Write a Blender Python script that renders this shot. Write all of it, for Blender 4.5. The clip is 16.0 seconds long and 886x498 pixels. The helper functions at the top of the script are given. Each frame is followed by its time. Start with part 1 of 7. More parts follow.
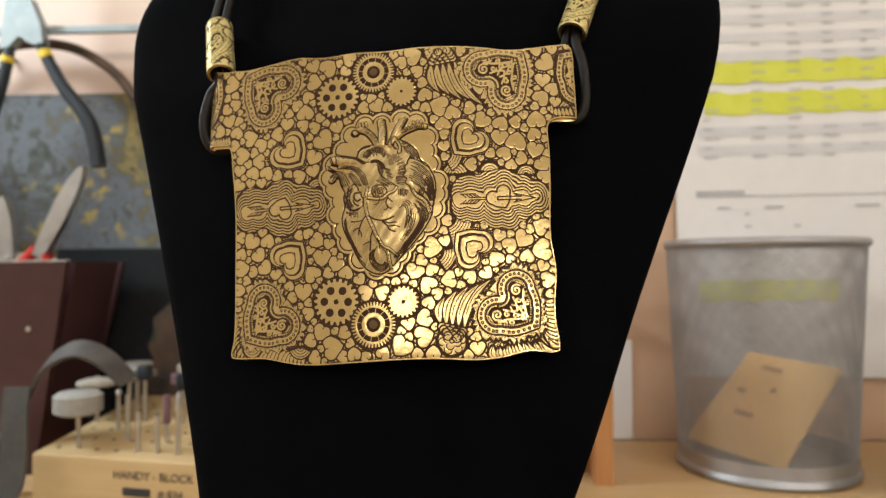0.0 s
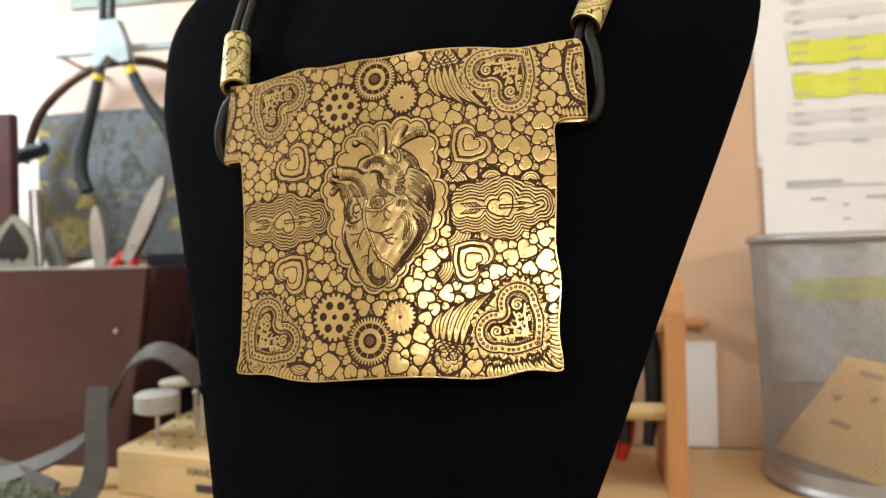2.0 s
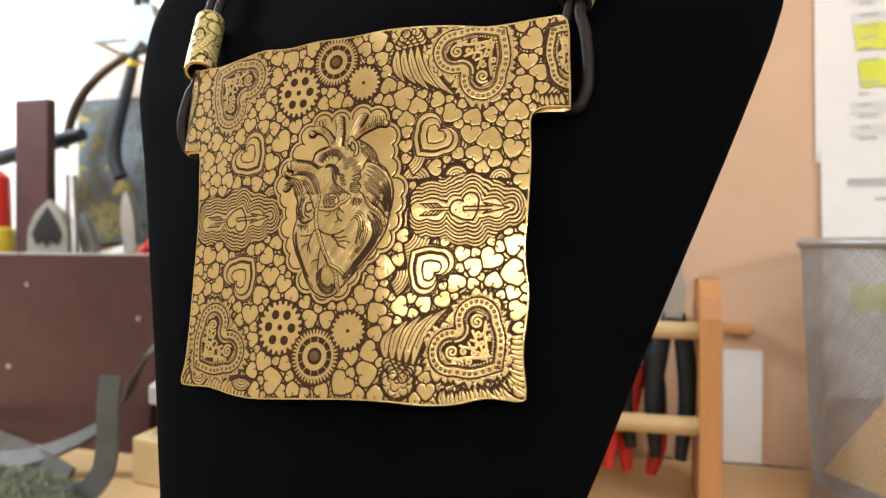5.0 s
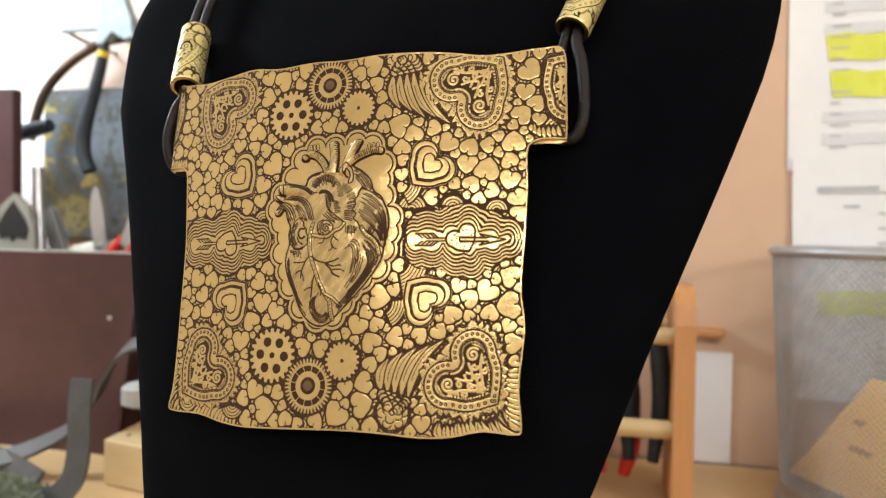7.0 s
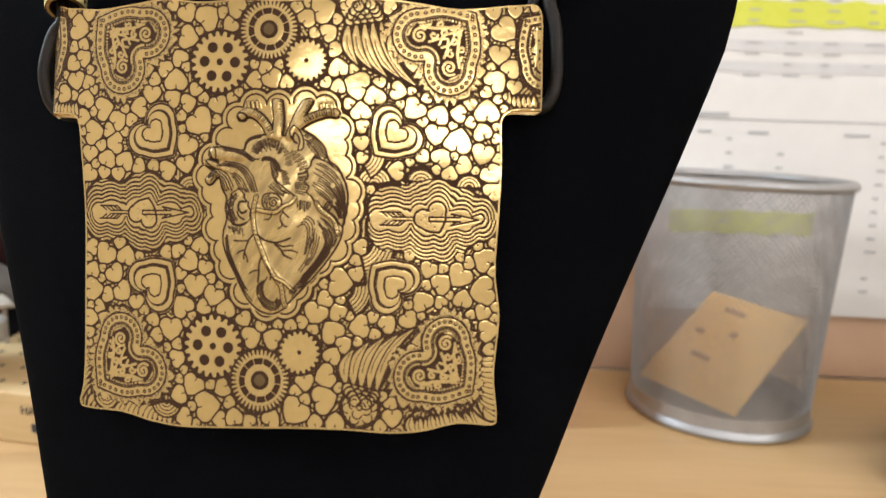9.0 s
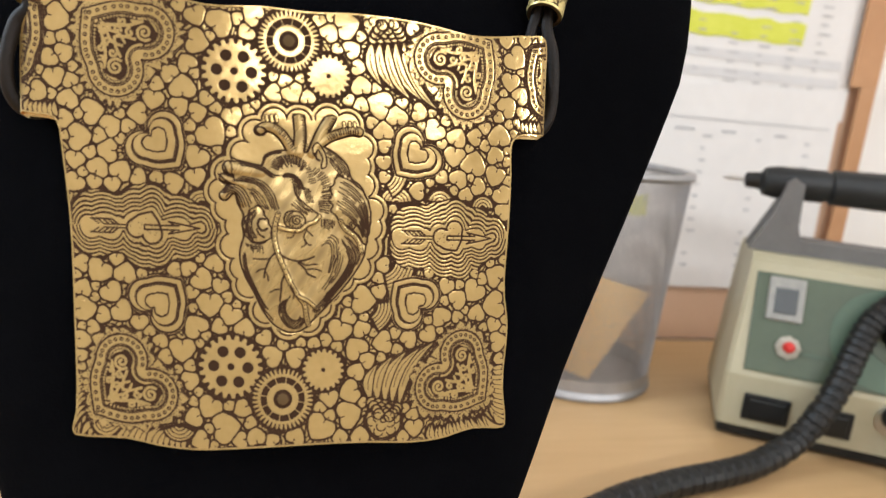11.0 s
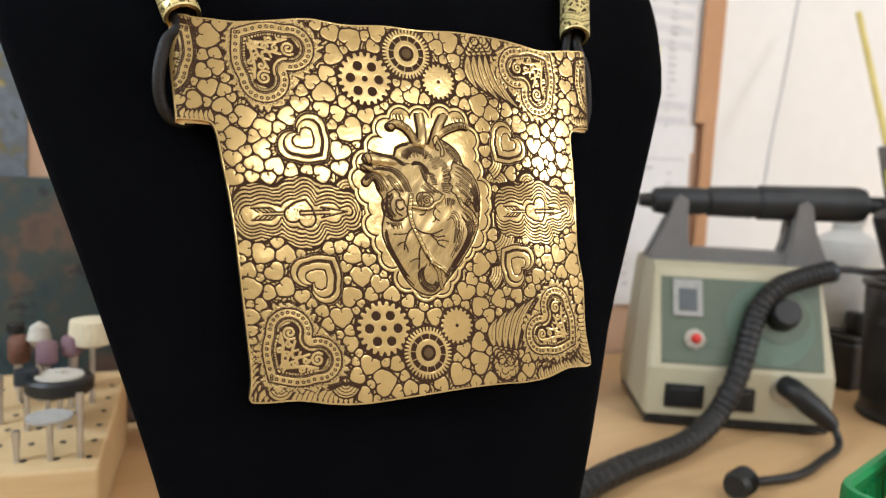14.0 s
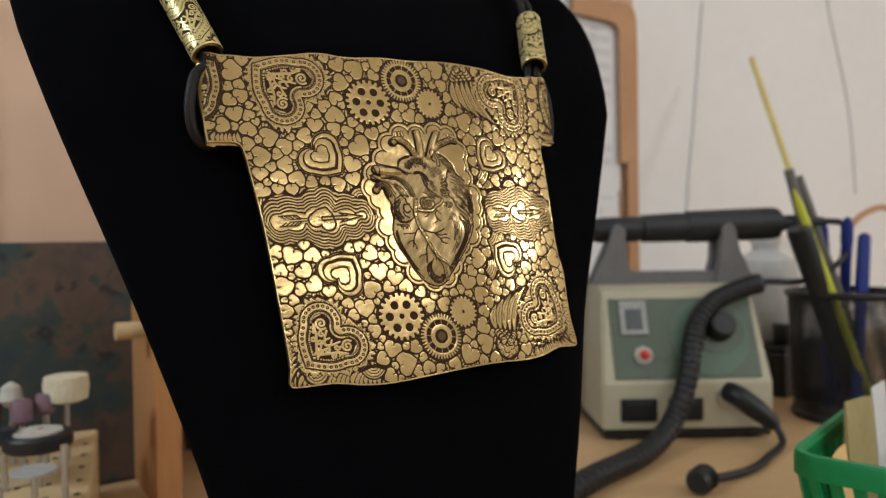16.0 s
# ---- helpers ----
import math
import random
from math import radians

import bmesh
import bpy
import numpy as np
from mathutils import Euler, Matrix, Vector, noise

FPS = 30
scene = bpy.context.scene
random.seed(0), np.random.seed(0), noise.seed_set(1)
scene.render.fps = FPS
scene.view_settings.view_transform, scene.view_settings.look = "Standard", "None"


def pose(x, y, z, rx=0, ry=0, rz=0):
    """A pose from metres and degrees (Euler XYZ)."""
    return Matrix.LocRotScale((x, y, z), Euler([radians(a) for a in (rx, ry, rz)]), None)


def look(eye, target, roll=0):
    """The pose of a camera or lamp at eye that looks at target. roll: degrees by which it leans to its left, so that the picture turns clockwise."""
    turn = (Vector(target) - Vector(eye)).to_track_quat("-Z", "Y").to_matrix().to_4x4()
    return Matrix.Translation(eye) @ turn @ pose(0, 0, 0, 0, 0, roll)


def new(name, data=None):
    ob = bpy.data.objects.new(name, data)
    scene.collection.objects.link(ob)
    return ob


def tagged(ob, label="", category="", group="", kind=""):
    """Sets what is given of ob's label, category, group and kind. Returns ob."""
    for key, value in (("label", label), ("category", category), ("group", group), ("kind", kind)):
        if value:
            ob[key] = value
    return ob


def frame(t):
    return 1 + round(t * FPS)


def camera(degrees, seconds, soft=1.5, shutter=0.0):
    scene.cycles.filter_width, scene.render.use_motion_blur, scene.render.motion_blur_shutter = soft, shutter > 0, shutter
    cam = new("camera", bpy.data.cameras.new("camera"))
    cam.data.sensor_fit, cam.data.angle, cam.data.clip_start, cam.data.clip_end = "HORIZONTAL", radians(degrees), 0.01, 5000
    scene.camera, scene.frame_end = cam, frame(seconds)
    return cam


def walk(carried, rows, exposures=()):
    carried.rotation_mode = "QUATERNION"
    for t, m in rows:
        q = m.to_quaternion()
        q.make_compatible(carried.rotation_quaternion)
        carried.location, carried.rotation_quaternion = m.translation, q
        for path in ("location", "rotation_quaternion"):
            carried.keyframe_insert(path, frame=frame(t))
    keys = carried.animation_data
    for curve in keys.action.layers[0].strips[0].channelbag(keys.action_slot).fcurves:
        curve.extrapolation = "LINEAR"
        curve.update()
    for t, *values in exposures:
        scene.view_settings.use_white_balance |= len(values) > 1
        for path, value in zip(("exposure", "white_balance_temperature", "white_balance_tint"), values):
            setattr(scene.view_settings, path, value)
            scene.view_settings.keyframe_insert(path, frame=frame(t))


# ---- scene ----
cam = camera(64.69, 16.0, soft=1.3)
cam.data.dof.use_dof, cam.data.dof.focus_distance, cam.data.dof.aperture_fstop = True, 0.150, 18.0
PATH = [
    (0, (0.00760, 0.00817, 0.12073), (-0.03340, 1.00717, 0.13836), -0.35),
    (0.5, (0.01321, 0.01026, 0.12085), (-0.08170, 1.00565, 0.13436), -0.81),
    (1, (0.01899, 0.01289, 0.12183), (-0.11138, 1.00429, 0.13326), -1.03),
    (1.5, (0.02490, 0.01471, 0.12464), (-0.13611, 1.00157, 0.13824), -1.38),
    (2, (0.03024, 0.01796, 0.12472), (-0.15816, 1.00000, 0.13514), -1.22),
    (2.5, (0.03240, 0.02460, 0.12403), (-0.18512, 1.00065, 0.12742), -1.06),
    (3, (0.03423, 0.02744, 0.12590), (-0.20817, 0.99762, 0.12792), -0.51),
    (3.5, (0.03824, 0.03283, 0.12582), (-0.22123, 0.99856, 0.11962), 0.08),
    (4, (0.04285, 0.03954, 0.12862), (-0.22981, 1.00163, 0.12228), 0.07),
    (6.3, (0.04739, 0.04108, 0.12770), (-0.21959, 1.00600, 0.12275), 0.58),
    (6.5, (0.04678, 0.04070, 0.13073), (-0.21448, 1.00583, 0.11403), 0.46),
    (7, (0.04145, 0.03977, 0.13654), (-0.18862, 1.01267, 0.11359), 0.85),
    (7.5, (0.03236, 0.04099, 0.14137), (-0.12732, 1.02609, 0.07751), 1.50),
    (8, (0.02980, 0.04584, 0.14527), (-0.08356, 1.03320, 0.03449), 2.22),
    (8.5, (0.02156, 0.04634, 0.15056), (-0.03269, 1.03628, 0.01988), 2.41),
    (9, (0.01524, 0.04872, 0.15174), (0.02443, 1.03340, -0.02239), 2.52),
    (9.2, (0.01235, 0.04888, 0.15039), (0.03807, 1.03200, -0.03011), 2.90),
    (11.3, (-0.02662, 0.04964, 0.16130), (0.28220, 0.97650, -0.05237), 5.56),
    (11.5, (-0.02903, 0.04944, 0.16106), (0.29924, 0.97280, -0.03809), 4.96),
    (12, (-0.03710, 0.04994, 0.15559), (0.34591, 0.95466, -0.03093), 5.42),
    (12.5, (-0.04672, 0.04858, 0.15193), (0.37494, 0.93885, -0.02019), 5.74),
    (13, (-0.05730, 0.04706, 0.14864), (0.38305, 0.93235, -0.00087), 4.79),
    (13.5, (-0.07027, 0.04547, 0.14326), (0.38427, 0.92666, 0.01327), 4.20),
    (14, (-0.07855, 0.04213, 0.14235), (0.39321, 0.91766, 0.03797), 2.76),
    (14.5, (-0.08898, 0.04162, 0.13697), (0.39938, 0.91053, 0.05629), 2.02),
    (15, (-0.09202, 0.03765, 0.13323), (0.41874, 0.89538, 0.07468), 0.41),
    (15.5, (-0.09774, 0.03584, 0.12984), (0.43713, 0.88015, 0.09741), -0.55),
    (16, (-0.10305, 0.03216, 0.12847), (0.45497, 0.86190, 0.11603), -0.99),
]
walk(cam, [(t, look(eye, target, roll)) for t, eye, target, roll in PATH],
     [(0.0, 0.02, 6400, 10), (1.5, 0.22, 6400, 10), (3.5, 0.40, 6300, 10), (6.5, 0.40, 6100, 10), (8.5, 0.44, 6050, 10), (10.0, 0.44, 5900, 10), (12.5, 0.36, 5750, 10), (13.5, 0.38, 5700, 10), (14.5, 0.12, 5800, 10), (16.0, -0.46, 5800, 10)])

# ---- world, lamps, exposure ----
world = bpy.data.worlds.new("room_dark")
world.use_nodes = True
world.node_tree.nodes["Background"].inputs[0].default_value = (0.9, 0.85, 0.8, 1)
world.node_tree.nodes["Background"].inputs[1].default_value = 0.02
scene.world = world
scene.view_settings.exposure = 0.0


def area_lamp(name, eye, target, sx, sy, watts, colour):
    data = bpy.data.lights.new(name, "AREA")
    data.shape, data.size, data.size_y, data.energy, data.color = "RECTANGLE", sx, sy, watts, colour
    ob = new(name, data)
    ob.matrix_world = look(eye, target)
    return ob


area_lamp("strip_lamp", (0.585, -1.80, 1.00), (0.585, 0.17, 0.15), 0.63, 0.08, 4.8, (1.0, 0.95, 0.88))
area_lamp("strip_lamp", (-0.29, -1.80, 1.00), (-0.29, 0.17, 0.15), 1.11, 0.08, 5.6, (1.0, 0.95, 0.88))
area_lamp("desk_lamp", (1.40, -1.10, 0.78), (0.1, 0.30, 0.12), 0.26, 0.14, 7.0, (1.0, 0.94, 0.86))
# unseen fill over most of the ceiling, added to brighten the leaning sleeves
area_lamp("ceiling_fill", (0.1, -0.75, 1.70), (0.1, -0.45, 0.0), 2.6, 1.7, 20.0, (1.0, 0.97, 0.93))
area_lamp("left_lamp", (-0.56, 0.27, 0.46), (-0.34, 0.487, 0.22), 0.14, 0.14, 2.6, (0.84, 0.95, 1.0))

# ---- helpers of this scene ----
def rgb(c):
    return (c[0], c[1], c[2], 1.0)


def surface(name, a, b=None, scale=40.0, rough=0.5, rough2=None, metal=0.0, bump=0.0, bump_scale=None, stretch=(1, 1, 1),
            sheen=0.0, coat=0.0, spec=0.5, detail=6.0, alpha=None, transmission=0.0, ior=1.45, island=0.0):
    """A procedural material: two colours mixed by noise at two scales, with varied roughness and fine relief."""
    m = bpy.data.materials.new(name)
    m.use_nodes = True
    nt = m.node_tree
    bsdf = nt.nodes["Principled BSDF"]
    b = b or a
    tc = nt.nodes.new("ShaderNodeTexCoord")
    mp = nt.nodes.new("ShaderNodeMapping")
    mp.inputs["Scale"].default_value = stretch
    nt.links.new(tc.outputs["Object"], mp.inputs["Vector"])
    n1 = nt.nodes.new("ShaderNodeTexNoise")
    n1.inputs["Scale"].default_value, n1.inputs["Detail"].default_value = scale, detail
    n2 = nt.nodes.new("ShaderNodeTexNoise")
    n2.inputs["Scale"].default_value, n2.inputs["Detail"].default_value = scale * 9.0, 4.0
    for n in (n1, n2):
        nt.links.new(mp.outputs["Vector"], n.inputs["Vector"])
    mixf = nt.nodes.new("ShaderNodeMix")
    mixf.inputs[0].default_value = 0.35
    nt.links.new(n1.outputs["Fac"], mixf.inputs[2])
    nt.links.new(n2.outputs["Fac"], mixf.inputs[3])
    ramp = nt.nodes.new("ShaderNodeValToRGB")
    ramp.color_ramp.elements[0].position, ramp.color_ramp.elements[1].position = 0.32, 0.68
    ramp.color_ramp.elements[0].color, ramp.color_ramp.elements[1].color = rgb(a), rgb(b)
    nt.links.new(mixf.outputs[0], ramp.inputs["Fac"])
    nt.links.new(ramp.outputs["Color"], bsdf.inputs["Base Color"])
    rr = nt.nodes.new("ShaderNodeMapRange")
    rr.inputs["To Min"].default_value = rough
    rr.inputs["To Max"].default_value = rough2 if rough2 is not None else min(1.0, rough + 0.12)
    nt.links.new(n1.outputs["Fac"], rr.inputs["Value"])
    nt.links.new(rr.outputs["Result"], bsdf.inputs["Roughness"])
    bsdf.inputs["Metallic"].default_value = metal
    bsdf.inputs["Specular IOR Level"].default_value = spec
    bsdf.inputs["Sheen Weight"].default_value = sheen
    bsdf.inputs["Coat Weight"].default_value = coat
    bsdf.inputs["Transmission Weight"].default_value = transmission
    bsdf.inputs["IOR"].default_value = ior
    if bump:
        bp = nt.nodes.new("ShaderNodeBump")
        bp.inputs["Strength"].default_value, bp.inputs["Distance"].default_value = bump, 0.0006
        nb = nt.nodes.new("ShaderNodeTexNoise")
        nb.inputs["Scale"].default_value, nb.inputs["Detail"].default_value = bump_scale or scale * 6.0, 5.0
        nt.links.new(mp.outputs["Vector"], nb.inputs["Vector"])
        nt.links.new(nb.outputs["Fac"], bp.inputs["Height"])
        nt.links.new(bp.outputs["Normal"], bsdf.inputs["Normal"])
    return m


def part(name, bm, material, parent=None, label="", smooth=False):
    """Links a bmesh as one mesh object, under a thing or a part."""
    bmesh.ops.recalc_face_normals(bm, faces=bm.faces[:])
    me = bpy.data.meshes.new(name)
    bm.to_mesh(me)
    bm.free()
    me.materials.append(material)
    if smooth:
        me.polygons.foreach_set("use_smooth", [True] * len(me.polygons))
        me.set_sharp_from_angle(angle=radians(38))
    ob = new(name, me)
    if parent is not None:
        ob.parent = parent
        ob.matrix_parent_inverse = Matrix.Identity(4)
    if label:
        ob["label"] = label
    return ob


def thing(name, label, category, place=None, group="", kind=""):
    ob = new(name)
    ob.empty_display_size = 0.01
    if place is not None:
        ob.matrix_world = place
    return tagged(ob, label, category, group, kind)


def box(bm, x0, x1, y0, y1, z0, z1, bevel=0.0, segs=2, m=None):
    """A bevelled block added to bm."""
    r = bmesh.ops.create_cube(bm, size=1.0)
    vs = r["verts"]
    for v in vs:
        v.co = Vector(((x0 + x1) / 2 + v.co.x * (x1 - x0), (y0 + y1) / 2 + v.co.y * (y1 - y0), (z0 + z1) / 2 + v.co.z * (z1 - z0)))
    if bevel:
        es = list({e for v in vs for e in v.link_edges})
        r2 = bmesh.ops.bevel(bm, geom=es, offset=bevel, segments=segs, affect="EDGES", profile=0.5)
        vs = list({v for f in r2["faces"] for v in f.verts} | {v for v in vs if v.is_valid})
    if m is not None:
        bmesh.ops.transform(bm, matrix=m, verts=vs)
    return bm


def rings(bm, loops, closed=True, cap=True, around=False):
    """Skins a row of loops of points; closed: each loop is a ring; around: last loop joins the first."""
    rows = [[bm.verts.new(p) for p in loop] for loop in loops]
    n = len(rows[0])
    pairs = list(zip(rows, rows[1:])) + ([(rows[-1], rows[0])] if around else [])
    for r0, r1 in pairs:
        for i in range(n if closed else n - 1):
            j = (i + 1) % n
            bm.faces.new((r0[i], r0[j], r1[j], r1[i]))
    if cap and closed and not around:
        bm.faces.new(rows[0][::-1])
        bm.faces.new(rows[-1])
    return bm


def lathe(bm, profile, segs=32, m=None, cap=False):
    """Turns (radius, height) pairs round z."""
    m = m or Matrix.Identity(4)
    loops = [[m @ Vector((r * math.cos(2 * math.pi * i / segs), r * math.sin(2 * math.pi * i / segs), h)) for i in range(segs)] for r, h in profile]
    return rings(bm, loops, cap=cap)


def smooth_path(points, n=8):
    """A Catmull-Rom curve through the points."""
    p = [Vector(q) for q in points]
    p = [2 * p[0] - p[1]] + p + [2 * p[-1] - p[-2]]
    out = []
    for a, b, c, d in zip(p, p[1:], p[2:], p[3:]):
        for k in range(n):
            t = k / n
            out.append(0.5 * ((2 * b) + (c - a) * t + (2 * a - 5 * b + 4 * c - d) * t * t + (3 * b - a - 3 * c + d) * t ** 3))
    out.append(p[-2])
    return out


def frames_along(path):
    """A steady frame (point, side, up) at each point of a path."""
    res, up = [], None
    for i, q in enumerate(path):
        t = (path[min(i + 1, len(path) - 1)] - path[max(i - 1, 0)]).normalized()
        if up is None:
            up = t.orthogonal().normalized()
        up = (up - t * up.dot(t)).normalized()
        res.append((q, t.cross(up), up))
    return res


def tube(bm, path, radius, segs=12):
    """A round tube along a path; radius: a number or a function of 0..1."""
    fr = frames_along(path)
    loops = []
    for i, (q, s, u) in enumerate(fr):
        r = radius(i / (len(fr) - 1)) if callable(radius) else radius
        loops.append([q + (s * math.cos(2 * math.pi * k / segs) + u * math.sin(2 * math.pi * k / segs)) * r for k in range(segs)])
    return rings(bm, loops)


def ribbon(bm, path, across, width, thick):
    """A flat strap along a path; across: the direction of its width."""
    loops = []
    for i, q in enumerate(path):
        t = (path[min(i + 1, len(path) - 1)] - path[max(i - 1, 0)]).normalized()
        a = (Vector(across) - t * t.dot(Vector(across))).normalized()
        n = t.cross(a)
        loops.append([q + a * width / 2 + n * thick / 2, q - a * width / 2 + n * thick / 2, q - a * width / 2 - n * thick / 2, q + a * width / 2 - n * thick / 2])
    return rings(bm, loops)


def prism(bm, outline, y0, y1, m=None, axis="y"):
    """A flat outline of (a, b) pairs given thickness along an axis."""
    put = {"y": lambda a, b, d: Vector((a, d, b)), "z": lambda a, b, d: Vector((a, b, d)), "x": lambda a, b, d: Vector((d, a, b))}[axis]
    m = m or Matrix.Identity(4)
    return rings(bm, [[m @ put(a, b, d) for a, b in outline] for d in (y0, y1)])


# ---- materials ----
M_TABLE = surface("maple_laminate", (0.53, 0.34, 0.160), (0.63, 0.425, 0.212), 9, 0.38, 0.5, bump=0.05, stretch=(0.25, 2.5, 1))
M_PEACH = surface("peach_board", (0.585, 0.385, 0.25), (0.65, 0.44, 0.30), 6, 0.6, 0.75, bump=0.1)
M_WHITEWALL = surface("white_wall", (0.82, 0.80, 0.76), (0.87, 0.85, 0.82), 5, 0.6, 0.8, bump=0.1)
M_ROOM = surface("unseen_room_pale", (0.76, 0.71, 0.64), (0.82, 0.77, 0.70), 2, 0.8, 0.9, bump=0.1)
M_FLOOR = surface("room_floor", (0.18, 0.13, 0.09), (0.25, 0.18, 0.12), 4, 0.5, 0.6)
M_VELVET = surface("black_velvet", (0.0010, 0.0011, 0.0017), (0.0021, 0.0023, 0.0032), 60, 0.95, 1.0, bump=0.3, bump_scale=1500, spec=0.05)
M_BRASS = surface("brass", (0.62, 0.45, 0.20), (0.70, 0.52, 0.25), 120, 0.28, 0.36, metal=1.0)
M_CORD = surface("black_cord", (0.006, 0.005, 0.004), (0.014, 0.010, 0.008), 300, 0.46, 0.58, bump=0.3, spec=0.3)
M_STEEL = surface("brushed_steel", (0.50, 0.50, 0.50), (0.62, 0.62, 0.62), 150, 0.3, 0.42, metal=1.0)
M_PAPER = surface("white_paper", (0.76, 0.74, 0.72), (0.82, 0.80, 0.78), 12, 0.7, 0.8, bump=0.08)
M_YELLOW = surface("highlighter_yellow", (0.62, 0.66, 0.06), (0.72, 0.74, 0.12), 60, 0.7)
M_GREYROW = surface("grey_print", (0.64, 0.63, 0.63), (0.70, 0.69, 0.69), 80, 0.7)
M_PINE = surface("pine_wood", (0.52, 0.36, 0.17), (0.64, 0.47, 0.25), 14, 0.5, 0.6, bump=0.12, stretch=(0.3, 3, 3))
M_BEECH = surface("stained_beech", (0.45, 0.20, 0.072), (0.57, 0.28, 0.105), 16, 0.4, 0.5, bump=0.1, stretch=(3, 3, 0.3))
M_BROWNBOX = surface("brown_box", (0.050, 0.021, 0.023), (0.082, 0.036, 0.038), 10, 0.32, 0.45, bump=0.12)
M_CREAM = surface("cream_enamel", (0.43, 0.393, 0.262), (0.49, 0.452, 0.318), 20, 0.4, 0.5, bump=0.06)
M_GREENPANEL = surface("green_panel", (0.082, 0.111, 0.070), (0.102, 0.132, 0.086), 30, 0.35, 0.45)
M_BLACK = surface("black_plastic", (0.008, 0.009, 0.009), (0.016, 0.016, 0.016), 90, 0.4, 0.5, bump=0.08)
M_GREY = surface("grey_plastic", (0.14, 0.135, 0.13), (0.18, 0.175, 0.17), 70, 0.5, 0.6, bump=0.08)
M_GREENBASKET = surface("green_plastic", (0.01, 0.24, 0.07), (0.015, 0.30, 0.09), 40, 0.35, 0.45)
M_CARD = surface("kraft_card", (0.86, 0.54, 0.20), (0.92, 0.62, 0.26), 50, 0.75, 0.85, bump=0.1)


def mottled(name, stops, scale, rough=0.6, bump=0.15, stretch=(1, 1, 1), distort=0.6):
    """A patchy painted surface: several colours along a warped noise."""
    m = surface(name, stops[0][1], stops[-1][1], scale, rough, bump=bump, stretch=stretch)
    nt = m.node_tree
    ramp = next(n for n in nt.nodes if n.type == "VALTORGB")
    for n in nt.nodes:
        if n.type == "TEX_NOISE" and n.inputs["Scale"].default_value == scale:
            n.inputs["Distortion"].default_value = distort
    el = ramp.color_ramp.elements
    while len(el) > 1:
        el.remove(el[-1])
    el[0].position, el[0].color = stops[0][0], rgb(stops[0][1])
    for p, c in stops[1:]:
        e = el.new(p)
        e.color = rgb(c)
    return m


M_PICTURE = mottled("dark_floral_picture", [(0.30, (0.025, 0.028, 0.028)), (0.40, (0.070, 0.076, 0.064)), (0.46, (0.129, 0.146, 0.168)), (0.52, (0.098, 0.109, 0.120)), (0.57, (0.119, 0.101, 0.042)), (0.63, (0.238, 0.189, 0.070)), (0.70, (0.056, 0.050, 0.031))], 19, 0.6, distort=1.2)
M_PAINTING = mottled("rusty_painting", [(0.33, (0.008, 0.014, 0.013)), (0.41, (0.022, 0.040, 0.038)), (0.465, (0.036, 0.042, 0.032)), (0.515, (0.086, 0.050, 0.029)), (0.60, (0.060, 0.038, 0.026)), (0.69, (0.012, 0.015, 0.013))], 9, 0.65, distort=0.9)


def speckled(m, scale, size, colour, much=0.85, where=0.0):
    """Scattered uneven flecks over a material's colour; where: how much of it stays free of them."""
    nt = m.node_tree
    bsdf = nt.nodes["Principled BSDF"]
    old = bsdf.inputs["Base Color"].links[0].from_socket
    tc, no, add, vo, rg, pn, pr, mul, mix = (nt.nodes.new("ShaderNode" + k) for k in ("TexCoord", "TexNoise", "Mix", "TexVoronoi", "MapRange", "TexNoise", "MapRange", "Math", "Mix"))
    no.inputs["Scale"].default_value = scale * 1.3
    add.data_type, add.blend_type = "RGBA", "LINEAR_LIGHT"
    add.inputs[0].default_value = 0.9 / scale
    vo.inputs["Scale"].default_value, vo.inputs["Randomness"].default_value = scale, 1.0
    rg.inputs["From Min"].default_value, rg.inputs["From Max"].default_value = size * 0.5, size
    rg.inputs["To Min"].default_value, rg.inputs["To Max"].default_value = much, 0.0
    pn.inputs["Scale"].default_value = scale * 0.28
    pr.inputs["From Min"].default_value, pr.inputs["From Max"].default_value = where - 0.04, where + 0.04
    mul.operation = "MULTIPLY"
    mix.data_type = "RGBA"
    nt.links.new(tc.outputs["Object"], no.inputs["Vector"])
    nt.links.new(tc.outputs["Object"], pn.inputs["Vector"])
    nt.links.new(tc.outputs["Object"], add.inputs[6])
    nt.links.new(no.outputs["Color"], add.inputs[7])
    nt.links.new(add.outputs[2], vo.inputs["Vector"])
    nt.links.new(vo.outputs["Distance"], rg.inputs["Value"])
    nt.links.new(pn.outputs["Fac"], pr.inputs["Value"])
    nt.links.new(rg.outputs["Result"], mul.inputs[0])
    nt.links.new(pr.outputs["Result"], mul.inputs[1])
    nt.links.new(mul.outputs[0], mix.inputs[0])
    nt.links.new(old, mix.inputs[6])
    mix.inputs[7].default_value = rgb(colour)
    nt.links.new(mix.outputs[2], bsdf.inputs["Base Color"])


speckled(M_PAINTING, 62.0, 0.30, (0.012, 0.010, 0.009), 0.8, 0.45)
speckled(M_PICTURE, 52.0, 0.34, (0.46, 0.34, 0.055), 0.75, 0.53)
M_SALMON = surface("salmon_card", (0.66, 0.50, 0.41), (0.72, 0.57, 0.48), 8, 0.6, 0.7, bump=0.1)
M_TAN = surface("tan_board", (0.46, 0.24, 0.11), (0.54, 0.30, 0.15), 12, 0.55, 0.65, bump=0.1)
M_BLUEGREY = surface("blue_black_rubber", (0.009, 0.015, 0.021), (0.017, 0.026, 0.036), 80, 0.42, 0.55, bump=0.1)
M_YBAND = surface("yellow_plastic", (0.70, 0.50, 0.03), (0.78, 0.58, 0.06), 60, 0.4)
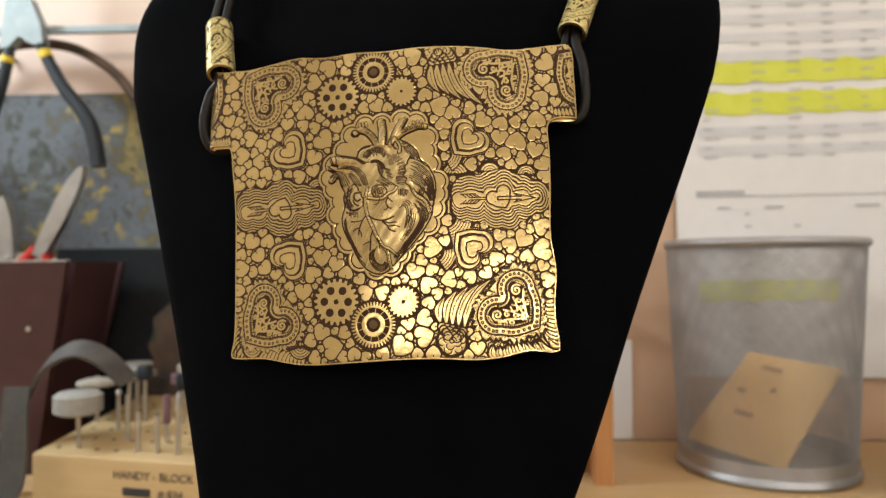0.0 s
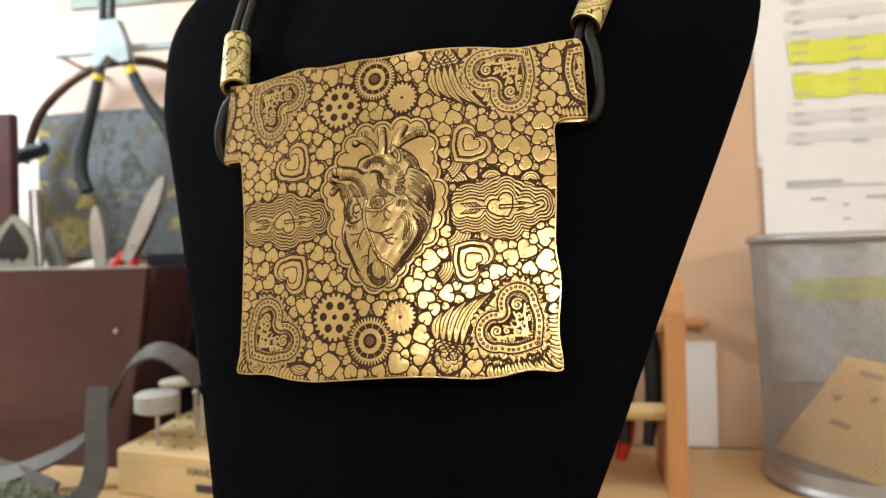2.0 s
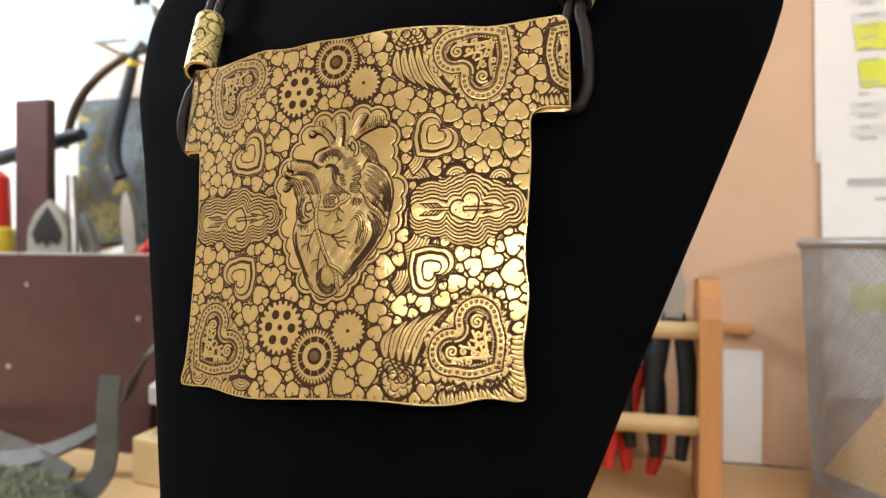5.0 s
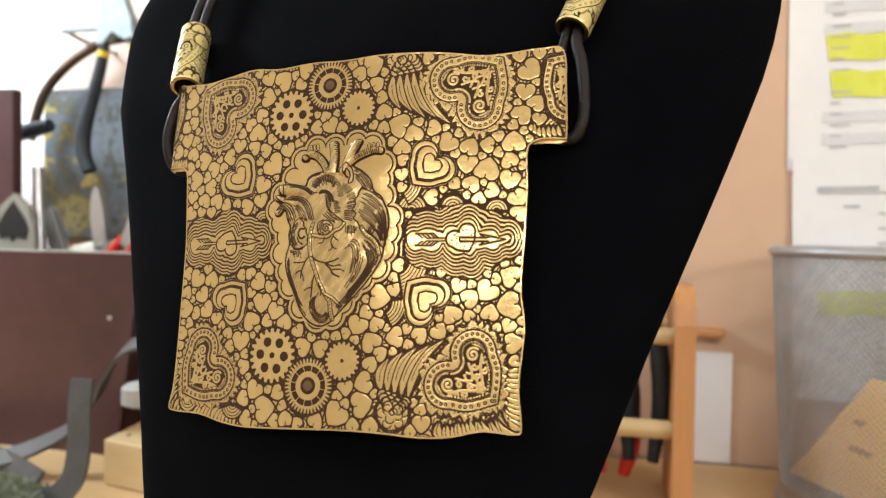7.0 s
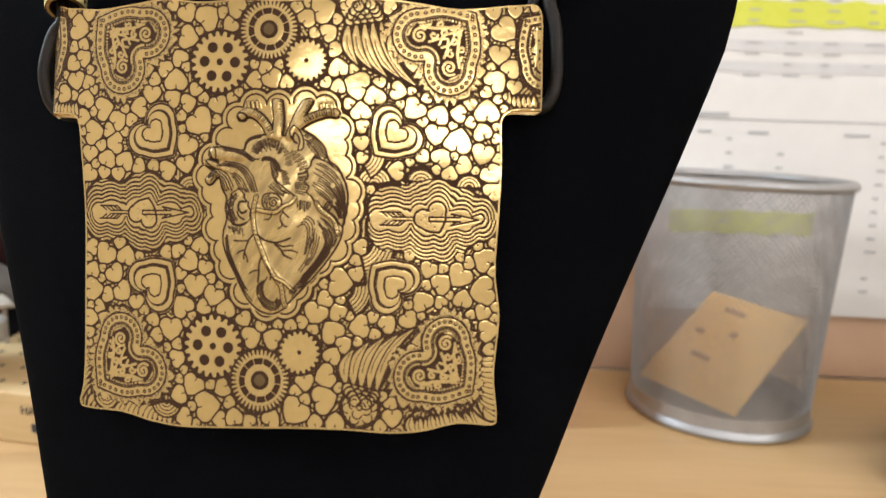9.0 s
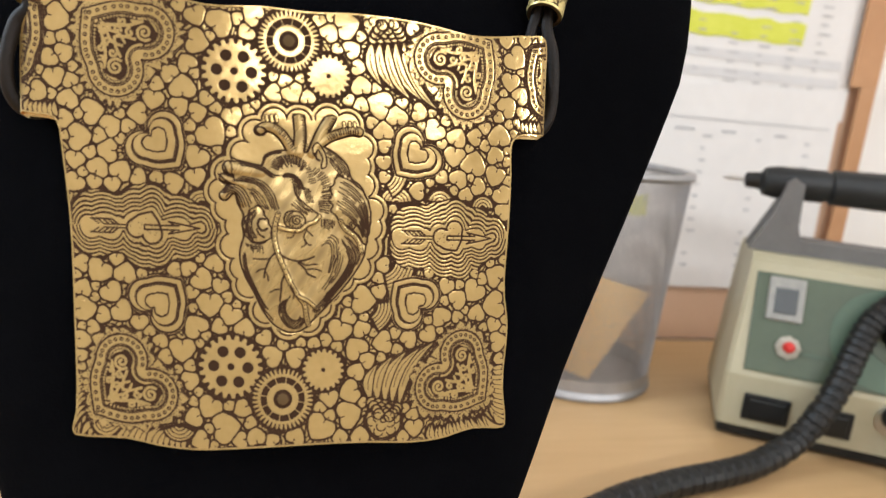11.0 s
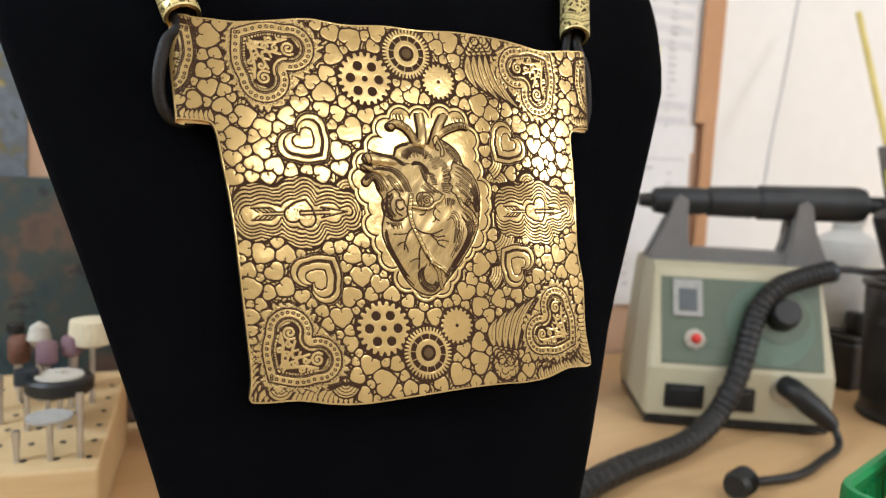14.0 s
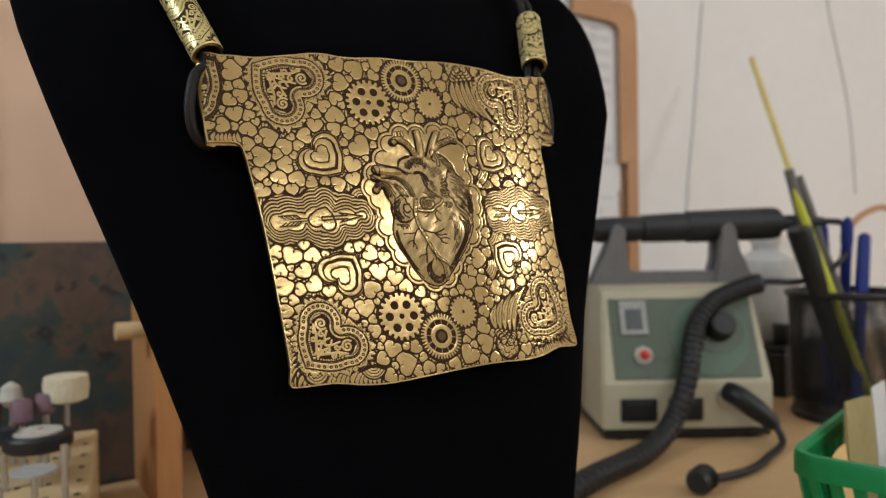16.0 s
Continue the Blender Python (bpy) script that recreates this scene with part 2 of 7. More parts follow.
M_RED = surface("red_plastic", (0.55, 0.025, 0.018), (0.65, 0.04, 0.03), 60, 0.35, 0.45)
M_RUST = surface("worn_brown_grip", (0.10, 0.045, 0.028), (0.19, 0.085, 0.05), 70, 0.55, 0.65, bump=0.2)
M_STRAP = surface("grey_strap", (0.055, 0.062, 0.068), (0.095, 0.10, 0.102), 90, 0.38, 0.5, bump=0.15)
M_MOSS = surface("grey_green_scrub", (0.10, 0.12, 0.07), (0.26, 0.28, 0.20), 250, 0.85, 0.95, bump=0.4)
M_STONE = surface("grey_abrasive", (0.30, 0.30, 0.28), (0.42, 0.41, 0.38), 260, 0.75, 0.85, bump=0.3)
M_FELT = surface("white_felt", (0.38, 0.34, 0.27), (0.58, 0.55, 0.48), 220, 0.85, 0.95, bump=0.3)
M_BRISTLE = surface("cream_bristle", (0.60, 0.52, 0.34), (0.78, 0.70, 0.50), 300, 0.7, 0.8, bump=0.4, stretch=(4, 4, 0.5))
M_MAUVE = surface("mauve_silicone", (0.16, 0.09, 0.11), (0.22, 0.13, 0.15), 120, 0.5)
M_BLUEPEN = surface("blue_plastic", (0.015, 0.03, 0.22), (0.02, 0.045, 0.30), 60, 0.3)
M_CLEAR = surface("clear_plastic", (0.80, 0.84, 0.86), (0.86, 0.88, 0.90), 30, 0.12, 0.2, transmission=0.85, ior=1.3)
M_STICK = surface("yellow_stick", (0.62, 0.52, 0.16), (0.72, 0.62, 0.24), 40, 0.5)
M_INK = surface("printed_ink", (0.40, 0.40, 0.41), (0.52, 0.52, 0.53), 90, 0.8)
M_DISPLAY = surface("grey_display", (0.07, 0.08, 0.085), (0.09, 0.10, 0.105), 40, 0.25)
M_DIAL = surface("pale_green_dial", (0.090, 0.145, 0.098), (0.11, 0.165, 0.115), 40, 0.4)
M_WIRE = surface("silver_mesh", (0.38, 0.38, 0.39), (0.48, 0.48, 0.49), 120, 0.42, 0.55, metal=0.7)
M_PAPERBAG = surface("cream_paper_bag", (0.36, 0.28, 0.115), (0.47, 0.38, 0.175), 30, 0.7, 0.8, bump=0.3)
M_DULLSTEEL = surface("dull_steel", (0.25, 0.30, 0.31), (0.36, 0.41, 0.42), 110, 0.48, 0.6, metal=0.3)
M_WEBBING = surface("worn_grey_webbing", (0.055, 0.051, 0.048), (0.105, 0.097, 0.090), 90, 0.45, 0.6, bump=0.15)
M_GRIPBLACK = surface("matt_black_grip", (0.010, 0.012, 0.013), (0.020, 0.023, 0.025), 80, 0.40, 0.52, bump=0.1)
M_BRONZE = surface("worn_dark_bronze", (0.035, 0.028, 0.024), (0.14, 0.085, 0.055), 60, 0.28, 0.45, metal=0.5, bump=0.2)
M_GREENPIC = surface("grey_green_print", (0.10, 0.13, 0.12), (0.30, 0.33, 0.29), 24, 0.5, 0.6)
M_DARKPAINT = surface("black_paint", (0.004, 0.005, 0.006), (0.016, 0.016, 0.018), 26, 0.7, 0.85, bump=0.15, spec=0.15)
M_INKDARK = surface("dark_print", (0.03, 0.03, 0.032), (0.06, 0.06, 0.062), 90, 0.7)
M_MILKY = surface("milky_plastic", (0.50, 0.50, 0.47), (0.58, 0.58, 0.55), 20, 0.3, 0.4)
M_YHIGH = surface("neon_yellow_plastic", (0.55, 0.60, 0.04), (0.65, 0.68, 0.08), 60, 0.4)
M_OLIVE = surface("olive_grey_plastic", (0.20, 0.195, 0.16), (0.28, 0.27, 0.22), 60, 0.4, 0.5)

# ---- the room ----
WALL_Y = 0.487


def slab(name, x0, x1, y0, y1, z0, z1, material, label, category, bevel=0.0):
    bm = bmesh.new()
    box(bm, x0, x1, y0, y1, z0, z1, bevel)
    return tagged(part(name, bm, material), label, category, kind="structure")


slab("wall_north", -1.5, 1.5, WALL_Y + 0.006, WALL_Y + 0.10, -0.75, 1.75, M_WHITEWALL, "white painted workshop wall behind the bench", "wall")
# the next five slabs are unseen, added for the brass to reflect
slab("wall_south", -1.5, 1.5, -2.0, -1.9, -0.75, 1.75, M_ROOM, "unseen plain wall added for the brass to reflect", "wall")
slab("wall_west", -1.6, -1.5, -2.0, WALL_Y + 0.1, -0.75, 1.75, M_ROOM, "unseen plain wall added for the brass to reflect", "wall")
slab("wall_east", 1.5, 1.6, -2.0, WALL_Y + 0.1, -0.75, 1.75, M_ROOM, "unseen plain wall added for the brass to reflect", "wall")
slab("ceiling", -1.6, 1.6, -2.0, WALL_Y + 0.1, 1.75, 1.85, M_ROOM, "unseen plain ceiling added to bounce light", "ceiling")
slab("floor", -1.6, 1.6, -2.0, WALL_Y + 0.1, -0.85, -0.75, M_FLOOR, "unseen brown floor added to close the room", "floor")
slab("wall_panel", -0.362, 0.427, WALL_Y, WALL_Y + 0.006, 0.0, 0.62, M_PEACH, "peach-coloured hardboard panel on the wall above the bench", "wall panel")

# ---- the workbench ----
bench = thing("workbench", "pale maple workbench top, worn and lightly marked", "workbench", kind="")
bm = bmesh.new()
box(bm, -1.2, 1.2, -0.28, WALL_Y - 0.001, -0.03, 0.0, 0.003)
part("worktop", bm, M_TABLE, bench)
for lx in (-1.1, 1.1):
    for ly in (-0.2, 0.42):
        bm = bmesh.new()
        box(bm, lx - 0.03, lx + 0.03, ly - 0.03, ly + 0.03, -0.75, -0.03, 0.003)
        part("leg", bm, M_BEECH, bench)


# ---- the plate's curved surface and the velvet bust behind it ----
def plate_y(x, z):
    return 0.17159 - 0.02896 * x + 0.22411 * (z - 0.14) + 2.985 * x * x - 0.60 * (z - 0.13) ** 2


BUST_Z = (0.000, 0.040, 0.080, 0.120, 0.150, 0.180, 0.195, 0.206, 0.215, 0.221, 0.230, 0.243, 0.262, 0.285)
BUST_L = (-.0470, -.0545, -.0637, -.0757, -.0858, -.0951, -.0968, -.0930, -.0850, -.0735, -.0590, -.0520, -.0490, -.0480)
BUST_R = (.0010, .0187, .0369, .0522, .0645, .0757, .0785, .0765, .0700, .0600, .0460, .0370, .0340, .0330)
BACK_L = (.008, .008, .004, .004, .006, .0060, .0020, -.001, -.003, -.004, -.006, -.008, -.010, -.012)
BACK_R = (.002, .000, -.002, -.005, -.004, -.004, -.006, -.008, -.010, -.011, -.012, -.012, -.012, -.012)


def bust_y(x, z):
    """The velvet's front: it follows the plate, then runs out flatter to its edges."""
    a = abs(x)
    out = min(1.0, max(0.0, (a - 0.040) / 0.040))
    out = out * out * (3 - 2 * out) * float(np.interp(z, BUST_Z, BACK_L if x < 0 else BACK_R))
    return 0.17159 - 0.02896 * x + 0.22411 * (z - 0.14) + 2.985 * min(a, 0.046) ** 2 + 0.09 * max(0.0, a - 0.046) + 0.0065 + out + 0.35 * max(0.0, z - 0.172)


def velvet_bust():
    bust = thing("jewellery_bust", "black velvet-covered necklace display bust leaning back on the bench", "display bust")
    bm = bmesh.new()
    zs = np.concatenate([np.linspace(0.0, 0.185, 24), np.linspace(0.188, 0.285, 28)])
    loops = []
    for z in zs:
        near = np.clip(z + np.linspace(-0.014, 0.014, 9), 0.0, 0.285)
        xl, xr = float(np.interp(near, BUST_Z, BUST_L).mean()), float(np.interp(near, BUST_Z, BUST_R).mean())
        c, w = (xl + xr) / 2, (xr - xl) / 2
        r = 0.007
        loop = []
        n = 40
        for k in range(n):
            # front runs from left to right, then round the edge and back
            a = 2 * math.pi * k / n
            ca, sa = math.cos(a), math.sin(a)
            ex = math.copysign(abs(ca) ** 0.45, ca)
            ey = math.copysign(abs(sa) ** 0.75, sa)
            x = c - ex * w
            base = bust_y(x, z) + r
            y = base - ey * (r if ey > 0 else r + 0.004)
            if ey < 0:
                y = base - ey * (0.010 + 0.10 * max(0.0, 0.06 - z))
            loop.append((x, y, z))
        loops.append(loop)
    rings(bm, loops)
    part("velvet_form", bm, M_VELVET, bust, smooth=True)
    return bust


velvet_bust()


# ---- on the wall ----
def wall_sheet(name, corners, label, category, lift=0.0018):
    """A sheet of paper on the wall from its four corners (x, z), with a slight bow."""
    ob = thing(name, label, category)
    bm = bmesh.new()
    rings(bm, [[(x, WALL_Y - lift + d, z) for x, z in corners] for d in (0.0, 0.0003)])
    part("sheet", bm, M_PAPER, ob)
    return ob


def print_bars(parent, name, bars, material, y=WALL_Y - 0.0024):
    """Printed bars, each a thin raised strip (x0, x1, z0, z1, slope)."""
    bm = bmesh.new()
    for x0, x1, z0, z1, s in bars:
        a = [bm.verts.new((x, y, z + s * (x - 0.15))) for x, z in ((x0, z0), (x1, z0), (x1, z1), (x0, z1))]
        bm.faces.new(a)
    ob = part(name, bm, material, parent)
    tagged(ob, kind="stuff")
    return ob


rng = random.Random(5)
table_sheet = wall_sheet("price_list", [(0.139, 0.440), (0.402, 0.446), (0.404, 0.172), (0.1425, 0.176)], "printed table on white paper with two yellow-highlighted rows", "paper sheet")
SL = 0.020
rows = [(0.160, 0.392, 0.1905 + 0.0126 * k, 0.1968 + 0.0126 * k, SL) for k in range(14) if k not in (2, 3, 4)]
print_bars(table_sheet, "shaded_band", rows, M_GREYROW, WALL_Y - 0.0022)
# two rows marked with yellow highlighter
for z0, x0 in ((0.2175, 0.1655), (0.2385, 0.1630)):
    bm = bmesh.new()
    n = 24
    low = [(x0 + (0.354 - x0) * i / n, z0 + SL * (i / n) * 0.19 + 0.0008 * math.sin(i * 1.7)) for i in range(n + 1)]
    top = [(x + (0.001 if i else -0.002), z + 0.0150 + 0.0006 * math.sin(i * 2.3)) for i, (x, z) in enumerate(low)]
    vs = [[bm.verts.new((x, WALL_Y - 0.0025, z)) for x, z in r] for r in (low, top)]
    for i in range(n):
        bm.faces.new((vs[0][i], vs[0][i + 1], vs[1][i + 1], vs[1][i]))
    part("yellow_band", bm, M_YELLOW, table_sheet, "yellow band on the paper")
cells = []
for k in range(30):
    z = 0.1885 + 0.0063 * k
    for x in (0.164, 0.196, 0.220, 0.243, 0.268, 0.294, 0.318, 0.342, 0.366):
        if rng.random() < 0.85:
            w = rng.uniform(0.004, 0.011)
            cells.append((x, x + w, z, z + 0.0010, SL))
print_bars(table_sheet, "print", cells, M_INK, WALL_Y - 0.0028)
form_sheet = wall_sheet("printed_form", [(0.1445, 0.185), (0.398, 0.190), (0.400, 0.041), (0.1475, 0.043)], "white printed form pinned below the table", "paper sheet", 0.0038)
# made-up band on the form, standing in for yellowish paper inside the cup
bm = bmesh.new()
vs = [[bm.verts.new((0.160 + 0.0905 * k / 12, WALL_Y - 0.0042, z + 0.0008 * math.sin(k * 1.9 + z * 90) + 0.001 * k / 12)) for k in range(13)] for z in (0.0925, 0.1065)]
for k in range(12):
    bm.faces.new((vs[0][k], vs[0][k + 1], vs[1][k + 1], vs[1][k]))
part("yellow_band", bm, M_YELLOW, form_sheet, "yellow band on the paper")
cells = [(0.158, 0.190, 0.1640, 0.1664, 0.012), (0.158, 0.392, 0.1622, 0.1630, 0.012)]
for x in (0.172, 0.203, 0.262, 0.300, 0.345):
    cells.append((x, x + rng.uniform(0.008, 0.016), 0.1540, 0.1556, 0.012))
for k in range(12):
    for x in (0.190, 0.222, 0.285, 0.330, 0.372):
        if rng.random() < 0.7:
            cells.append((x, x + rng.uniform(0.003, 0.008), 0.150 - 0.0085 * k, 0.1514 - 0.0085 * k, 0.012))
print_bars(form_sheet, "print", cells, M_INK, WALL_Y - 0.0044)


def wall_strip(name, x0, x1, y0, y1, z0, z1, material, label, category, bevel=0.0005):
    bm = bmesh.new()
    box(bm, x0, x1, y0, y1, z0, z1, bevel)
    return tagged(part(name, bm, material), label, category)


frame_board = thing("tan_frame", "tan hardboard frame with a rounded corner behind the papers", "frame")
bm = bmesh.new()
prism(bm, [(0.3990, 0.198), (0.4225, 0.198), (0.4232, 0.300), (0.4225, 0.334), (0.4190, 0.3425), (0.4110, 0.3470), (0.3850, 0.3475), (0.3400, 0.3475), (0.3400, 0.3270), (0.3850, 0.3270), (0.3960, 0.3250), (0.3990, 0.3190)], WALL_Y - 0.008, WALL_Y - 0.0058)
part("board", bm, M_TAN, frame_board)
bm = bmesh.new()
box(bm, 0.4085, 0.4228, WALL_Y - 0.0078, WALL_Y - 0.0060, 0.020, 0.1978, 0.0005)
part("lower_strip", bm, M_TAN, frame_board)
wall_strip("white_label", 0.0936, 0.1150, WALL_Y - 0.0014, WALL_Y - 0.0002, 0.0006, 0.0670, M_PAPER, "narrow blank white paper strip against the panel", "label", 0.0)
bm = bmesh.new()
box(bm, 0.0935, 0.1090, WALL_Y - 0.014, WALL_Y - 0.0002, 0.0772, 0.0826, 0.0015)
tagged(part("wooden_peg", bm, M_BEECH), "small wooden peg fixed in the wall panel", "peg")

# faint lines down the wall, drawn as thin pale grey tubes
for pts in (((0.5410, 0.376), (0.5330, 0.320), (0.5240, 0.250), (0.5150, 0.195), (0.5080, 0.130)), ((0.7900, 0.440), (0.8000, 0.400), (0.8300, 0.330), (0.8480, 0.270), (0.8600, 0.180))):
    bm = bmesh.new()
    tube(bm, smooth_path([(x, WALL_Y + 0.0045, z) for x, z in pts], 8), 0.0010, 8)
    tagged(part("wall_line", bm, M_GREYROW, smooth=True), "thin pale grey line down the white wall", "cord", group="cords on the wall")
bm = bmesh.new()
tube(bm, smooth_path([(0.640, 0.40, 0.100), (0.648, 0.40, 0.125), (0.662, 0.40, 0.139), (0.692, 0.40, 0.151), (0.733, 0.40, 0.156), (0.775, 0.40, 0.140), (0.800, 0.40, 0.080), (0.800, 0.40, 0.0035)], 8), 0.0032, 12)
tagged(part("orange_cable", bm, M_TAN, smooth=True), "orange-brown cable arched over the back of the bench", "cable")

# dark floral picture on the wall, over the tool box
pic = thing("floral_picture", "dark picture with yellow flowers, unframed, on the wall", "picture")
bm = bmesh.new()
box(bm, -0.3716, -0.0975, WALL_Y - 0.0045, WALL_Y - 0.0002, 0.1290, 0.2390, 0.0006)
part("board", bm, M_PICTURE, pic)
# painting that leans on the wall behind the block
painting = thing("abstract_painting", "rust and teal abstract painting leaning on the wall", "painting")
bm = bmesh.new()
box(bm, -0.275, -0.012, -0.006, 0.006, 0.0, 0.1335, 0.001, m=pose(0, 0.4505, 0.0, -13.0, 0, 0))
part("canvas", bm, M_PAINTING, painting)
bm = bmesh.new()
rs = random.Random(8)
edge = [(-0.203 + rs.uniform(-0.003, 0.003) + 0.02 * (k / 14) ** 2 * (1 if k > 9 else 0), 0.001 + 0.1315 * k / 14) for k in range(15)]
front = [bm.verts.new((x, -0.0064, z)) for x, z in edge]
back = [bm.verts.new((-0.2745, -0.0064, z)) for x, z in edge]
for k in range(14):
    bm.faces.new((back[k], front[k], front[k + 1], back[k + 1]))
bmesh.ops.transform(bm, matrix=pose(0, 0.4505, 0.0, -13.0, 0, 0), verts=bm.verts)
part("dark_field", bm, M_DARKPAINT, painting, "black painted end of the canvas")


# ---- mesh pencil cup ----
def mesh_cup(place, r0, r1, height, count, rows, wire, thin, material, label, name="mesh_cup"):
    cup = thing(name, label, "pencil cup", place)
    bm = bmesh.new()
    verts, faces = [], []
    turn = rows / count
    for fam in (1, -1):
        for k in range(count):
            prev = None
            for j in range(rows + 1):
                f = j / rows
                a = 2 * math.pi * (k / count + fam * 0.5 * j / count)
                r = r0 + (r1 - r0) * f
                z = 0.010 + (height - 0.012) * f
                ring = []
                for dr, dz in ((-thin / 2, -wire / 2), (thin / 2, -wire / 2), (thin / 2, wire / 2), (-thin / 2, wire / 2)):
                    ring.append(len(verts))
                    verts.append(((r + dr) * math.cos(a), (r + dr) * math.sin(a), z + dz))
                if prev:
                    for i in range(4):
                        q = (i + 1) % 4
                        faces.append((prev[i], prev[q], ring[q], ring[i]))
                prev = ring
    me = bpy.data.meshes.new("mesh_wall")
    me.from_pydata(verts, [], faces)
    me.materials.append(material)
    wall = new("mesh_wall", me)
    wall.parent = cup
    tagged(wall, kind="stuff")
    bm.free()
    bm = bmesh.new()
    tr = 0.0026
    lathe(bm, [(r1 + tr * math.cos(a), height + tr * math.sin(a)) for a in [2 * math.pi * i / 10 for i in range(11)]], 64)
    part("rim", bm, material, cup, "rolled wire rim", smooth=True)
    bm = bmesh.new()
    lathe(bm, [(0.0001, 0.0015), (r0 - 0.001, 0.0015), (r0 + 0.001, 0.0008), (r0 + 0.0022, 0.0020), (r0 + 0.0016, 0.0045), (r0 + 0.0005, 0.0056), (r0 + 0.0006, 0.0125), (r0 - 0.0004, 0.0125), (r0 - 0.0004, 0.0030), (0.0001, 0.0030)], 64)
    part("base", bm, material, cup, "pressed steel base ring", smooth=True)
    return cup


mesh_cup(pose(0.178, 0.4265, 0), 0.0475, 0.0535, 0.1300, 120, 76, 0.00052, 0.00036, M_WIRE, "silver wire-mesh pencil cup holding a kraft card")
card = thing("kraft_card", "pale kraft cardboard card leaning inside the mesh cup", "card")
bm = bmesh.new()
P = [Vector(p) for p in ((0.1737, 0.4359, 0.0655), (0.2077, 0.3962, 0.0609), (0.1783, 0.4012, 0.0050), (0.1380, 0.4440, 0.0115))]
n = (P[1] - P[0]).cross(P[3] - P[0]).normalized() * 0.0012
rings(bm, [[p - n / 2 for p in P], [p + n / 2 for p in P]])
part("card", bm, M_CARD, card)
bm = bmesh.new()
U, V = (P[1] - P[0]), (P[3] - P[0])
for a, b, w in ((0.25, 0.10, 0.24), (0.16, 0.36, 0.10), (0.30, 0.58, 0.22), (0.5, 0.3, 0.07)):
    q = [P[0] + U * (a + da) + V * (b + db) + n * (1 if n.y < 0 else -1) * 0.75 for da, db in ((0, 0), (w, 0.01), (w, 0.06), (0, 0.05))]
    bm.faces.new([bm.verts.new(x) for x in q])
part("print", bm, M_TAN, card, "faint printed marks")


# ---- the drill control box, in its own frame: u along its front, v to the back ----
def drill_control():
    at = pose(0.2225, 0.3397, 0, 0, 0, -33)
    unit = thing("drill_control_unit", "cream and green rotary drill control box with red light", "control unit", at)
    W = 0.108
    # body: a wedge with a slanted front
    def section(u, inset):
        return [(u, 0.0 + inset, 0.008), (u, 0.0 + inset, 0.036), (u, 0.0215 + inset * 0.2, 0.093), (u, 0.030, 0.0965), (u, 0.078, 0.0965), (u, 0.084, 0.090), (u, 0.086, 0.008)]
    def taper(u, v, z):
        k = max(0.0, (z - 0.036) / 0.06) * 0.0055
        return Vector((u + (k if u < W / 2 else -k), v, z))
    bm = bmesh.new()
    rings(bm, [[taper(*p) for p in section(u, i)] for u, i in ((0.0, 0.002), (0.002, 0.0), (W - 0.002, 0.0), (W, 0.002))])
    part("body", bm, M_CREAM, unit)
    bm = bmesh.new()
    box(bm, 0.001, W - 0.001, 0.002, 0.084, 0.002, 0.0082, 0.001)
    part("base_plate", bm, M_BLACK, unit, "black rubber base")
    for fu in (0.012, W - 0.012):
        for fv in (0.012, 0.074):
            bm = bmesh.new()
            lathe(bm, [(0.005, 0.0), (0.006, 0.0022)], 14, Matrix.Translation((fu, fv, 0)), cap=True)
            part("foot", bm, M_BLACK, unit)
    # slanted panel frame: origin at the panel's lower edge
    ang = math.degrees(math.atan2(0.093 - 0.036, 0.0215))
    pan = pose(0, 0.0, 0.036, ang, 0, 0)

    def on_panel(name, u0, u1, s0, s1, t, material, bevel=0.0006, parent=None, label="", base=0.0):
        b = bmesh.new()
        box(b, u0, u1, s0, s1, base, base + t, bevel, m=pan)
        return part(name, b, material, parent or unit, label)

    panel = on_panel("panel", 0.0085, W - 0.0068, 0.003, 0.0555, 0.0008, M_GREENPANEL, label="dark green control panel")
    on_panel("display_frame", 0.0148, 0.0324, 0.0310, 0.0538, 0.0022, M_STONE, 0.0008, panel, "pale display surround", 0.0006)
    on_panel("display", 0.0182, 0.0290, 0.0345, 0.0480, 0.0028, M_DISPLAY, 0.0004, panel, "grey display window", 0.0006)
    b = bmesh.new()
    lathe(b, [(0.0062, 0.0), (0.0062, 0.0016), (0.0052, 0.0024), (0.0034, 0.0032)], 8, pan @ pose(0.0275, 0.0178, 0.0008), cap=True)
    part("light_collar", b, M_FELT, panel, "white octagonal button collar")
    b = bmesh.new()
    lathe(b, [(0.0030, 0.0), (0.0030, 0.0045), (0.0022, 0.0058), (0.0008, 0.0063)], 22, pan @ pose(0.0275, 0.0178, 0.0008), cap=True)
    part("red_light", b, M_RED, panel, "red push button", smooth=True)
    b = bmesh.new()
    lathe(b, [(0.0255, 0.0), (0.0255, 0.0006)], 48, pan @ pose(0.0715, 0.0298, 0.0008), cap=True)
    dial = part("dial", b, M_DIAL, panel, "pale round dial scale", smooth=True)
    b = bmesh.new()
    lathe(b, [(0.0165, 0.0), (0.0165, 0.0010)], 40, pan @ pose(0.0775, 0.0345, 0.0010), cap=True)
    part("dial_disc", b, M_GREENPANEL, panel, "dark green disc under the knob", smooth=True)
    b = bmesh.new()
    box(b, 0.0345, 0.0470, 0.0155, 0.0163, 0.0009, 0.0013, m=pan)
    part("printed_mark", b, M_DIAL, panel)
    b = bmesh.new()
    lathe(b, [(0.0095, 0.0), (0.0095, 0.004), (0.0080, 0.0095), (0.0070, 0.0105), (0.0001, 0.0108)], 28, pan @ pose(0.0775, 0.0352, 0.0022))
    part("knob", b, M_BLACK, panel, "black speed knob", smooth=True)
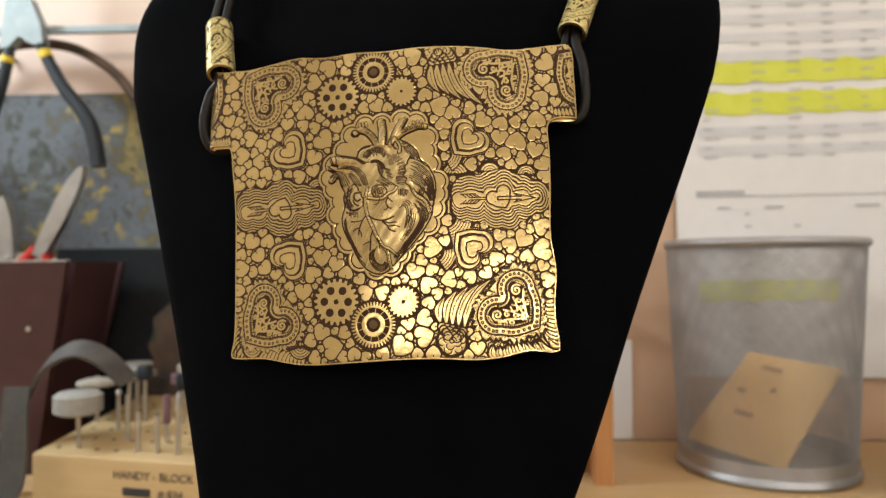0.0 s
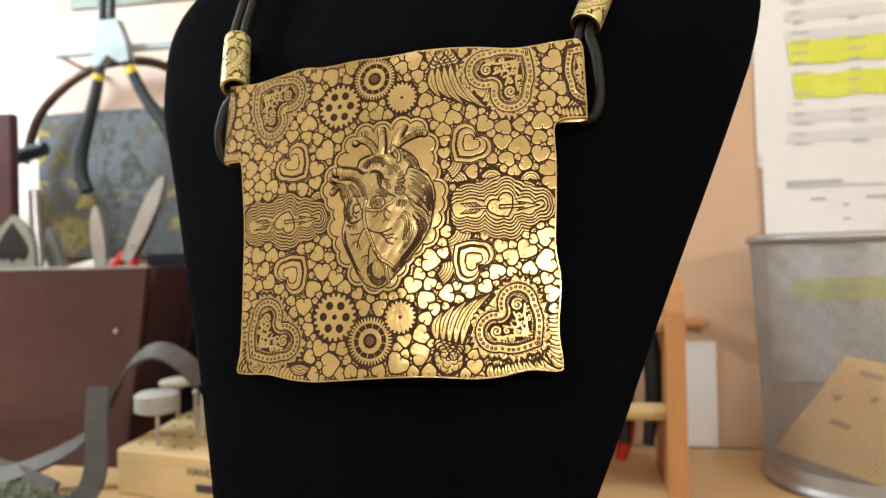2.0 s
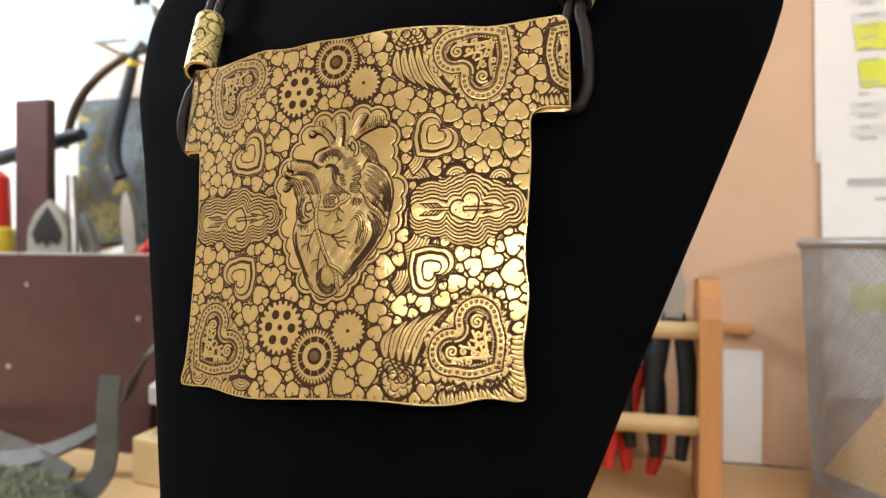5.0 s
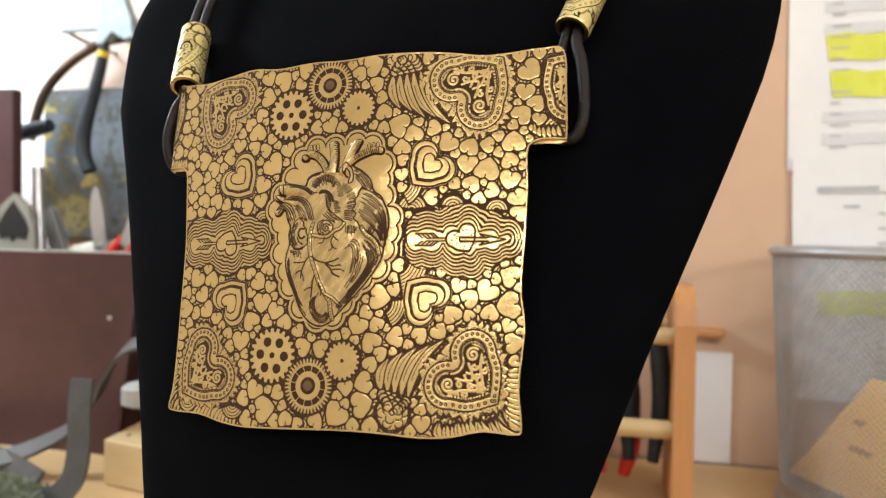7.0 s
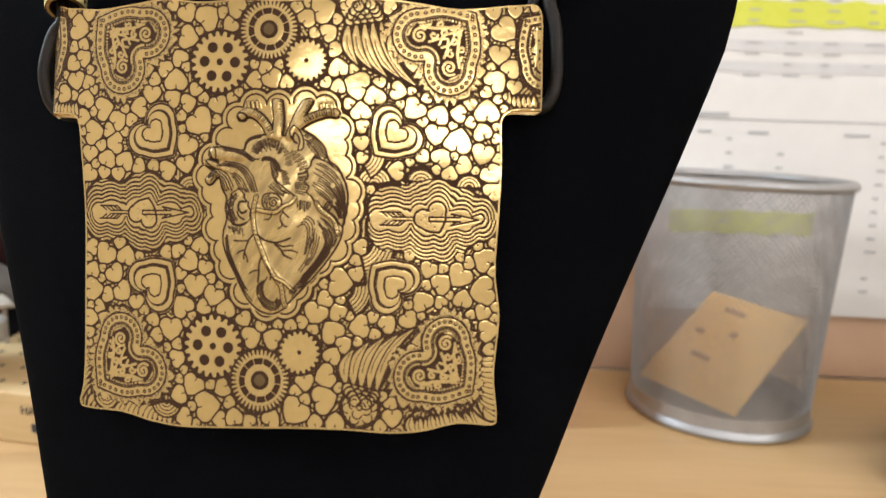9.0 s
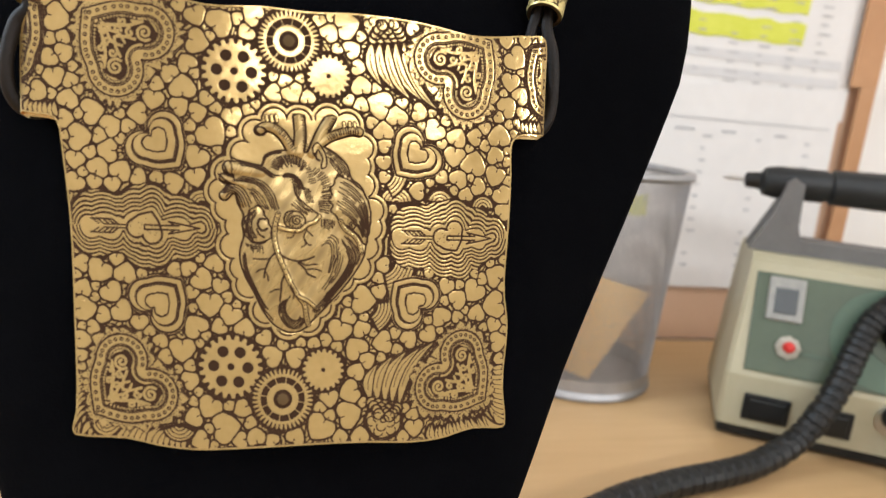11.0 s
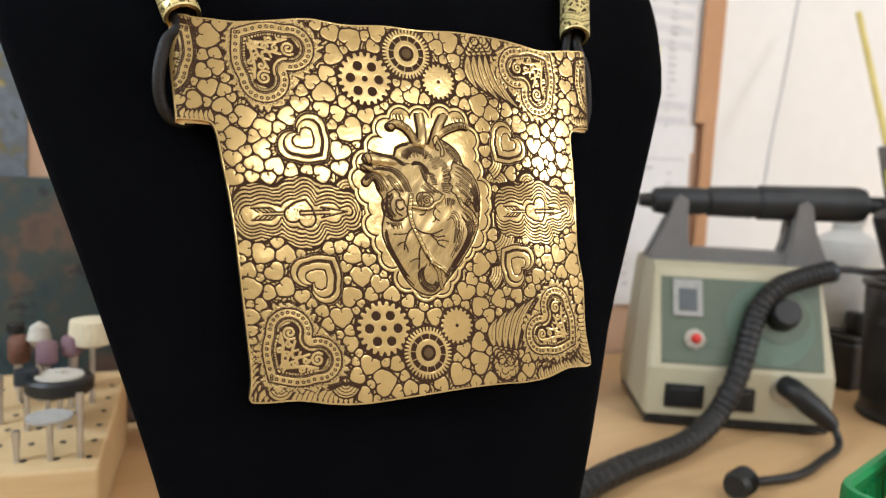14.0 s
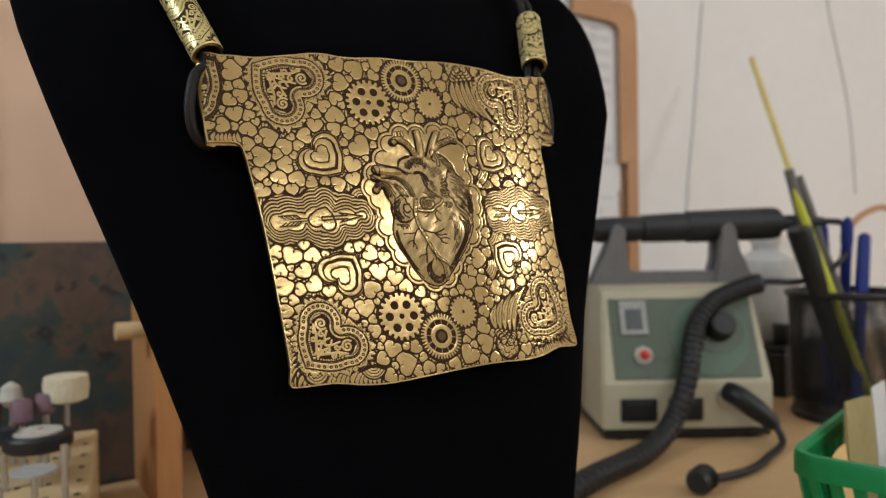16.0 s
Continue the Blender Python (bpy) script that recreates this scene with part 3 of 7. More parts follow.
    # rocker switches, socket
    for u0, u1 in ((0.0112, 0.0338), (0.0412, 0.0630)):
        b = bmesh.new()
        box(b, u0, u1, -0.0016, 0.002, 0.0128, 0.0270, 0.0008)
        sw = part("rocker_switch", b, M_BLACK, unit, "black rocker switch")
        b = bmesh.new()
        box(b, u0 + 0.0025, u1 - 0.0025, -0.0030, -0.0012, 0.0150, 0.0248, 0.0008, m=None)
        part("rocker", b, M_BLACK, sw)
    b = bmesh.new()
    plug = [Vector((0.0795, 0.001, 0.0300)), Vector((0.0830, -0.006, 0.0285)), Vector((0.0895, -0.010, 0.0230)), Vector((0.0985, -0.013, 0.0155)), Vector((0.1020, -0.015, 0.0115))]
    tube(b, smooth_path(plug, 5), lambda f: 0.0066 - 0.0030 * max(0.0, f - 0.55) / 0.45, 16)
    part("plug", b, M_BLACK, unit, "black rubber plug", smooth=True)
    b = bmesh.new()
    lathe(b, [(0.0085, 0.0), (0.0085, 0.0016), (0.0068, 0.0020)], 24, pose(0.0800, 0.0002, 0.0272, 90, 0, 0), cap=True)
    part("socket", b, M_STEEL, unit, smooth=True)
    lead = [(0.1020, -0.0150, 0.0118), (0.1035, -0.0185, 0.0060), (0.0990, -0.0260, 0.0032), (0.0850, -0.0420, 0.0030), (0.0720, -0.0570, 0.0030), (0.0590, -0.0680, 0.0030), (0.0420, -0.0765, 0.0032), (0.0350, -0.0815, 0.0050), (0.0310, -0.0850, 0.0068)]
    b = bmesh.new()
    tube(b, smooth_path(lead, 8), 0.0022, 10)
    part("lead", b, M_BLACK, unit, "thin black lead on the bench", smooth=True)
    b = bmesh.new()
    tube(b, [Vector(p) for p in ((0.0320, -0.0842, 0.0068), (0.0308, -0.0854, 0.0068), (0.0300, -0.0863, 0.0068), (0.0290, -0.0874, 0.0068), (0.0282, -0.0883, 0.0068), (0.0270, -0.0897, 0.0068), (0.0262, -0.0906, 0.0068), (0.0250, -0.0920, 0.0068), (0.0225, -0.0948, 0.0068))], lambda f: 0.0052 + (0.0014 if round(f * 8) % 2 else 0), 18)
    part("connector", b, M_BLACK, unit, "black round connector", smooth=True)
    # cradle with two forks
    b = bmesh.new()
    prism(b, [(0.0075, 0.0966), (0.1065, 0.0966), (0.1025, 0.1045), (0.0115, 0.1045)], 0.036, 0.056)
    cradle = part("cradle", b, M_GREY, unit, "grey plastic handpiece cradle")
    for uc, s in ((0.0205, 1), (0.0955, -1)):
        b = bmesh.new()
        prism(b, [(uc - 0.017 * s, 0.0968), (uc + 0.010 * s, 0.0968), (uc + 0.0055 * s, 0.112), (uc + 0.0045 * s, 0.1345), (uc - 0.0005 * s, 0.1375), (uc - 0.0040 * s, 0.1345), (uc - 0.0075 * s, 0.118)], 0.034, 0.042)
        part("fork", b, M_GREY, cradle)
        b = bmesh.new()
        prism(b, [(uc - 0.017 * s, 0.0968), (uc + 0.010 * s, 0.0968), (uc + 0.0055 * s, 0.112), (uc + 0.0045 * s, 0.1255), (uc - 0.0040 * s, 0.1255), (uc - 0.0075 * s, 0.118)], 0.050, 0.058)
        part("fork", b, M_GREY, cradle)
    return unit, at


unit, U_AT = drill_control()


def handpiece():
    """The motor handpiece that lies in the cradle."""
    hp = thing("drill_handpiece", "black rotary drill handpiece lying across the cradle", "drill handpiece", U_AT)
    ax = pose(-0.004, 0.0465, 0.1330, 0, 88.6, 0)
    b = bmesh.new()
    lathe(b, [(0.0022, 0.0), (0.0040, 0.0008), (0.0048, 0.008)], 24, ax, cap=True)
    part("nose", b, M_BLACK, hp, "dull black nose", smooth=True)
    b = bmesh.new()
    lathe(b, [(0.0004, -0.0115), (0.0007, -0.0095), (0.0011, -0.0080), (0.0011, 0.0)], 10, ax, cap=True)
    part("drill_tip", b, M_STEEL, hp, "thin steel drill tip", smooth=True)
    b = bmesh.new()
    lathe(b, [(0.0045, 0.008), (0.0077, 0.010), (0.0088, 0.016), (0.0088, 0.040), (0.0081, 0.0412), (0.0081, 0.0428), (0.0095, 0.044), (0.0101, 0.070), (0.0097, 0.072), (0.0097, 0.0735), (0.0110, 0.075), (0.0112, 0.134), (0.0101, 0.138), (0.0054, 0.140), (0.0054, 0.150), (0.0040, 0.158), (0.0032, 0.170)], 32, ax, cap=True)
    part("body", b, M_GRIPBLACK, hp, "ribbed black grip", smooth=True)
    cord = [(0.165, 0.0465, 0.1372), (0.180, 0.046, 0.135), (0.183, 0.044, 0.118), (0.165, 0.038, 0.103), (0.142, 0.032, 0.0965), (0.120, 0.026, 0.0975), (0.104, 0.017, 0.0975)]
    b = bmesh.new()
    tube(b, smooth_path(cord, 8), 0.0022, 10)
    part("cord", b, M_BLACK, hp, "thin black cord", smooth=True)
    return hp


handpiece()


def coiled_hose():
    """The spiral-wrapped black hose from the box over its panel and along the bench."""
    hose = thing("spiral_hose", "black spiral-wrapped cable hanging over the panel onto the bench", "cable")
    pts = [(0.1060, 0.0160, 0.0970), (0.0970, 0.0130, 0.0950), (0.0850, 0.0118, 0.0910), (0.0735, 0.0095, 0.0855), (0.0630, 0.0055, 0.0745), (0.0572, 0.0008, 0.0610), (0.0525, -0.0055, 0.0455), (0.0450, -0.0125, 0.0285), (0.0345, -0.0200, 0.0138)]
    path = [U_AT @ Vector(p) for p in pts] + [Vector(p) for p in ((0.2165, 0.2985, 0.0068), (0.1900, 0.2912, 0.0066), (0.1650, 0.2865, 0.0066), (0.1360, 0.2785, 0.0066), (0.1110, 0.2680, 0.0066), (0.0850, 0.2600, 0.0066))]
    cp = smooth_path(path, 26)
    # ribs spaced evenly
    b = bmesh.new()
    seglen = sum((q - p).length for p, q in zip(cp, cp[1:]))
    ribs = int(seglen / 0.0052)
    tube(b, cp, lambda f: 0.0057 + 0.0007 * (1 if (f * ribs) % 1.0 < 0.72 else 0), 14)
    part("wrapped_sleeve", b, M_BLACK, hose, smooth=False)
    for seg in (cp[:12], cp[-10:]):
        b = bmesh.new()
        tube(b, seg, 0.0066, 16)
        part("end_collar", b, M_BLUEGREY, hose, "smooth rubber end collar", smooth=True)
    return hose


coiled_hose()


# ---- pens in a black mesh cup, a dark case and a clear jar beside the box ----
mesh_cup(pose(0.4040, 0.281, 0), 0.0335, 0.0370, 0.0870, 72, 38, 0.0011, 0.0006, M_BLACK, "black wire-mesh cup full of pens and brushes", "pen_cup")


def stick_tool(name, foot, head, profile, material, label, category, tip=None, tip_mat=None, group=""):
    """A slim turned tool from foot to head; profile: (share of its length, radius)."""
    foot, head = Vector(foot), Vector(head)
    ob = thing(name, label, category, group=group)
    d = head - foot
    m = Matrix.Translation(foot) @ d.to_track_quat("Z", "Y").to_matrix().to_4x4()
    b = bmesh.new()
    lathe(b, [(r, f * d.length) for f, r in profile], 16, m, cap=True)
    part("barrel" if tip else "shaft", b, material, ob, smooth=True)
    if tip:
        b = bmesh.new()
        lathe(b, [(r, f * d.length) for f, r in tip], 16, m, cap=True)
        part("cap", b, tip_mat, ob, smooth=True)
    return ob


PENC = ((0, 0.0036), (0.9, 0.0036), (1.0, 0.0028))
stick_tool("wooden_rod", (0.4100, 0.2680, 0.006), (0.5380, 0.4345, 0.3022), ((0, 0.0028), (1, 0.0026)), M_STICK, "long thin yellow wooden rod in the pen cup", "rod")
stick_tool("marker_pen", (0.4130, 0.2760, 0.006), (0.3503, 0.2850, 0.1328), ((0, 0.0070), (0.60, 0.0085), (0.62, 0.0078), (0.98, 0.0080), (1.0, 0.0070)), M_BLACK, "thick black marker pen in the cup", "pen")
stick_tool("ballpoint_pen", (0.4320, 0.3000, 0.006), (0.3939, 0.2750, 0.1316), PENC, M_BLUEPEN, "blue ballpoint pen standing in the cup", "pen", ((0.93, 0.0042), (1.02, 0.0038), (1.06, 0.0018)), M_BLUEPEN, "pens in the cup")
stick_tool("ballpoint_pen", (0.3880, 0.2680, 0.006), (0.4066, 0.2700, 0.1237), PENC, M_BLUEPEN, "blue ballpoint pen standing in the cup", "pen", ((0.70, 0.0044), (1.02, 0.0040), (1.04, 0.0018)), M_BLUEPEN, "pens in the cup")
stick_tool("ballpoint_pen", (0.4080, 0.2950, 0.006), (0.3896, 0.2900, 0.1308), PENC, M_BLUEPEN, "short blue pen standing in the cup", "pen", ((0.80, 0.0044), (1.02, 0.0040), (1.04, 0.0018)), M_BLUEPEN, "pens in the cup")
stick_tool("paint_brush", (0.4160, 0.2840, 0.006), (0.3572, 0.2950, 0.1725), ((0, 0.0022), (0.55, 0.0034), (0.72, 0.0028)), M_GREY, "flat paint brush with pale bristles in the cup", "brush", ((0.72, 0.0030), (0.86, 0.0036), (1.0, 0.0032)), M_GREY)
stick_tool("paint_brush", (0.4100, 0.2620, 0.006), (0.3772, 0.3000, 0.1691), ((0, 0.0022), (0.55, 0.0034), (0.72, 0.0028)), M_GREY, "grey paint brush standing in the cup", "brush", ((0.72, 0.0030), (0.86, 0.0036), (1.0, 0.0032)), M_GREY)
stick_tool("pencil", (0.4040, 0.2620, 0.006), (0.3454, 0.2850, 0.1581), ((0, 0.0027), (0.93, 0.0027), (1, 0.0007)), M_YHIGH, "yellow pencil standing in the cup", "pencil")
case = thing("black_case", "low black case on the bench behind the drill box", "case")
bm = bmesh.new()
box(bm, 0.420, 0.535, 0.336, 0.400, 0.0, 0.0360, 0.003)
part("body", bm, M_BLACK, case)
bm = bmesh.new()
box(bm, 0.419, 0.536, 0.335, 0.401, 0.0365, 0.0405, 0.002)
part("lid", bm, M_BLACK, case)
bottle = thing("plastic_bottle", "white translucent plastic bottle standing on the black case", "bottle")
bm = bmesh.new()
lathe(bm, [(0.0001, 0.0410), (0.0235, 0.0410), (0.0250, 0.0430), (0.0252, 0.0950), (0.0225, 0.1080), (0.0110, 0.1150), (0.0105, 0.1200)], 36, Matrix.Translation((0.452, 0.370, 0)), cap=True)
part("body", bm, M_MILKY, bottle, smooth=True)
bm = bmesh.new()
lathe(bm, [(0.0120, 0.1202), (0.0120, 0.1290), (0.0110, 0.1300)], 30, Matrix.Translation((0.452, 0.370, 0)), cap=True)
part("cap", bm, M_MILKY, bottle, smooth=True)
jar = thing("clear_jar", "small clear plastic jar with a dark lid standing on the case", "jar")
bm = bmesh.new()
lathe(bm, [(0.0001, 0.0410), (0.0170, 0.0410), (0.0185, 0.0430), (0.0185, 0.0700), (0.0175, 0.0720), (0.0168, 0.0700), (0.0168, 0.0440), (0.0001, 0.0430)], 36, Matrix.Translation((0.503, 0.366, 0)))
part("body", bm, M_CLEAR, jar, smooth=True)
bm = bmesh.new()
lathe(bm, [(0.0192, 0.0690), (0.0192, 0.0770), (0.0180, 0.0785)], 36, Matrix.Translation((0.503, 0.366, 0)), cap=True)
part("lid", bm, M_GREY, jar, smooth=True)
tin = thing("black_tin", "small black tin standing on the case", "tin")
bm = bmesh.new()
lathe(bm, [(0.0062, 0.0410), (0.0066, 0.0418), (0.0066, 0.0560), (0.0060, 0.0570)], 24, Matrix.Translation((0.4330, 0.3450, 0)), cap=True)
part("can", bm, M_BLACK, tin, smooth=True)


# ---- green basket ----
def basket():
    at = pose(0.1225, 0.1625, 0, 0, 0, 14) @ pose(0, -0.092, 0)
    bk = thing("plastic_basket", "small green slatted plastic basket holding paper packets", "basket", at)
    L, D, top, foot = 0.112, 0.092, 0.0555, 0.0
    ins = 0.009
    # rim: a rounded frame
    bm = bmesh.new()
    def frame_loop(o, z):
        pts = []
        r = 0.010
        for cx, cy, a0 in ((L - r, D - 0 - r, 0), (r, D - r, 90), (r, r - D * 0, 180), (L - r, r, 270)):
            for k in range(5):
                a = math.radians(a0 + 22.5 * k)
                pts.append((cx + (r + o) * math.cos(a), cy + (r + o) * math.sin(a), z))
        return pts
    rings(bm, [frame_loop(0.0, top), frame_loop(0.0005, top - 0.0015), frame_loop(0.0005, top - 0.008), frame_loop(-0.0015, top - 0.008), frame_loop(-0.003, top - 0.0015), frame_loop(-0.002, top)], cap=False, around=True)
    part("rim", bm, M_GREENBASKET, bk, smooth=True)
    bm = bmesh.new()
    rings(bm, [frame_loop(-ins, 0.0), frame_loop(-ins + 0.001, 0.008), frame_loop(-ins - 0.001, 0.008), frame_loop(-ins - 0.002, 0.002)], cap=True)
    part("floor_tray", bm, M_GREENBASKET, bk)
    loop_top, loop_bot = frame_loop(-0.0012, top - 0.006), frame_loop(-ins + 0.0008, 0.006)
    def perimeter(loop, s):
        n = len(loop)
        seg = [(Vector(loop[(i + 1) % n]) - Vector(loop[i])).length for i in range(n)]
        s *= sum(seg)
        for i in range(n):
            if s <= seg[i]:
                return Vector(loop[i]).lerp(Vector(loop[(i + 1) % n]), s / seg[i])
            s -= seg[i]
        return Vector(loop[0])
    for k in range(56):
        a, b = perimeter(loop_top, k / 56), perimeter(loop_bot, k / 56)
        bm = bmesh.new()
        ctr = Vector((L / 2, D / 2, 0))
        t = (perimeter(loop_top, ((k + 0.3) % 56) / 56) - a).normalized() * 0.0014
        o = (Vector((a.x, a.y, 0)) - ctr).normalized() * 0.0008
        rings(bm, [[a - t - o, a + t - o, a + t + o, a - t + o], [b - t - o, b + t - o, b + t + o, b - t + o]])
        part("slat", bm, M_GREENBASKET, bk)
    bm = bmesh.new()
    rings(bm, [[(x, y, z) for x, y, z in frame_loop(-0.0048, 0.030)], frame_loop(-0.0053, 0.027), frame_loop(-0.0070, 0.027), frame_loop(-0.0070, 0.030)], cap=False, around=True)
    part("middle_band", bm, M_GREENBASKET, bk)
    return at


B_AT = basket()


def packet(name, m, w, h, d, material, label):
    ob = thing(name, label, "packet", B_AT @ m)
    bm = bmesh.new()
    n = 8
    loops = []
    for j in range(n + 1):
        f = j / n
        fat = d * (0.25 + 0.75 * math.sin(math.pi * min(1.0, 0.25 + f * 0.75)))
        loops.append([(-w / 2, -fat * 0.2, h * f), (-w / 4, -fat / 2, h * f + 0.001 * math.sin(7 * f)), (w / 4, -fat / 2, h * f), (w / 2, -fat * 0.2, h * f), (w / 2, fat * 0.2, h * f), (0, fat / 2, h * f), (-w / 2, fat * 0.2, h * f)])
    rings(bm, loops)
    part("wrapper", bm, material, ob, smooth=True)
    return ob


packet("paper_packet", pose(0.050, 0.0790, 0.004, -3, 7, 0), 0.046, 0.061, 0.006, M_PAPERBAG, "cream paper packet standing in the green basket")
packet("kraft_packet", pose(0.021, 0.0780, 0.004, -3, -3, 0), 0.016, 0.050, 0.006, M_CARD, "brown kraft packet standing in the green basket")
packet("white_packet", pose(0.087, 0.0785, 0.004, -3, 2, 0), 0.026, 0.061, 0.006, M_PAPER, "white paper packet standing in the green basket")
packet("paper_packet", pose(0.080, 0.034, 0.004, 6, -4, -15), 0.042, 0.058, 0.010, M_PAPERBAG, "cream paper packet standing in the green basket")


# ---- wooden tool rack behind the bust ----
rack = thing("wooden_tool_rack", "small wooden rack with dowels holding black-handled pliers", "tool rack")
for x0, x1 in ((-0.0315, -0.0200), (0.0733, 0.0828)):
    bm = bmesh.new()
    prism(bm, [(0.388, 0.0), (0.446, 0.0), (0.446, 0.094), (0.438, 0.108), (0.424, 0.1125), (0.402, 0.1120), (0.391, 0.104), (0.388, 0.094)], x0, x1, axis="x")
    part("side_post", bm, M_BEECH, rack)
for y, z, xa, xb, r in ((0.400, 0.0872, -0.0468, 0.0735, 0.0043), (0.3985, 0.0412, -0.0205, 0.0735, 0.0046), (0.438, 0.0872, -0.0205, 0.0735, 0.0043)):
    bm = bmesh.new()
    tube(bm, [Vector((xa + (xb - xa) * i / 6, y, z)) for i in range(7)], r, 18)
    part("dowel", bm, M_PINE, rack, smooth=True)


def hung_pliers(x, y, top, grip, tone, label, lean=0.0):
    ob = thing("pliers", label, "pliers", pose(x, y, top, 0, lean, 0), group="pliers on the rack")
    bm = bmesh.new()
    prism(bm, [(-0.004, -0.004), (0.004, -0.004), (0.0055, 0.010), (0.002, 0.026), (-0.002, 0.026), (-0.0055, 0.010)], -0.004, 0.004)
    part("plier_head", bm, M_STEEL, ob)
    for s in (-1, 1):
        bm = bmesh.new()
        tube(bm, smooth_path([(s * 0.002, 0, -0.002), (s * 0.006, 0, -0.020), (s * 0.0085, 0, -0.045), (s * 0.006, 0, -grip)], 8), lambda f: 0.0026 + 0.0024 * math.sin(math.pi * min(1, 0.1 + f * 0.85)), 12)
        part("grip", bm, tone, ob, smooth=True)
    return ob


hung_pliers(0.0625, 0.4150, 0.0960, 0.076, M_BLUEGREY, "steel pliers with black grips hung on the wooden rack", 2)
hung_pliers(0.0440, 0.4190, 0.0935, 0.070, M_BLACK, "steel pliers with black grips hung on the wooden rack", -3)
hung_pliers(0.0240, 0.4150, 0.0950, 0.082, M_RED, "steel pliers with red grips hung on the wooden rack")
hung_pliers(0.0500, 0.4270, 0.0700, 0.062, M_RED, "steel pliers with red grips hung on the wooden rack", 4)
hung_pliers(-0.0020, 0.4170, 0.0950, 0.075, M_BLACK, "steel pliers with black grips hung on the wooden rack")


# ---- handy block with rotary bits ----
BLOCK_D, BLOCK_LOW, BLOCK_HIGH = 0.088, 0.0245, 0.0380


def block_top(v):
    """Height of the block's sloping top, v metres behind its front."""
    return BLOCK_LOW + (BLOCK_HIGH - BLOCK_LOW) * v / BLOCK_D


def bit_block():
    at = pose(-0.2170, 0.3570, 0, 0, 0, -10.4)
    blk = thing("bit_block", "pale pine block with a sloping drilled top, lettered in front", "bit holder", at)
    bm = bmesh.new()
    box(bm, 0.0, 0.1505, 0.0, BLOCK_D, 0.0, BLOCK_HIGH)
    for v in bm.verts:
        if v.co.z > 0.01:
            v.co.z = block_top(v.co.y)
    bmesh.ops.bevel(bm, geom=bm.edges[:], offset=0.0012, segments=2, affect="EDGES", profile=0.5)
    body = part("block", bm, M_PINE, blk)
    holes = [(0.0090 + 0.0114 * i, 0.0085 + 0.0125 * j) for i in range(13) for j in range(6)]
    bm = bmesh.new()
    tilt = pose(0, 0, 0, math.degrees(math.atan2(BLOCK_HIGH - BLOCK_LOW, BLOCK_D)), 0, 0)
    # flat black discs put the holes' inner shade into colour; nothing is bored
    for hx, hy in holes:
        lathe(bm, [(0.0013, 0.0), (0.0001, 0.00002)], 10, Matrix.Translation((hx, hy, block_top(hy) + 0.00004)) @ tilt)
    ho = part("hole_shade_disc", bm, M_BLACK, body)
    tagged(ho, kind="stuff")
    # lettering
    def letters(text, size, u, z, name):
        cu = bpy.data.curves.new(name, "FONT")
        cu.body, cu.size, cu.extrude, cu.align_x = text, size, 0.00012, "CENTER"
        tmp = bpy.data.objects.new(name, cu)
        scene.collection.objects.link(tmp)
        me = bpy.data.meshes.new_from_object(tmp.evaluated_get(bpy.context.evaluated_depsgraph_get()))
        bpy.data.objects.remove(tmp)
        me.materials.append(M_INKDARK)
        ob = new(name, me)
        ob.parent = body
        ob.matrix_basis = pose(u, -0.0002, z, 90, 0, 0)
    letters("HANDY - BLOCK", 0.0058, 0.0700, 0.0148, "lettering")
    letters("# 834", 0.0058, 0.0795, 0.0066, "lettering")
    bm = bmesh.new()
    box(bm, 0.0533, 0.0685, -0.0004, 0.0004, 0.0066, 0.0106)
    part("printed_mark", bm, M_INKDARK, body)
    return at, holes


K_AT, HOLES = bit_block()


def rotary_bit(hx, hy, head, size, tall, material, label, up=0.022):
    """A steel shank standing in the block, with a head."""
    ob = thing("rotary_bit", label, "rotary bit", K_AT @ pose(hx, hy, block_top(hy) - 0.0002), group="bits in the block")
    bm = bmesh.new()
    lathe(bm, [(0.00118, 0.0), (0.00118, up)], 12, cap=True)
    part("shank", bm, M_STEEL, ob, smooth=True)
    prof = {"wheel": [(0.002, 0), (size * 0.92, 0), (size, tall * 0.2), (size, tall * 0.8), (size * 0.92, tall)],
            "disc": [(size, 0), (size * 1.02, tall * 0.5), (size, tall)],
            "barrel": [(size * 0.7, 0), (size, tall * 0.15), (size, tall * 0.85), (size * 0.8, tall)],
            "brush": [(size * 0.55, 0), (size * 0.95, tall * 0.12), (size * 1.03, tall * 0.6), (size * 0.97, tall * 0.95), (size * 0.6, tall)],
            "cone": [(size * 0.4, 0), (size, tall * 0.3), (size * 0.75, tall * 0.8), (size * 0.2, tall)],
            "plain": [(0.0014, 0), (0.0014, tall)]}[head]
    bm = bmesh.new()
    lathe(bm, prof, 26, Matrix.Translation((0, 0, up)), cap=True)
    hd = part("head", bm, material, ob, smooth=True)
    if head == "wheel":
        bm = bmesh.new()
        lathe(bm, [(size * 0.72, tall), (size * 0.70, tall + 0.0008), (0.0016, tall + 0.0012), (0.0016, tall + 0.0022)], 20, Matrix.Translation((0, 0, up)), cap=True)
        part("screw_cap", bm, M_FELT, hd, smooth=True)
    return ob


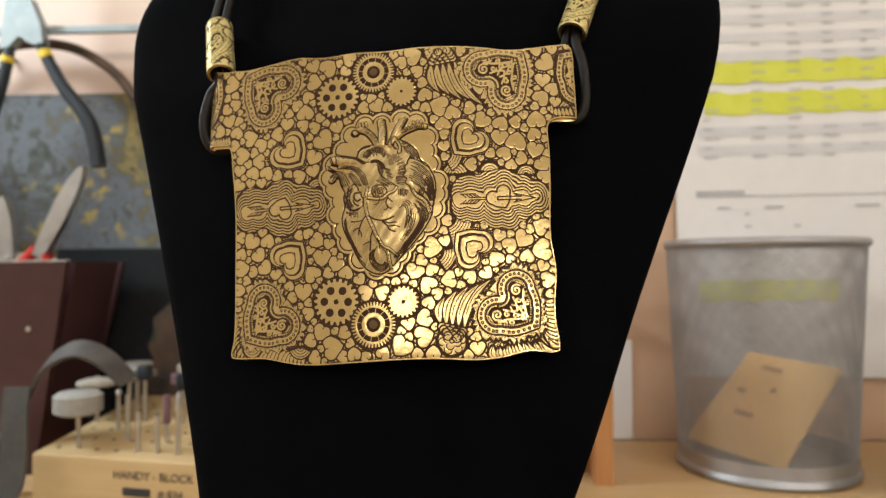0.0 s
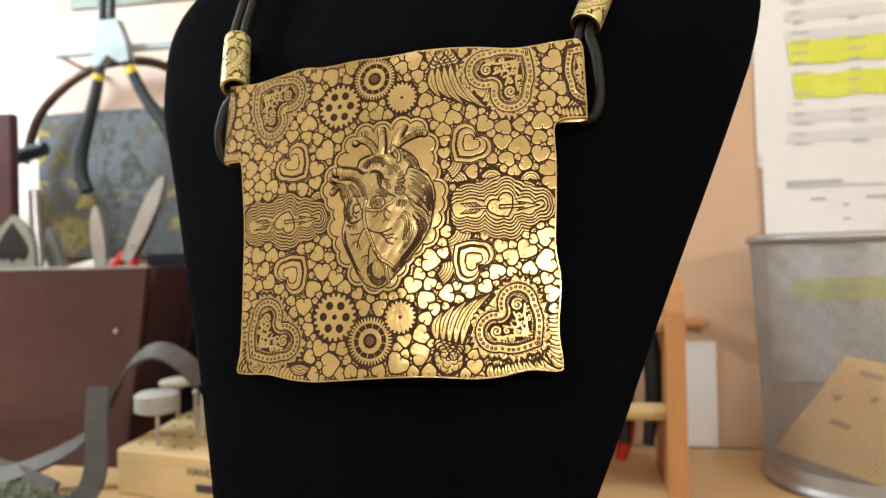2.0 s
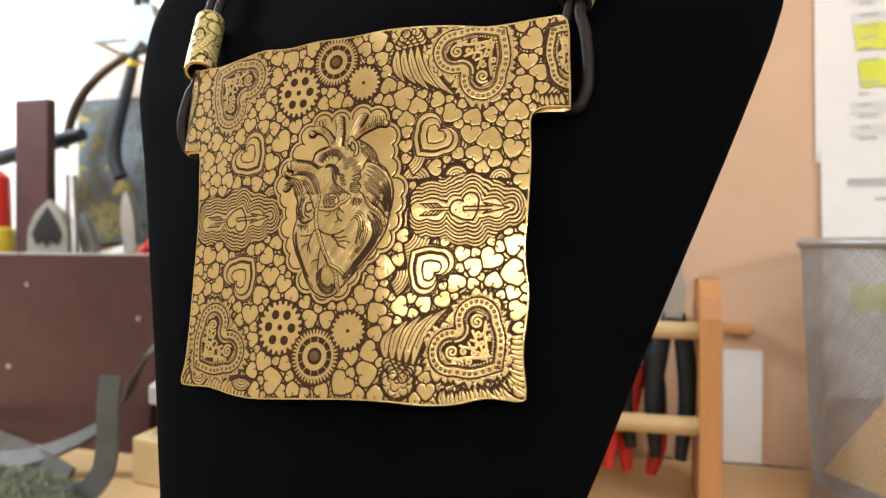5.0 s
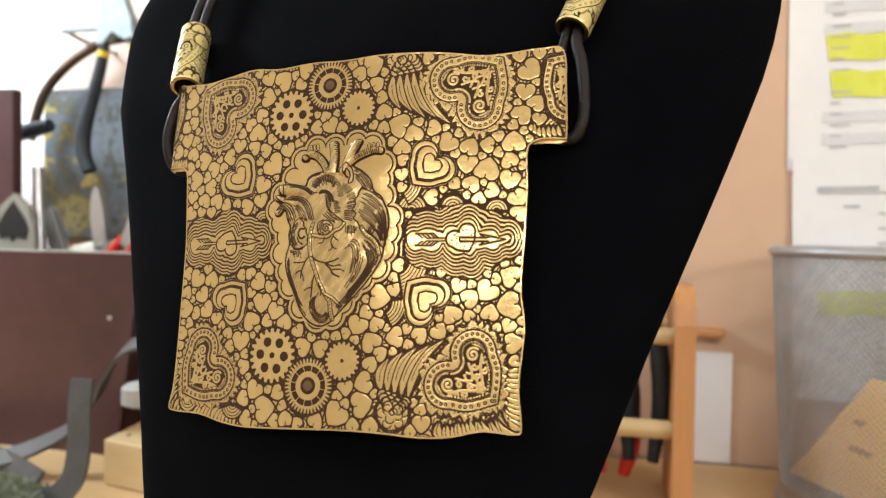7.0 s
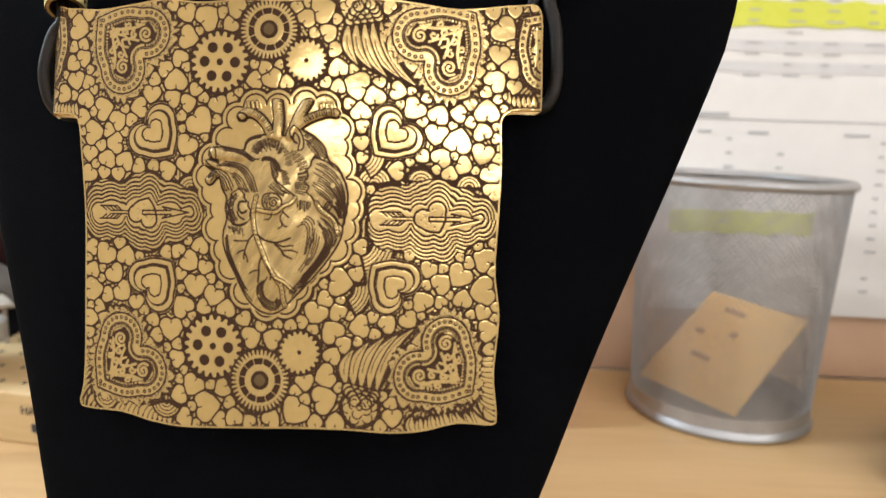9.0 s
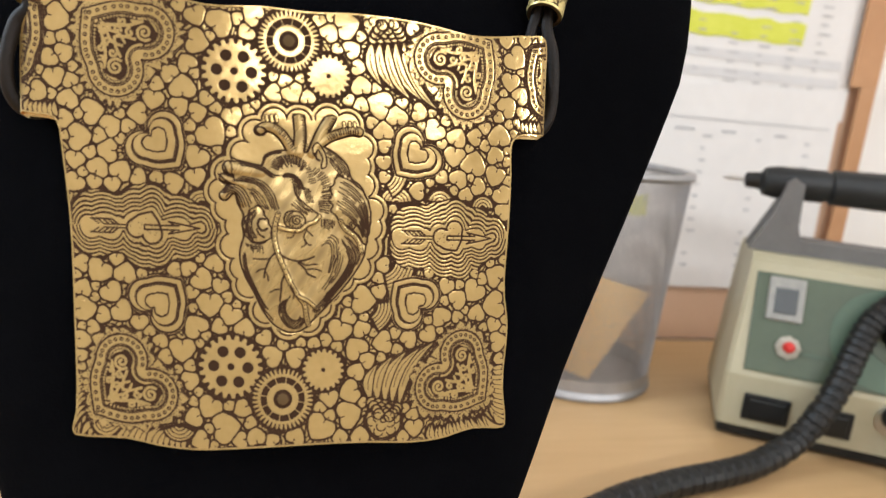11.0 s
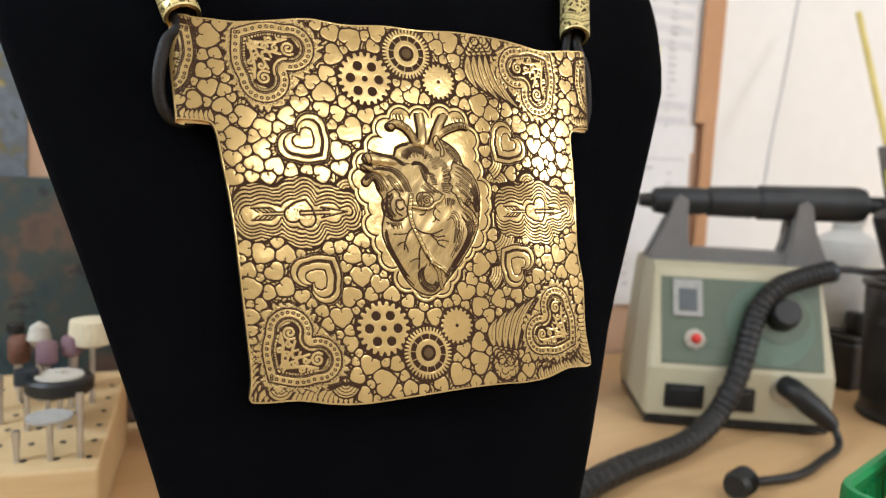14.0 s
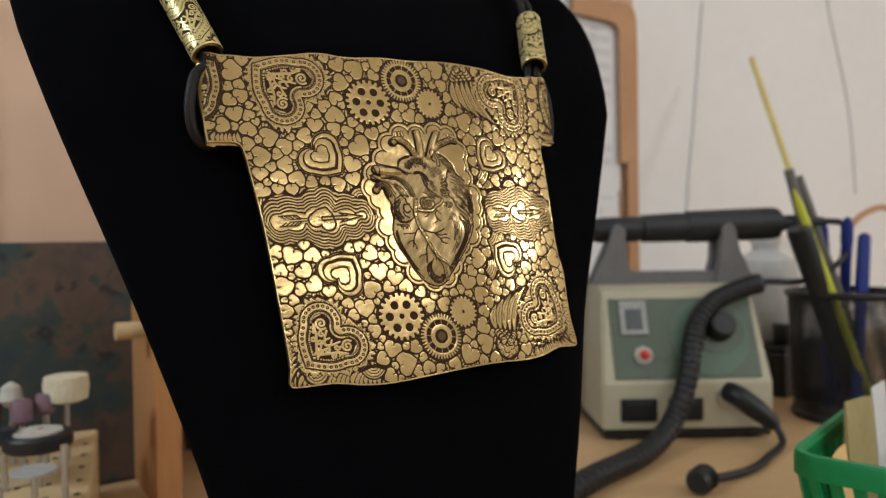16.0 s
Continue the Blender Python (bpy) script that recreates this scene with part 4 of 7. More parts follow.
rotary_bit(0.0200, 0.0092, "barrel", 0.0118, 0.0118, M_STONE, "rotary bit with a wide grey drum head in the block", 0.0172)
rotary_bit(0.0040, 0.0424, "wheel", 0.0105, 0.0030, M_FELT, "rotary bit with a white polishing wheel in the block", 0.0206)
rotary_bit(0.0100, 0.0710, "disc", 0.0100, 0.0030, M_STONE, "rotary bit with a flat grey disc head in the block", 0.0175)
rotary_bit(0.0181, 0.0585, "disc", 0.0085, 0.0028, M_STONE, "rotary bit with a flat grey disc head in the block", 0.0266)
rotary_bit(0.0225, 0.0460, "barrel", 0.0066, 0.0076, M_STONE, "rotary bit with a grey drum head in the block", 0.0225)
rotary_bit(0.0324, 0.0461, "barrel", 0.0042, 0.0080, M_BLUEGREY, "rotary bit with a dark drum head in the block", 0.0238)
rotary_bit(0.0255, 0.0328, "cone", 0.0020, 0.0035, M_STEEL, "rotary bit with a small steel ball tip in the block", 0.0192)
rotary_bit(0.0399, 0.0213, "plain", 0.0020, 0.0100, M_STEEL, "plain steel rotary bit in the block", 0.0140)
rotary_bit(0.0556, 0.0085, "plain", 0.0020, 0.0080, M_STEEL, "plain steel rotary bit in the block", 0.0125)
rotary_bit(0.0663, 0.0085, "plain", 0.0020, 0.0080, M_STEEL, "plain steel rotary bit in the block", 0.0115)
rotary_bit(0.0780, 0.0087, "cone", 0.0018, 0.0120, M_STEEL, "rotary bit with a slim steel tip in the block", 0.0190)
rotary_bit(0.0631, 0.0214, "barrel", 0.0020, 0.0150, M_MAUVE, "rotary bit with a slim mauve tip in the block", 0.0098)
rotary_bit(0.0440, 0.0710, "brush", 0.0066, 0.0050, M_FELT, "rotary bit with a flat white felt head in the block", 0.0205)
rotary_bit(0.0480, 0.0585, "disc", 0.0066, 0.0050, M_MAUVE, "rotary bit with a mauve-grey disc head in the block", 0.0185)
rotary_bit(0.0560, 0.0460, "barrel", 0.0034, 0.0090, M_BLUEGREY, "rotary bit with a dark drum head in the block", 0.0190)
rotary_bit(0.1398, 0.0549, "brush", 0.0092, 0.0126, M_BRISTLE, "rotary bit with a round cream bristle brush in the block", 0.0262)
rotary_bit(0.1311, 0.0324, "wheel", 0.0130, 0.0066, M_BLACK, "rotary bit with a black rubber wheel and pale top", 0.0163)
rotary_bit(0.1323, 0.0080, "disc", 0.0080, 0.0013, M_STONE, "rotary bit with a thin grey cutting disc in the block", 0.0168)
rotary_bit(0.1427, 0.0085, "plain", 0.0020, 0.0080, M_STEEL, "plain steel rotary bit in the block", 0.0180)
rotary_bit(0.1189, 0.0324, "disc", 0.0046, 0.0058, M_BLUEGREY, "rotary bit with a blue-grey disc head in the block", 0.0200)
rotary_bit(0.1207, 0.0085, "plain", 0.0020, 0.0060, M_STEEL, "plain steel rotary bit in the block", 0.0065)
rotary_bit(0.1180, 0.0585, "cone", 0.0050, 0.0110, M_FELT, "rotary bit with a white cone head in the block", 0.0252)
rotary_bit(0.1235, 0.0470, "barrel", 0.0043, 0.0100, M_MAUVE, "rotary bit with a mauve silicone tip in the block", 0.0216)
rotary_bit(0.1320, 0.0510, "barrel", 0.0039, 0.0090, M_MAUVE, "rotary bit with a mauve silicone tip in the block", 0.0235)
rotary_bit(0.1060, 0.0710, "barrel", 0.0036, 0.0050, M_BLACK, "rotary bit with a small black tip in the block", 0.0265)
rotary_bit(0.1302, 0.0700, "barrel", 0.0022, 0.0042, M_BLACK, "rotary bit with a small black tip in the block", 0.0278)
rotary_bit(0.1074, 0.0390, "plain", 0.0020, 0.0060, M_STEEL, "plain steel rotary bit in the block", 0.0150)
rotary_bit(0.1098, 0.0600, "barrel", 0.0045, 0.0120, M_RUST, "rotary bit with a red-brown drum in the block", 0.0173)
rotary_bit(0.0950, 0.0460, "barrel", 0.0036, 0.0080, M_STONE, "rotary bit with a slim grey tip in the block", 0.0210)
rotary_bit(0.0960, 0.0210, "plain", 0.0020, 0.0080, M_STEEL, "plain steel rotary bit in the block", 0.0140)


# ---- brown tool box with tools, on the far side of the block ----
def tool_box():
    tb = thing("brown_tool_box", "dark red-brown open wooden tool box with small nails", "tool box")
    x0, x1, y0, y1, top = -0.445, -0.2090, 0.3900, 0.4480, 0.1215
    t = 0.004
    flare = 0.010
    lean = 0.024
    def panel(name, a, b):
        bm = bmesh.new()
        (ax, ay, bx, by), inward = a, Vector(b)
        lo = [Vector((ax, ay, 0.0)), Vector((bx, by, 0.0))]
        ends = [Vector((-lean if p.x > -0.3 else lean, 0, 0)) for p in lo]
        hi = [p + Vector((0, 0, top)) - inward * (flare if abs(inward.y) > 0.5 else 0.0) for p in lo]
        lo = [p + e for p, e in zip(lo, ends)]
        rings(bm, [[lo[0], lo[1], hi[1], hi[0]], [p + inward * t for p in (lo[0], lo[1], hi[1], hi[0])]])
        return part(name, bm, M_BROWNBOX, tb)
    front = panel("front_panel", (x0, y0 + flare, x1 - flare, y0 + flare), (0, 1, 0))
    # thin pale strip along the front panel's top edge
    bm = bmesh.new()
    box(bm, x0, x1 - flare + 0.0006, y0 - 0.0004, y0 + 0.0036, top + 0.0002, top + 0.0014, 0.0004)
    part("pale_edge", bm, M_STONE, tb, "pale top edge")
    panel("side_panel", (x1 - flare, y0 + flare, x1 - flare, y1), (-1, 0, 0))
    panel("side_panel", (x0, y0 + flare, x0, y1), (1, 0, 0))
    panel("back_panel", (x0, y1, x1 - flare, y1), (0, -1, 0))
    bm = bmesh.new()
    box(bm, x0 + lean + 0.003, x1 - flare - lean - 0.003, y0 + flare + 0.003, y1 - 0.003, 0.002, 0.006)
    part("bottom", bm, M_BROWNBOX, tb)
    for nx, nz in ((-0.3235, 0.103), (-0.2420, 0.084), (-0.343, 0.050), (-0.40, 0.100)):
        bm = bmesh.new()
        lathe(bm, [(0.0016, 0.0), (0.0014, 0.0008), (0.0004, 0.0011)], 12, pose(nx, y0 + flare - flare * nz / top - 0.0002, nz, 90, 0, 0), cap=True)
        part("nail", bm, M_STEEL, front, smooth=True)


tool_box()

# tools standing in the box
bm = bmesh.new()
box(bm, -0.3755, -0.3475, 0.430, 0.438, 0.010, 0.2290, 0.001, m=None)
tagged(part("wooden_stick", bm, M_BROWNBOX), "flat red-brown wooden slat standing in the tool box", "stick")


def cutters(foot, head, label, grip_mat):
    foot, head = Vector(foot), Vector(head)
    ob = thing("cutting_pliers", label, "pliers")
    d = (head - foot).normalized()
    s = d.cross(Vector((0, 1, 0))).normalized()
    L = (head - foot).length
    for k in (-1, 1):
        bm = bmesh.new()
        tube(bm, smooth_path([foot + s * 0.010 * k, foot + d * L * 0.30 + s * 0.011 * k, foot + d * L * 0.55 + s * 0.004 * k], 7), lambda f: 0.0050 - 0.0018 * f, 12)
        part("grip", bm, grip_mat, ob, smooth=True)
    bm = bmesh.new()
    base = foot + d * L * 0.52
    out = [(-0.0035, 0.0), (0.0035, 0.0), (0.0052, 0.16), (0.0060, 0.28), (0.0054, 0.38), (0.0030, 0.46), (0.0008, 0.48), (-0.0018, 0.44), (-0.0040, 0.34), (-0.0048, 0.2)]
    y = Vector((0, 1, 0))
    rings(bm, [[base + s * a + d * (b * L) + y * o for a, b in out] for o in (-0.003, 0.003)])
    part("plier_head", bm, M_STEEL, ob)
    bm = bmesh.new()
    lathe(bm, [(0.0018, 0), (0.0017, 0.0006), (0.0004, 0.0009)], 14, Matrix.Translation(base + d * 0.10 * L + y * -0.003) @ pose(0, 0, 0, 90, 0, 0), cap=True)
    part("rivet", bm, M_STEEL, ob, smooth=True)


cutters((-0.2900, 0.428, 0.066), (-0.2290, 0.428, 0.1800), "steel cutting pliers with red grips standing in the tool box", M_RED)
cutters((-0.2800, 0.4385, 0.060), (-0.2870, 0.4385, 0.1640), "steel pliers with dark grips standing in the tool box", M_BLACK)
cutters((-0.3050, 0.4395, 0.060), (-0.3250, 0.4395, 0.1500), "steel pliers with dark grips standing in the tool box", M_RUST)
snip = thing("snip_handle", "olive-grey looped snip handles with a black inside", "snips")
bm = bmesh.new()
prism(bm, [(-0.3598, 0.112), (-0.3248, 0.112), (-0.3258, 0.138), (-0.3308, 0.150), (-0.3413, 0.1585), (-0.3523, 0.150), (-0.3583, 0.138)], 0.4245, 0.4285)
part("handle_loop", bm, M_OLIVE, snip)
bm = bmesh.new()
prism(bm, [(-0.3508, 0.1285), (-0.3443, 0.1300), (-0.3418, 0.1265), (-0.3393, 0.1300), (-0.3323, 0.1285), (-0.3293, 0.1350), (-0.3333, 0.1430), (-0.3413, 0.1535), (-0.3498, 0.1430), (-0.3543, 0.1350)], 0.4236, 0.4250)
part("loop_lining", bm, M_BLACK, snip, "black inside of the loop")
stick_tool("red_handled_tool", (-0.3930, 0.4300, 0.030), (-0.3960, 0.4300, 0.180), ((0, 0.010), (0.55, 0.0125), (0.97, 0.0115), (1.0, 0.007)), M_RED, "red and yellow handled tool standing in the box", "hand tool", ((0.50, 0.0135), (0.72, 0.0138), (0.735, 0.012)), M_YBAND)
stick_tool("steel_rule", (-0.3300, 0.4390, 0.020), (-0.3520, 0.4560, 0.178), ((0, 0.0040), (1, 0.0040)), M_STEEL, "slim steel rod standing in the tool box", "rod")
stick_tool("dark_bar", (-0.4300, 0.4560, 0.1900), (-0.3420, 0.4560, 0.2080), ((0, 0.0060), (0.9, 0.0055), (1, 0.0045)), M_BLUEGREY, "dark metal bar propped across the tools", "bar")
stick_tool("white_rag_roll", (-0.3200, 0.4450, 0.1160), (-0.2700, 0.4450, 0.1225), ((0, 0.006), (0.5, 0.009), (1, 0.006)), M_FELT, "rolled white rag lying in the tool box", "rag")

# ---- rail and hanging pliers ----
rail = thing("steel_rail", "thin steel tool rail on the wall holding pliers", "tool rail")
bm = bmesh.new()
box(bm, -0.3335, -0.110, 0.4545, 0.4585, 0.2722, 0.2772, 0.0008)
part("bar", bm, M_DULLSTEEL, rail)
bm = bmesh.new()
tube(bm, [Vector(p) for p in ((-0.3325, 0.457, 0.2745), (-0.322, 0.470, 0.268), (-0.312, 0.486, 0.264))], 0.0015, 10)
part("bracket", bm, M_STEEL, rail, smooth=True)
bm = bmesh.new()
tube(bm, [Vector(p) for p in ((-0.115, 0.457, 0.2745), (-0.115, 0.472, 0.270), (-0.115, 0.486, 0.266))], 0.0015, 10)
part("bracket", bm, M_STEEL, rail, smooth=True)


def rail_pliers(y, pts_l, pts_r, tone, label, band=None, jaw=True):
    ob = thing("hanging_pliers", label, "pliers")
    for pts in (pts_l, pts_r):
        cp = smooth_path([(x, y, z) for x, z in pts], 8)
        bm = bmesh.new()
        tube(bm, cp, lambda f: 0.0030 + 0.0018 * min(1.0, f * 1.6), 14)
        g = part("grip", bm, tone, ob, smooth=True)
        if band:
            bm = bmesh.new()
            k = len(cp) // 5
            tube(bm, cp[k:k + 3], 0.0040, 14)
            part("band", bm, band, g, "yellow band", smooth=True)
    if jaw:
        bm = bmesh.new()
        prism(bm, [(-0.2960, 0.2600), (-0.2905, 0.2610), (-0.2840, 0.2680), (-0.2745, 0.2620), (-0.2680, 0.2635), (-0.2695, 0.2760), (-0.2765, 0.2925), (-0.2930, 0.2920)], y - 0.004, y + 0.004)
        part("plier_head", bm, M_DULLSTEEL, ob)
        for a in (-0.2900, -0.2830):
            bm = bmesh.new()
            tube(bm, smooth_path([(a, y, 0.290), (a + 0.0006, y, 0.310), (a + 0.0010, y, 0.332)], 6), lambda f: 0.0030 - 0.0012 * f, 12)
            part("long_jaw", bm, M_BLUEGREY, ob, smooth=True)
    return ob


rail_pliers(0.4495, [(-0.2925, 0.2650), (-0.2930, 0.2575), (-0.2970, 0.2400), (-0.3045, 0.2170), (-0.3088, 0.1990), (-0.3080, 0.1850), (-0.3035, 0.1750)], [(-0.2710, 0.2660), (-0.2695, 0.2590), (-0.2570, 0.2365), (-0.2425, 0.2175), (-0.2360, 0.2030), (-0.2325, 0.1830)],
            M_BLUEGREY, "long-nose pliers with blue-black grips and yellow bands on the rail", M_YBAND)
bow = thing("wire_bow", "arched dark wire frame hanging behind the pliers", "wire frame")
bm = bmesh.new()
tube(bm, smooth_path([(-0.3700, 0.468, 0.200), (-0.3580, 0.468, 0.2330), (-0.3330, 0.468, 0.2560), (-0.3000, 0.468, 0.2690), (-0.2630, 0.468, 0.2670), (-0.2330, 0.468, 0.2500), (-0.2130, 0.468, 0.225)], 10), 0.0034, 12)
part("bow", bm, M_BRONZE, bow, smooth=True)
# salmon card on the wall above the picture
wall_strip("salmon_card", -0.3610, -0.1120, WALL_Y - 0.0016, WALL_Y - 0.0002, 0.2395, 0.3160, M_SALMON, "salmon-coloured card on the wall above the picture", "card", 0.0)


wall_strip("green_picture", -0.3436, -0.1120, WALL_Y - 0.0030, WALL_Y - 0.0002, 0.3172, 0.4200, M_GREENPIC, "grey-green picture on the wall above the pink card", "picture", 0.0)


# ---- strap and scrub pad on the bench ----
strap = thing("grey_strap", "curled grey leather strap lying on the bench", "strap")
bm = bmesh.new()
ribbon(bm, smooth_path([(-0.2060, 0.3290, 0.0632), (-0.2058, 0.3270, 0.0480), (-0.2052, 0.3260, 0.0320), (-0.2070, 0.3240, 0.0160), (-0.2160, 0.3210, 0.0060), (-0.2330, 0.3190, 0.0026)], 8), (1, 0.15, 0), 0.0112, 0.0022)
part("upright_end", bm, M_STRAP, strap, smooth=True)
bm = bmesh.new()
ribbon(bm, smooth_path([(-0.1750, 0.3735, 0.0580), (-0.1870, 0.3725, 0.0700), (-0.2010, 0.3715, 0.0755), (-0.2140, 0.3700, 0.0700), (-0.2240, 0.3690, 0.0570), (-0.2310, 0.3670, 0.0410), (-0.2420, 0.3630, 0.0270), (-0.2620, 0.3560, 0.0160), (-0.2820, 0.3500, 0.0095), (-0.3020, 0.3460, 0.0070)], 9), (0, 0.8, 0.6), 0.0120, 0.0020)
part("loop", bm, M_WEBBING, strap, "worn warm-grey strap loop", smooth=True)
bm = bmesh.new()
ribbon(bm, smooth_path([(-0.3650, 0.3880, 0.0130), (-0.3450, 0.3790, 0.0120), (-0.3230, 0.3700, 0.0110), (-0.2900, 0.3580, 0.0100), (-0.2620, 0.3470, 0.0085), (-0.2400, 0.3380, 0.0060)], 9), (0, 0.5, 0.86), 0.0110, 0.0020)
part("tail", bm, M_WEBBING, strap, "worn warm-grey strap tail", smooth=True)
pad = thing("scrub_pad", "grey-green fibrous scrub pad lying on the bench", "scrub pad")
rp = random.Random(3)
vs, fs = [], []
for k in range(5200):
    a, r = rp.uniform(0, 2 * math.pi), math.sqrt(rp.random())
    cx, cy = -0.262 + 0.052 * r * math.cos(a), 0.3130 + 0.026 * r * math.sin(a)
    hgt = 0.013 * (1 - r * r) ** 0.5 * rp.uniform(0.15, 1.0)
    d = Vector((rp.gauss(0, 1), rp.gauss(0, 1), rp.gauss(0, 0.45))).normalized()
    ln = rp.uniform(0.002, 0.0055)
    s = d.cross(Vector((rp.gauss(0, 1), rp.gauss(0, 1), rp.gauss(0, 1)))).normalized() * 0.00035
    p0 = Vector((cx, cy, hgt + 0.0025))
    i = len(vs)
    mid = p0 + d * ln * 0.5 + Vector((0, 0, 0.0008))
    for q in (p0 - s, p0 + s, mid + s, mid - s, p0 + d * ln + s * 0.5, p0 + d * ln - s * 0.5):
        vs.append((q.x, q.y, max(q.z, 0.0004)))
    fs += [(i, i + 1, i + 2, i + 3), (i + 3, i + 2, i + 4, i + 5)]
me = bpy.data.meshes.new("fibre_mass")
me.from_pydata(vs, [], fs)
me.materials.append(M_MOSS)
fm = new("fibre_mass", me)
fm.parent = pad
tagged(fm, kind="stuff")
bm = bmesh.new()
lathe(bm, [(0.0001, 0.0), (1.0, 0.0), (0.96, 0.35), (0.7, 0.75), (0.0001, 0.95)], 40, Matrix.Translation((-0.262, 0.3130, 0.0)) @ Matrix.Diagonal((0.050, 0.025, 0.011, 1)))
part("core", bm, M_MOSS, pad, smooth=True)

# ---- engraved brass: a relief drawn on a fine grid, then cut into its motifs ----
def deep_heart(tip, notch, size=1.0, shift=0.0, n=72):
    """A heart with round lobes and a deep notch, drawn smaller about its middle by size."""
    tip, notch = np.array(tip, float), np.array(notch, float)
    up = (notch - tip) / 22.0
    side = np.array([up[1], -up[0]])
    ring = np.radians(np.linspace(151, -48, n // 3))
    f = np.linspace(0, 1, n // 6 + 1)[1:]
    ra, rb = 7.2 + 8.2 * np.cos(ring), 18.1 + 8.2 * np.sin(ring)
    ra, rb = np.concatenate([ra, ra[-1] * (1 - f) + 2.2 * np.sin(np.pi * f) ** 1.2]), np.concatenate([rb, rb[-1] * (1 - f)])
    a, b = np.concatenate([ra, -ra[-2:0:-1]]), np.concatenate([rb, rb[-2:0:-1]])
    return tip + size * a[:, None] * side + (15 + shift + size * (b[:, None] - 15)) * up


def curve(points, n=6, closed=False):
    """A smooth row of points in the plane."""
    p = np.array(points, float)
    if closed:
        p = np.vstack([p[-1], p, p[0], p[1]])
    else:
        p = np.vstack([2 * p[0] - p[1], p, 2 * p[-1] - p[-2]])
    t = np.linspace(0, 1, n, endpoint=False)[:, None]
    out = []
    for a, b, c, d in zip(p, p[1:], p[2:], p[3:]):
        out.append(0.5 * (2 * b + (c - a) * t + (2 * a - 5 * b + 4 * c - d) * t ** 2 + (3 * b - a - 3 * c + d) * t ** 3))
    out = np.vstack(out)
    return out if closed else np.vstack([out, p[-2]])


def leaf_outline(a, b, bend, width, n=9):
    """A pointed leaf from a to b, bent sideways, of that width."""
    a, b = np.array(a, float), np.array(b, float)
    d = b - a
    side = np.array([-d[1], d[0]]) / (np.linalg.norm(d) + 1e-9)
    t = np.linspace(0, 1, n)[:, None]
    mid = a + d * t + side * bend * np.sin(np.pi * t)
    w = width / 2 * np.sin(np.pi * t ** 0.8)
    return np.vstack([mid + side * w, (mid - side * w)[-2:0:-1]])


def spiral(c, r0, r1, a0, turns, n=22):
    t = np.linspace(0, 1, n)
    a, r = a0 + turns * 2 * np.pi * t, r0 + (r1 - r0) * t
    return np.c_[c[0] + r * np.cos(a), c[1] + r * np.sin(a)]


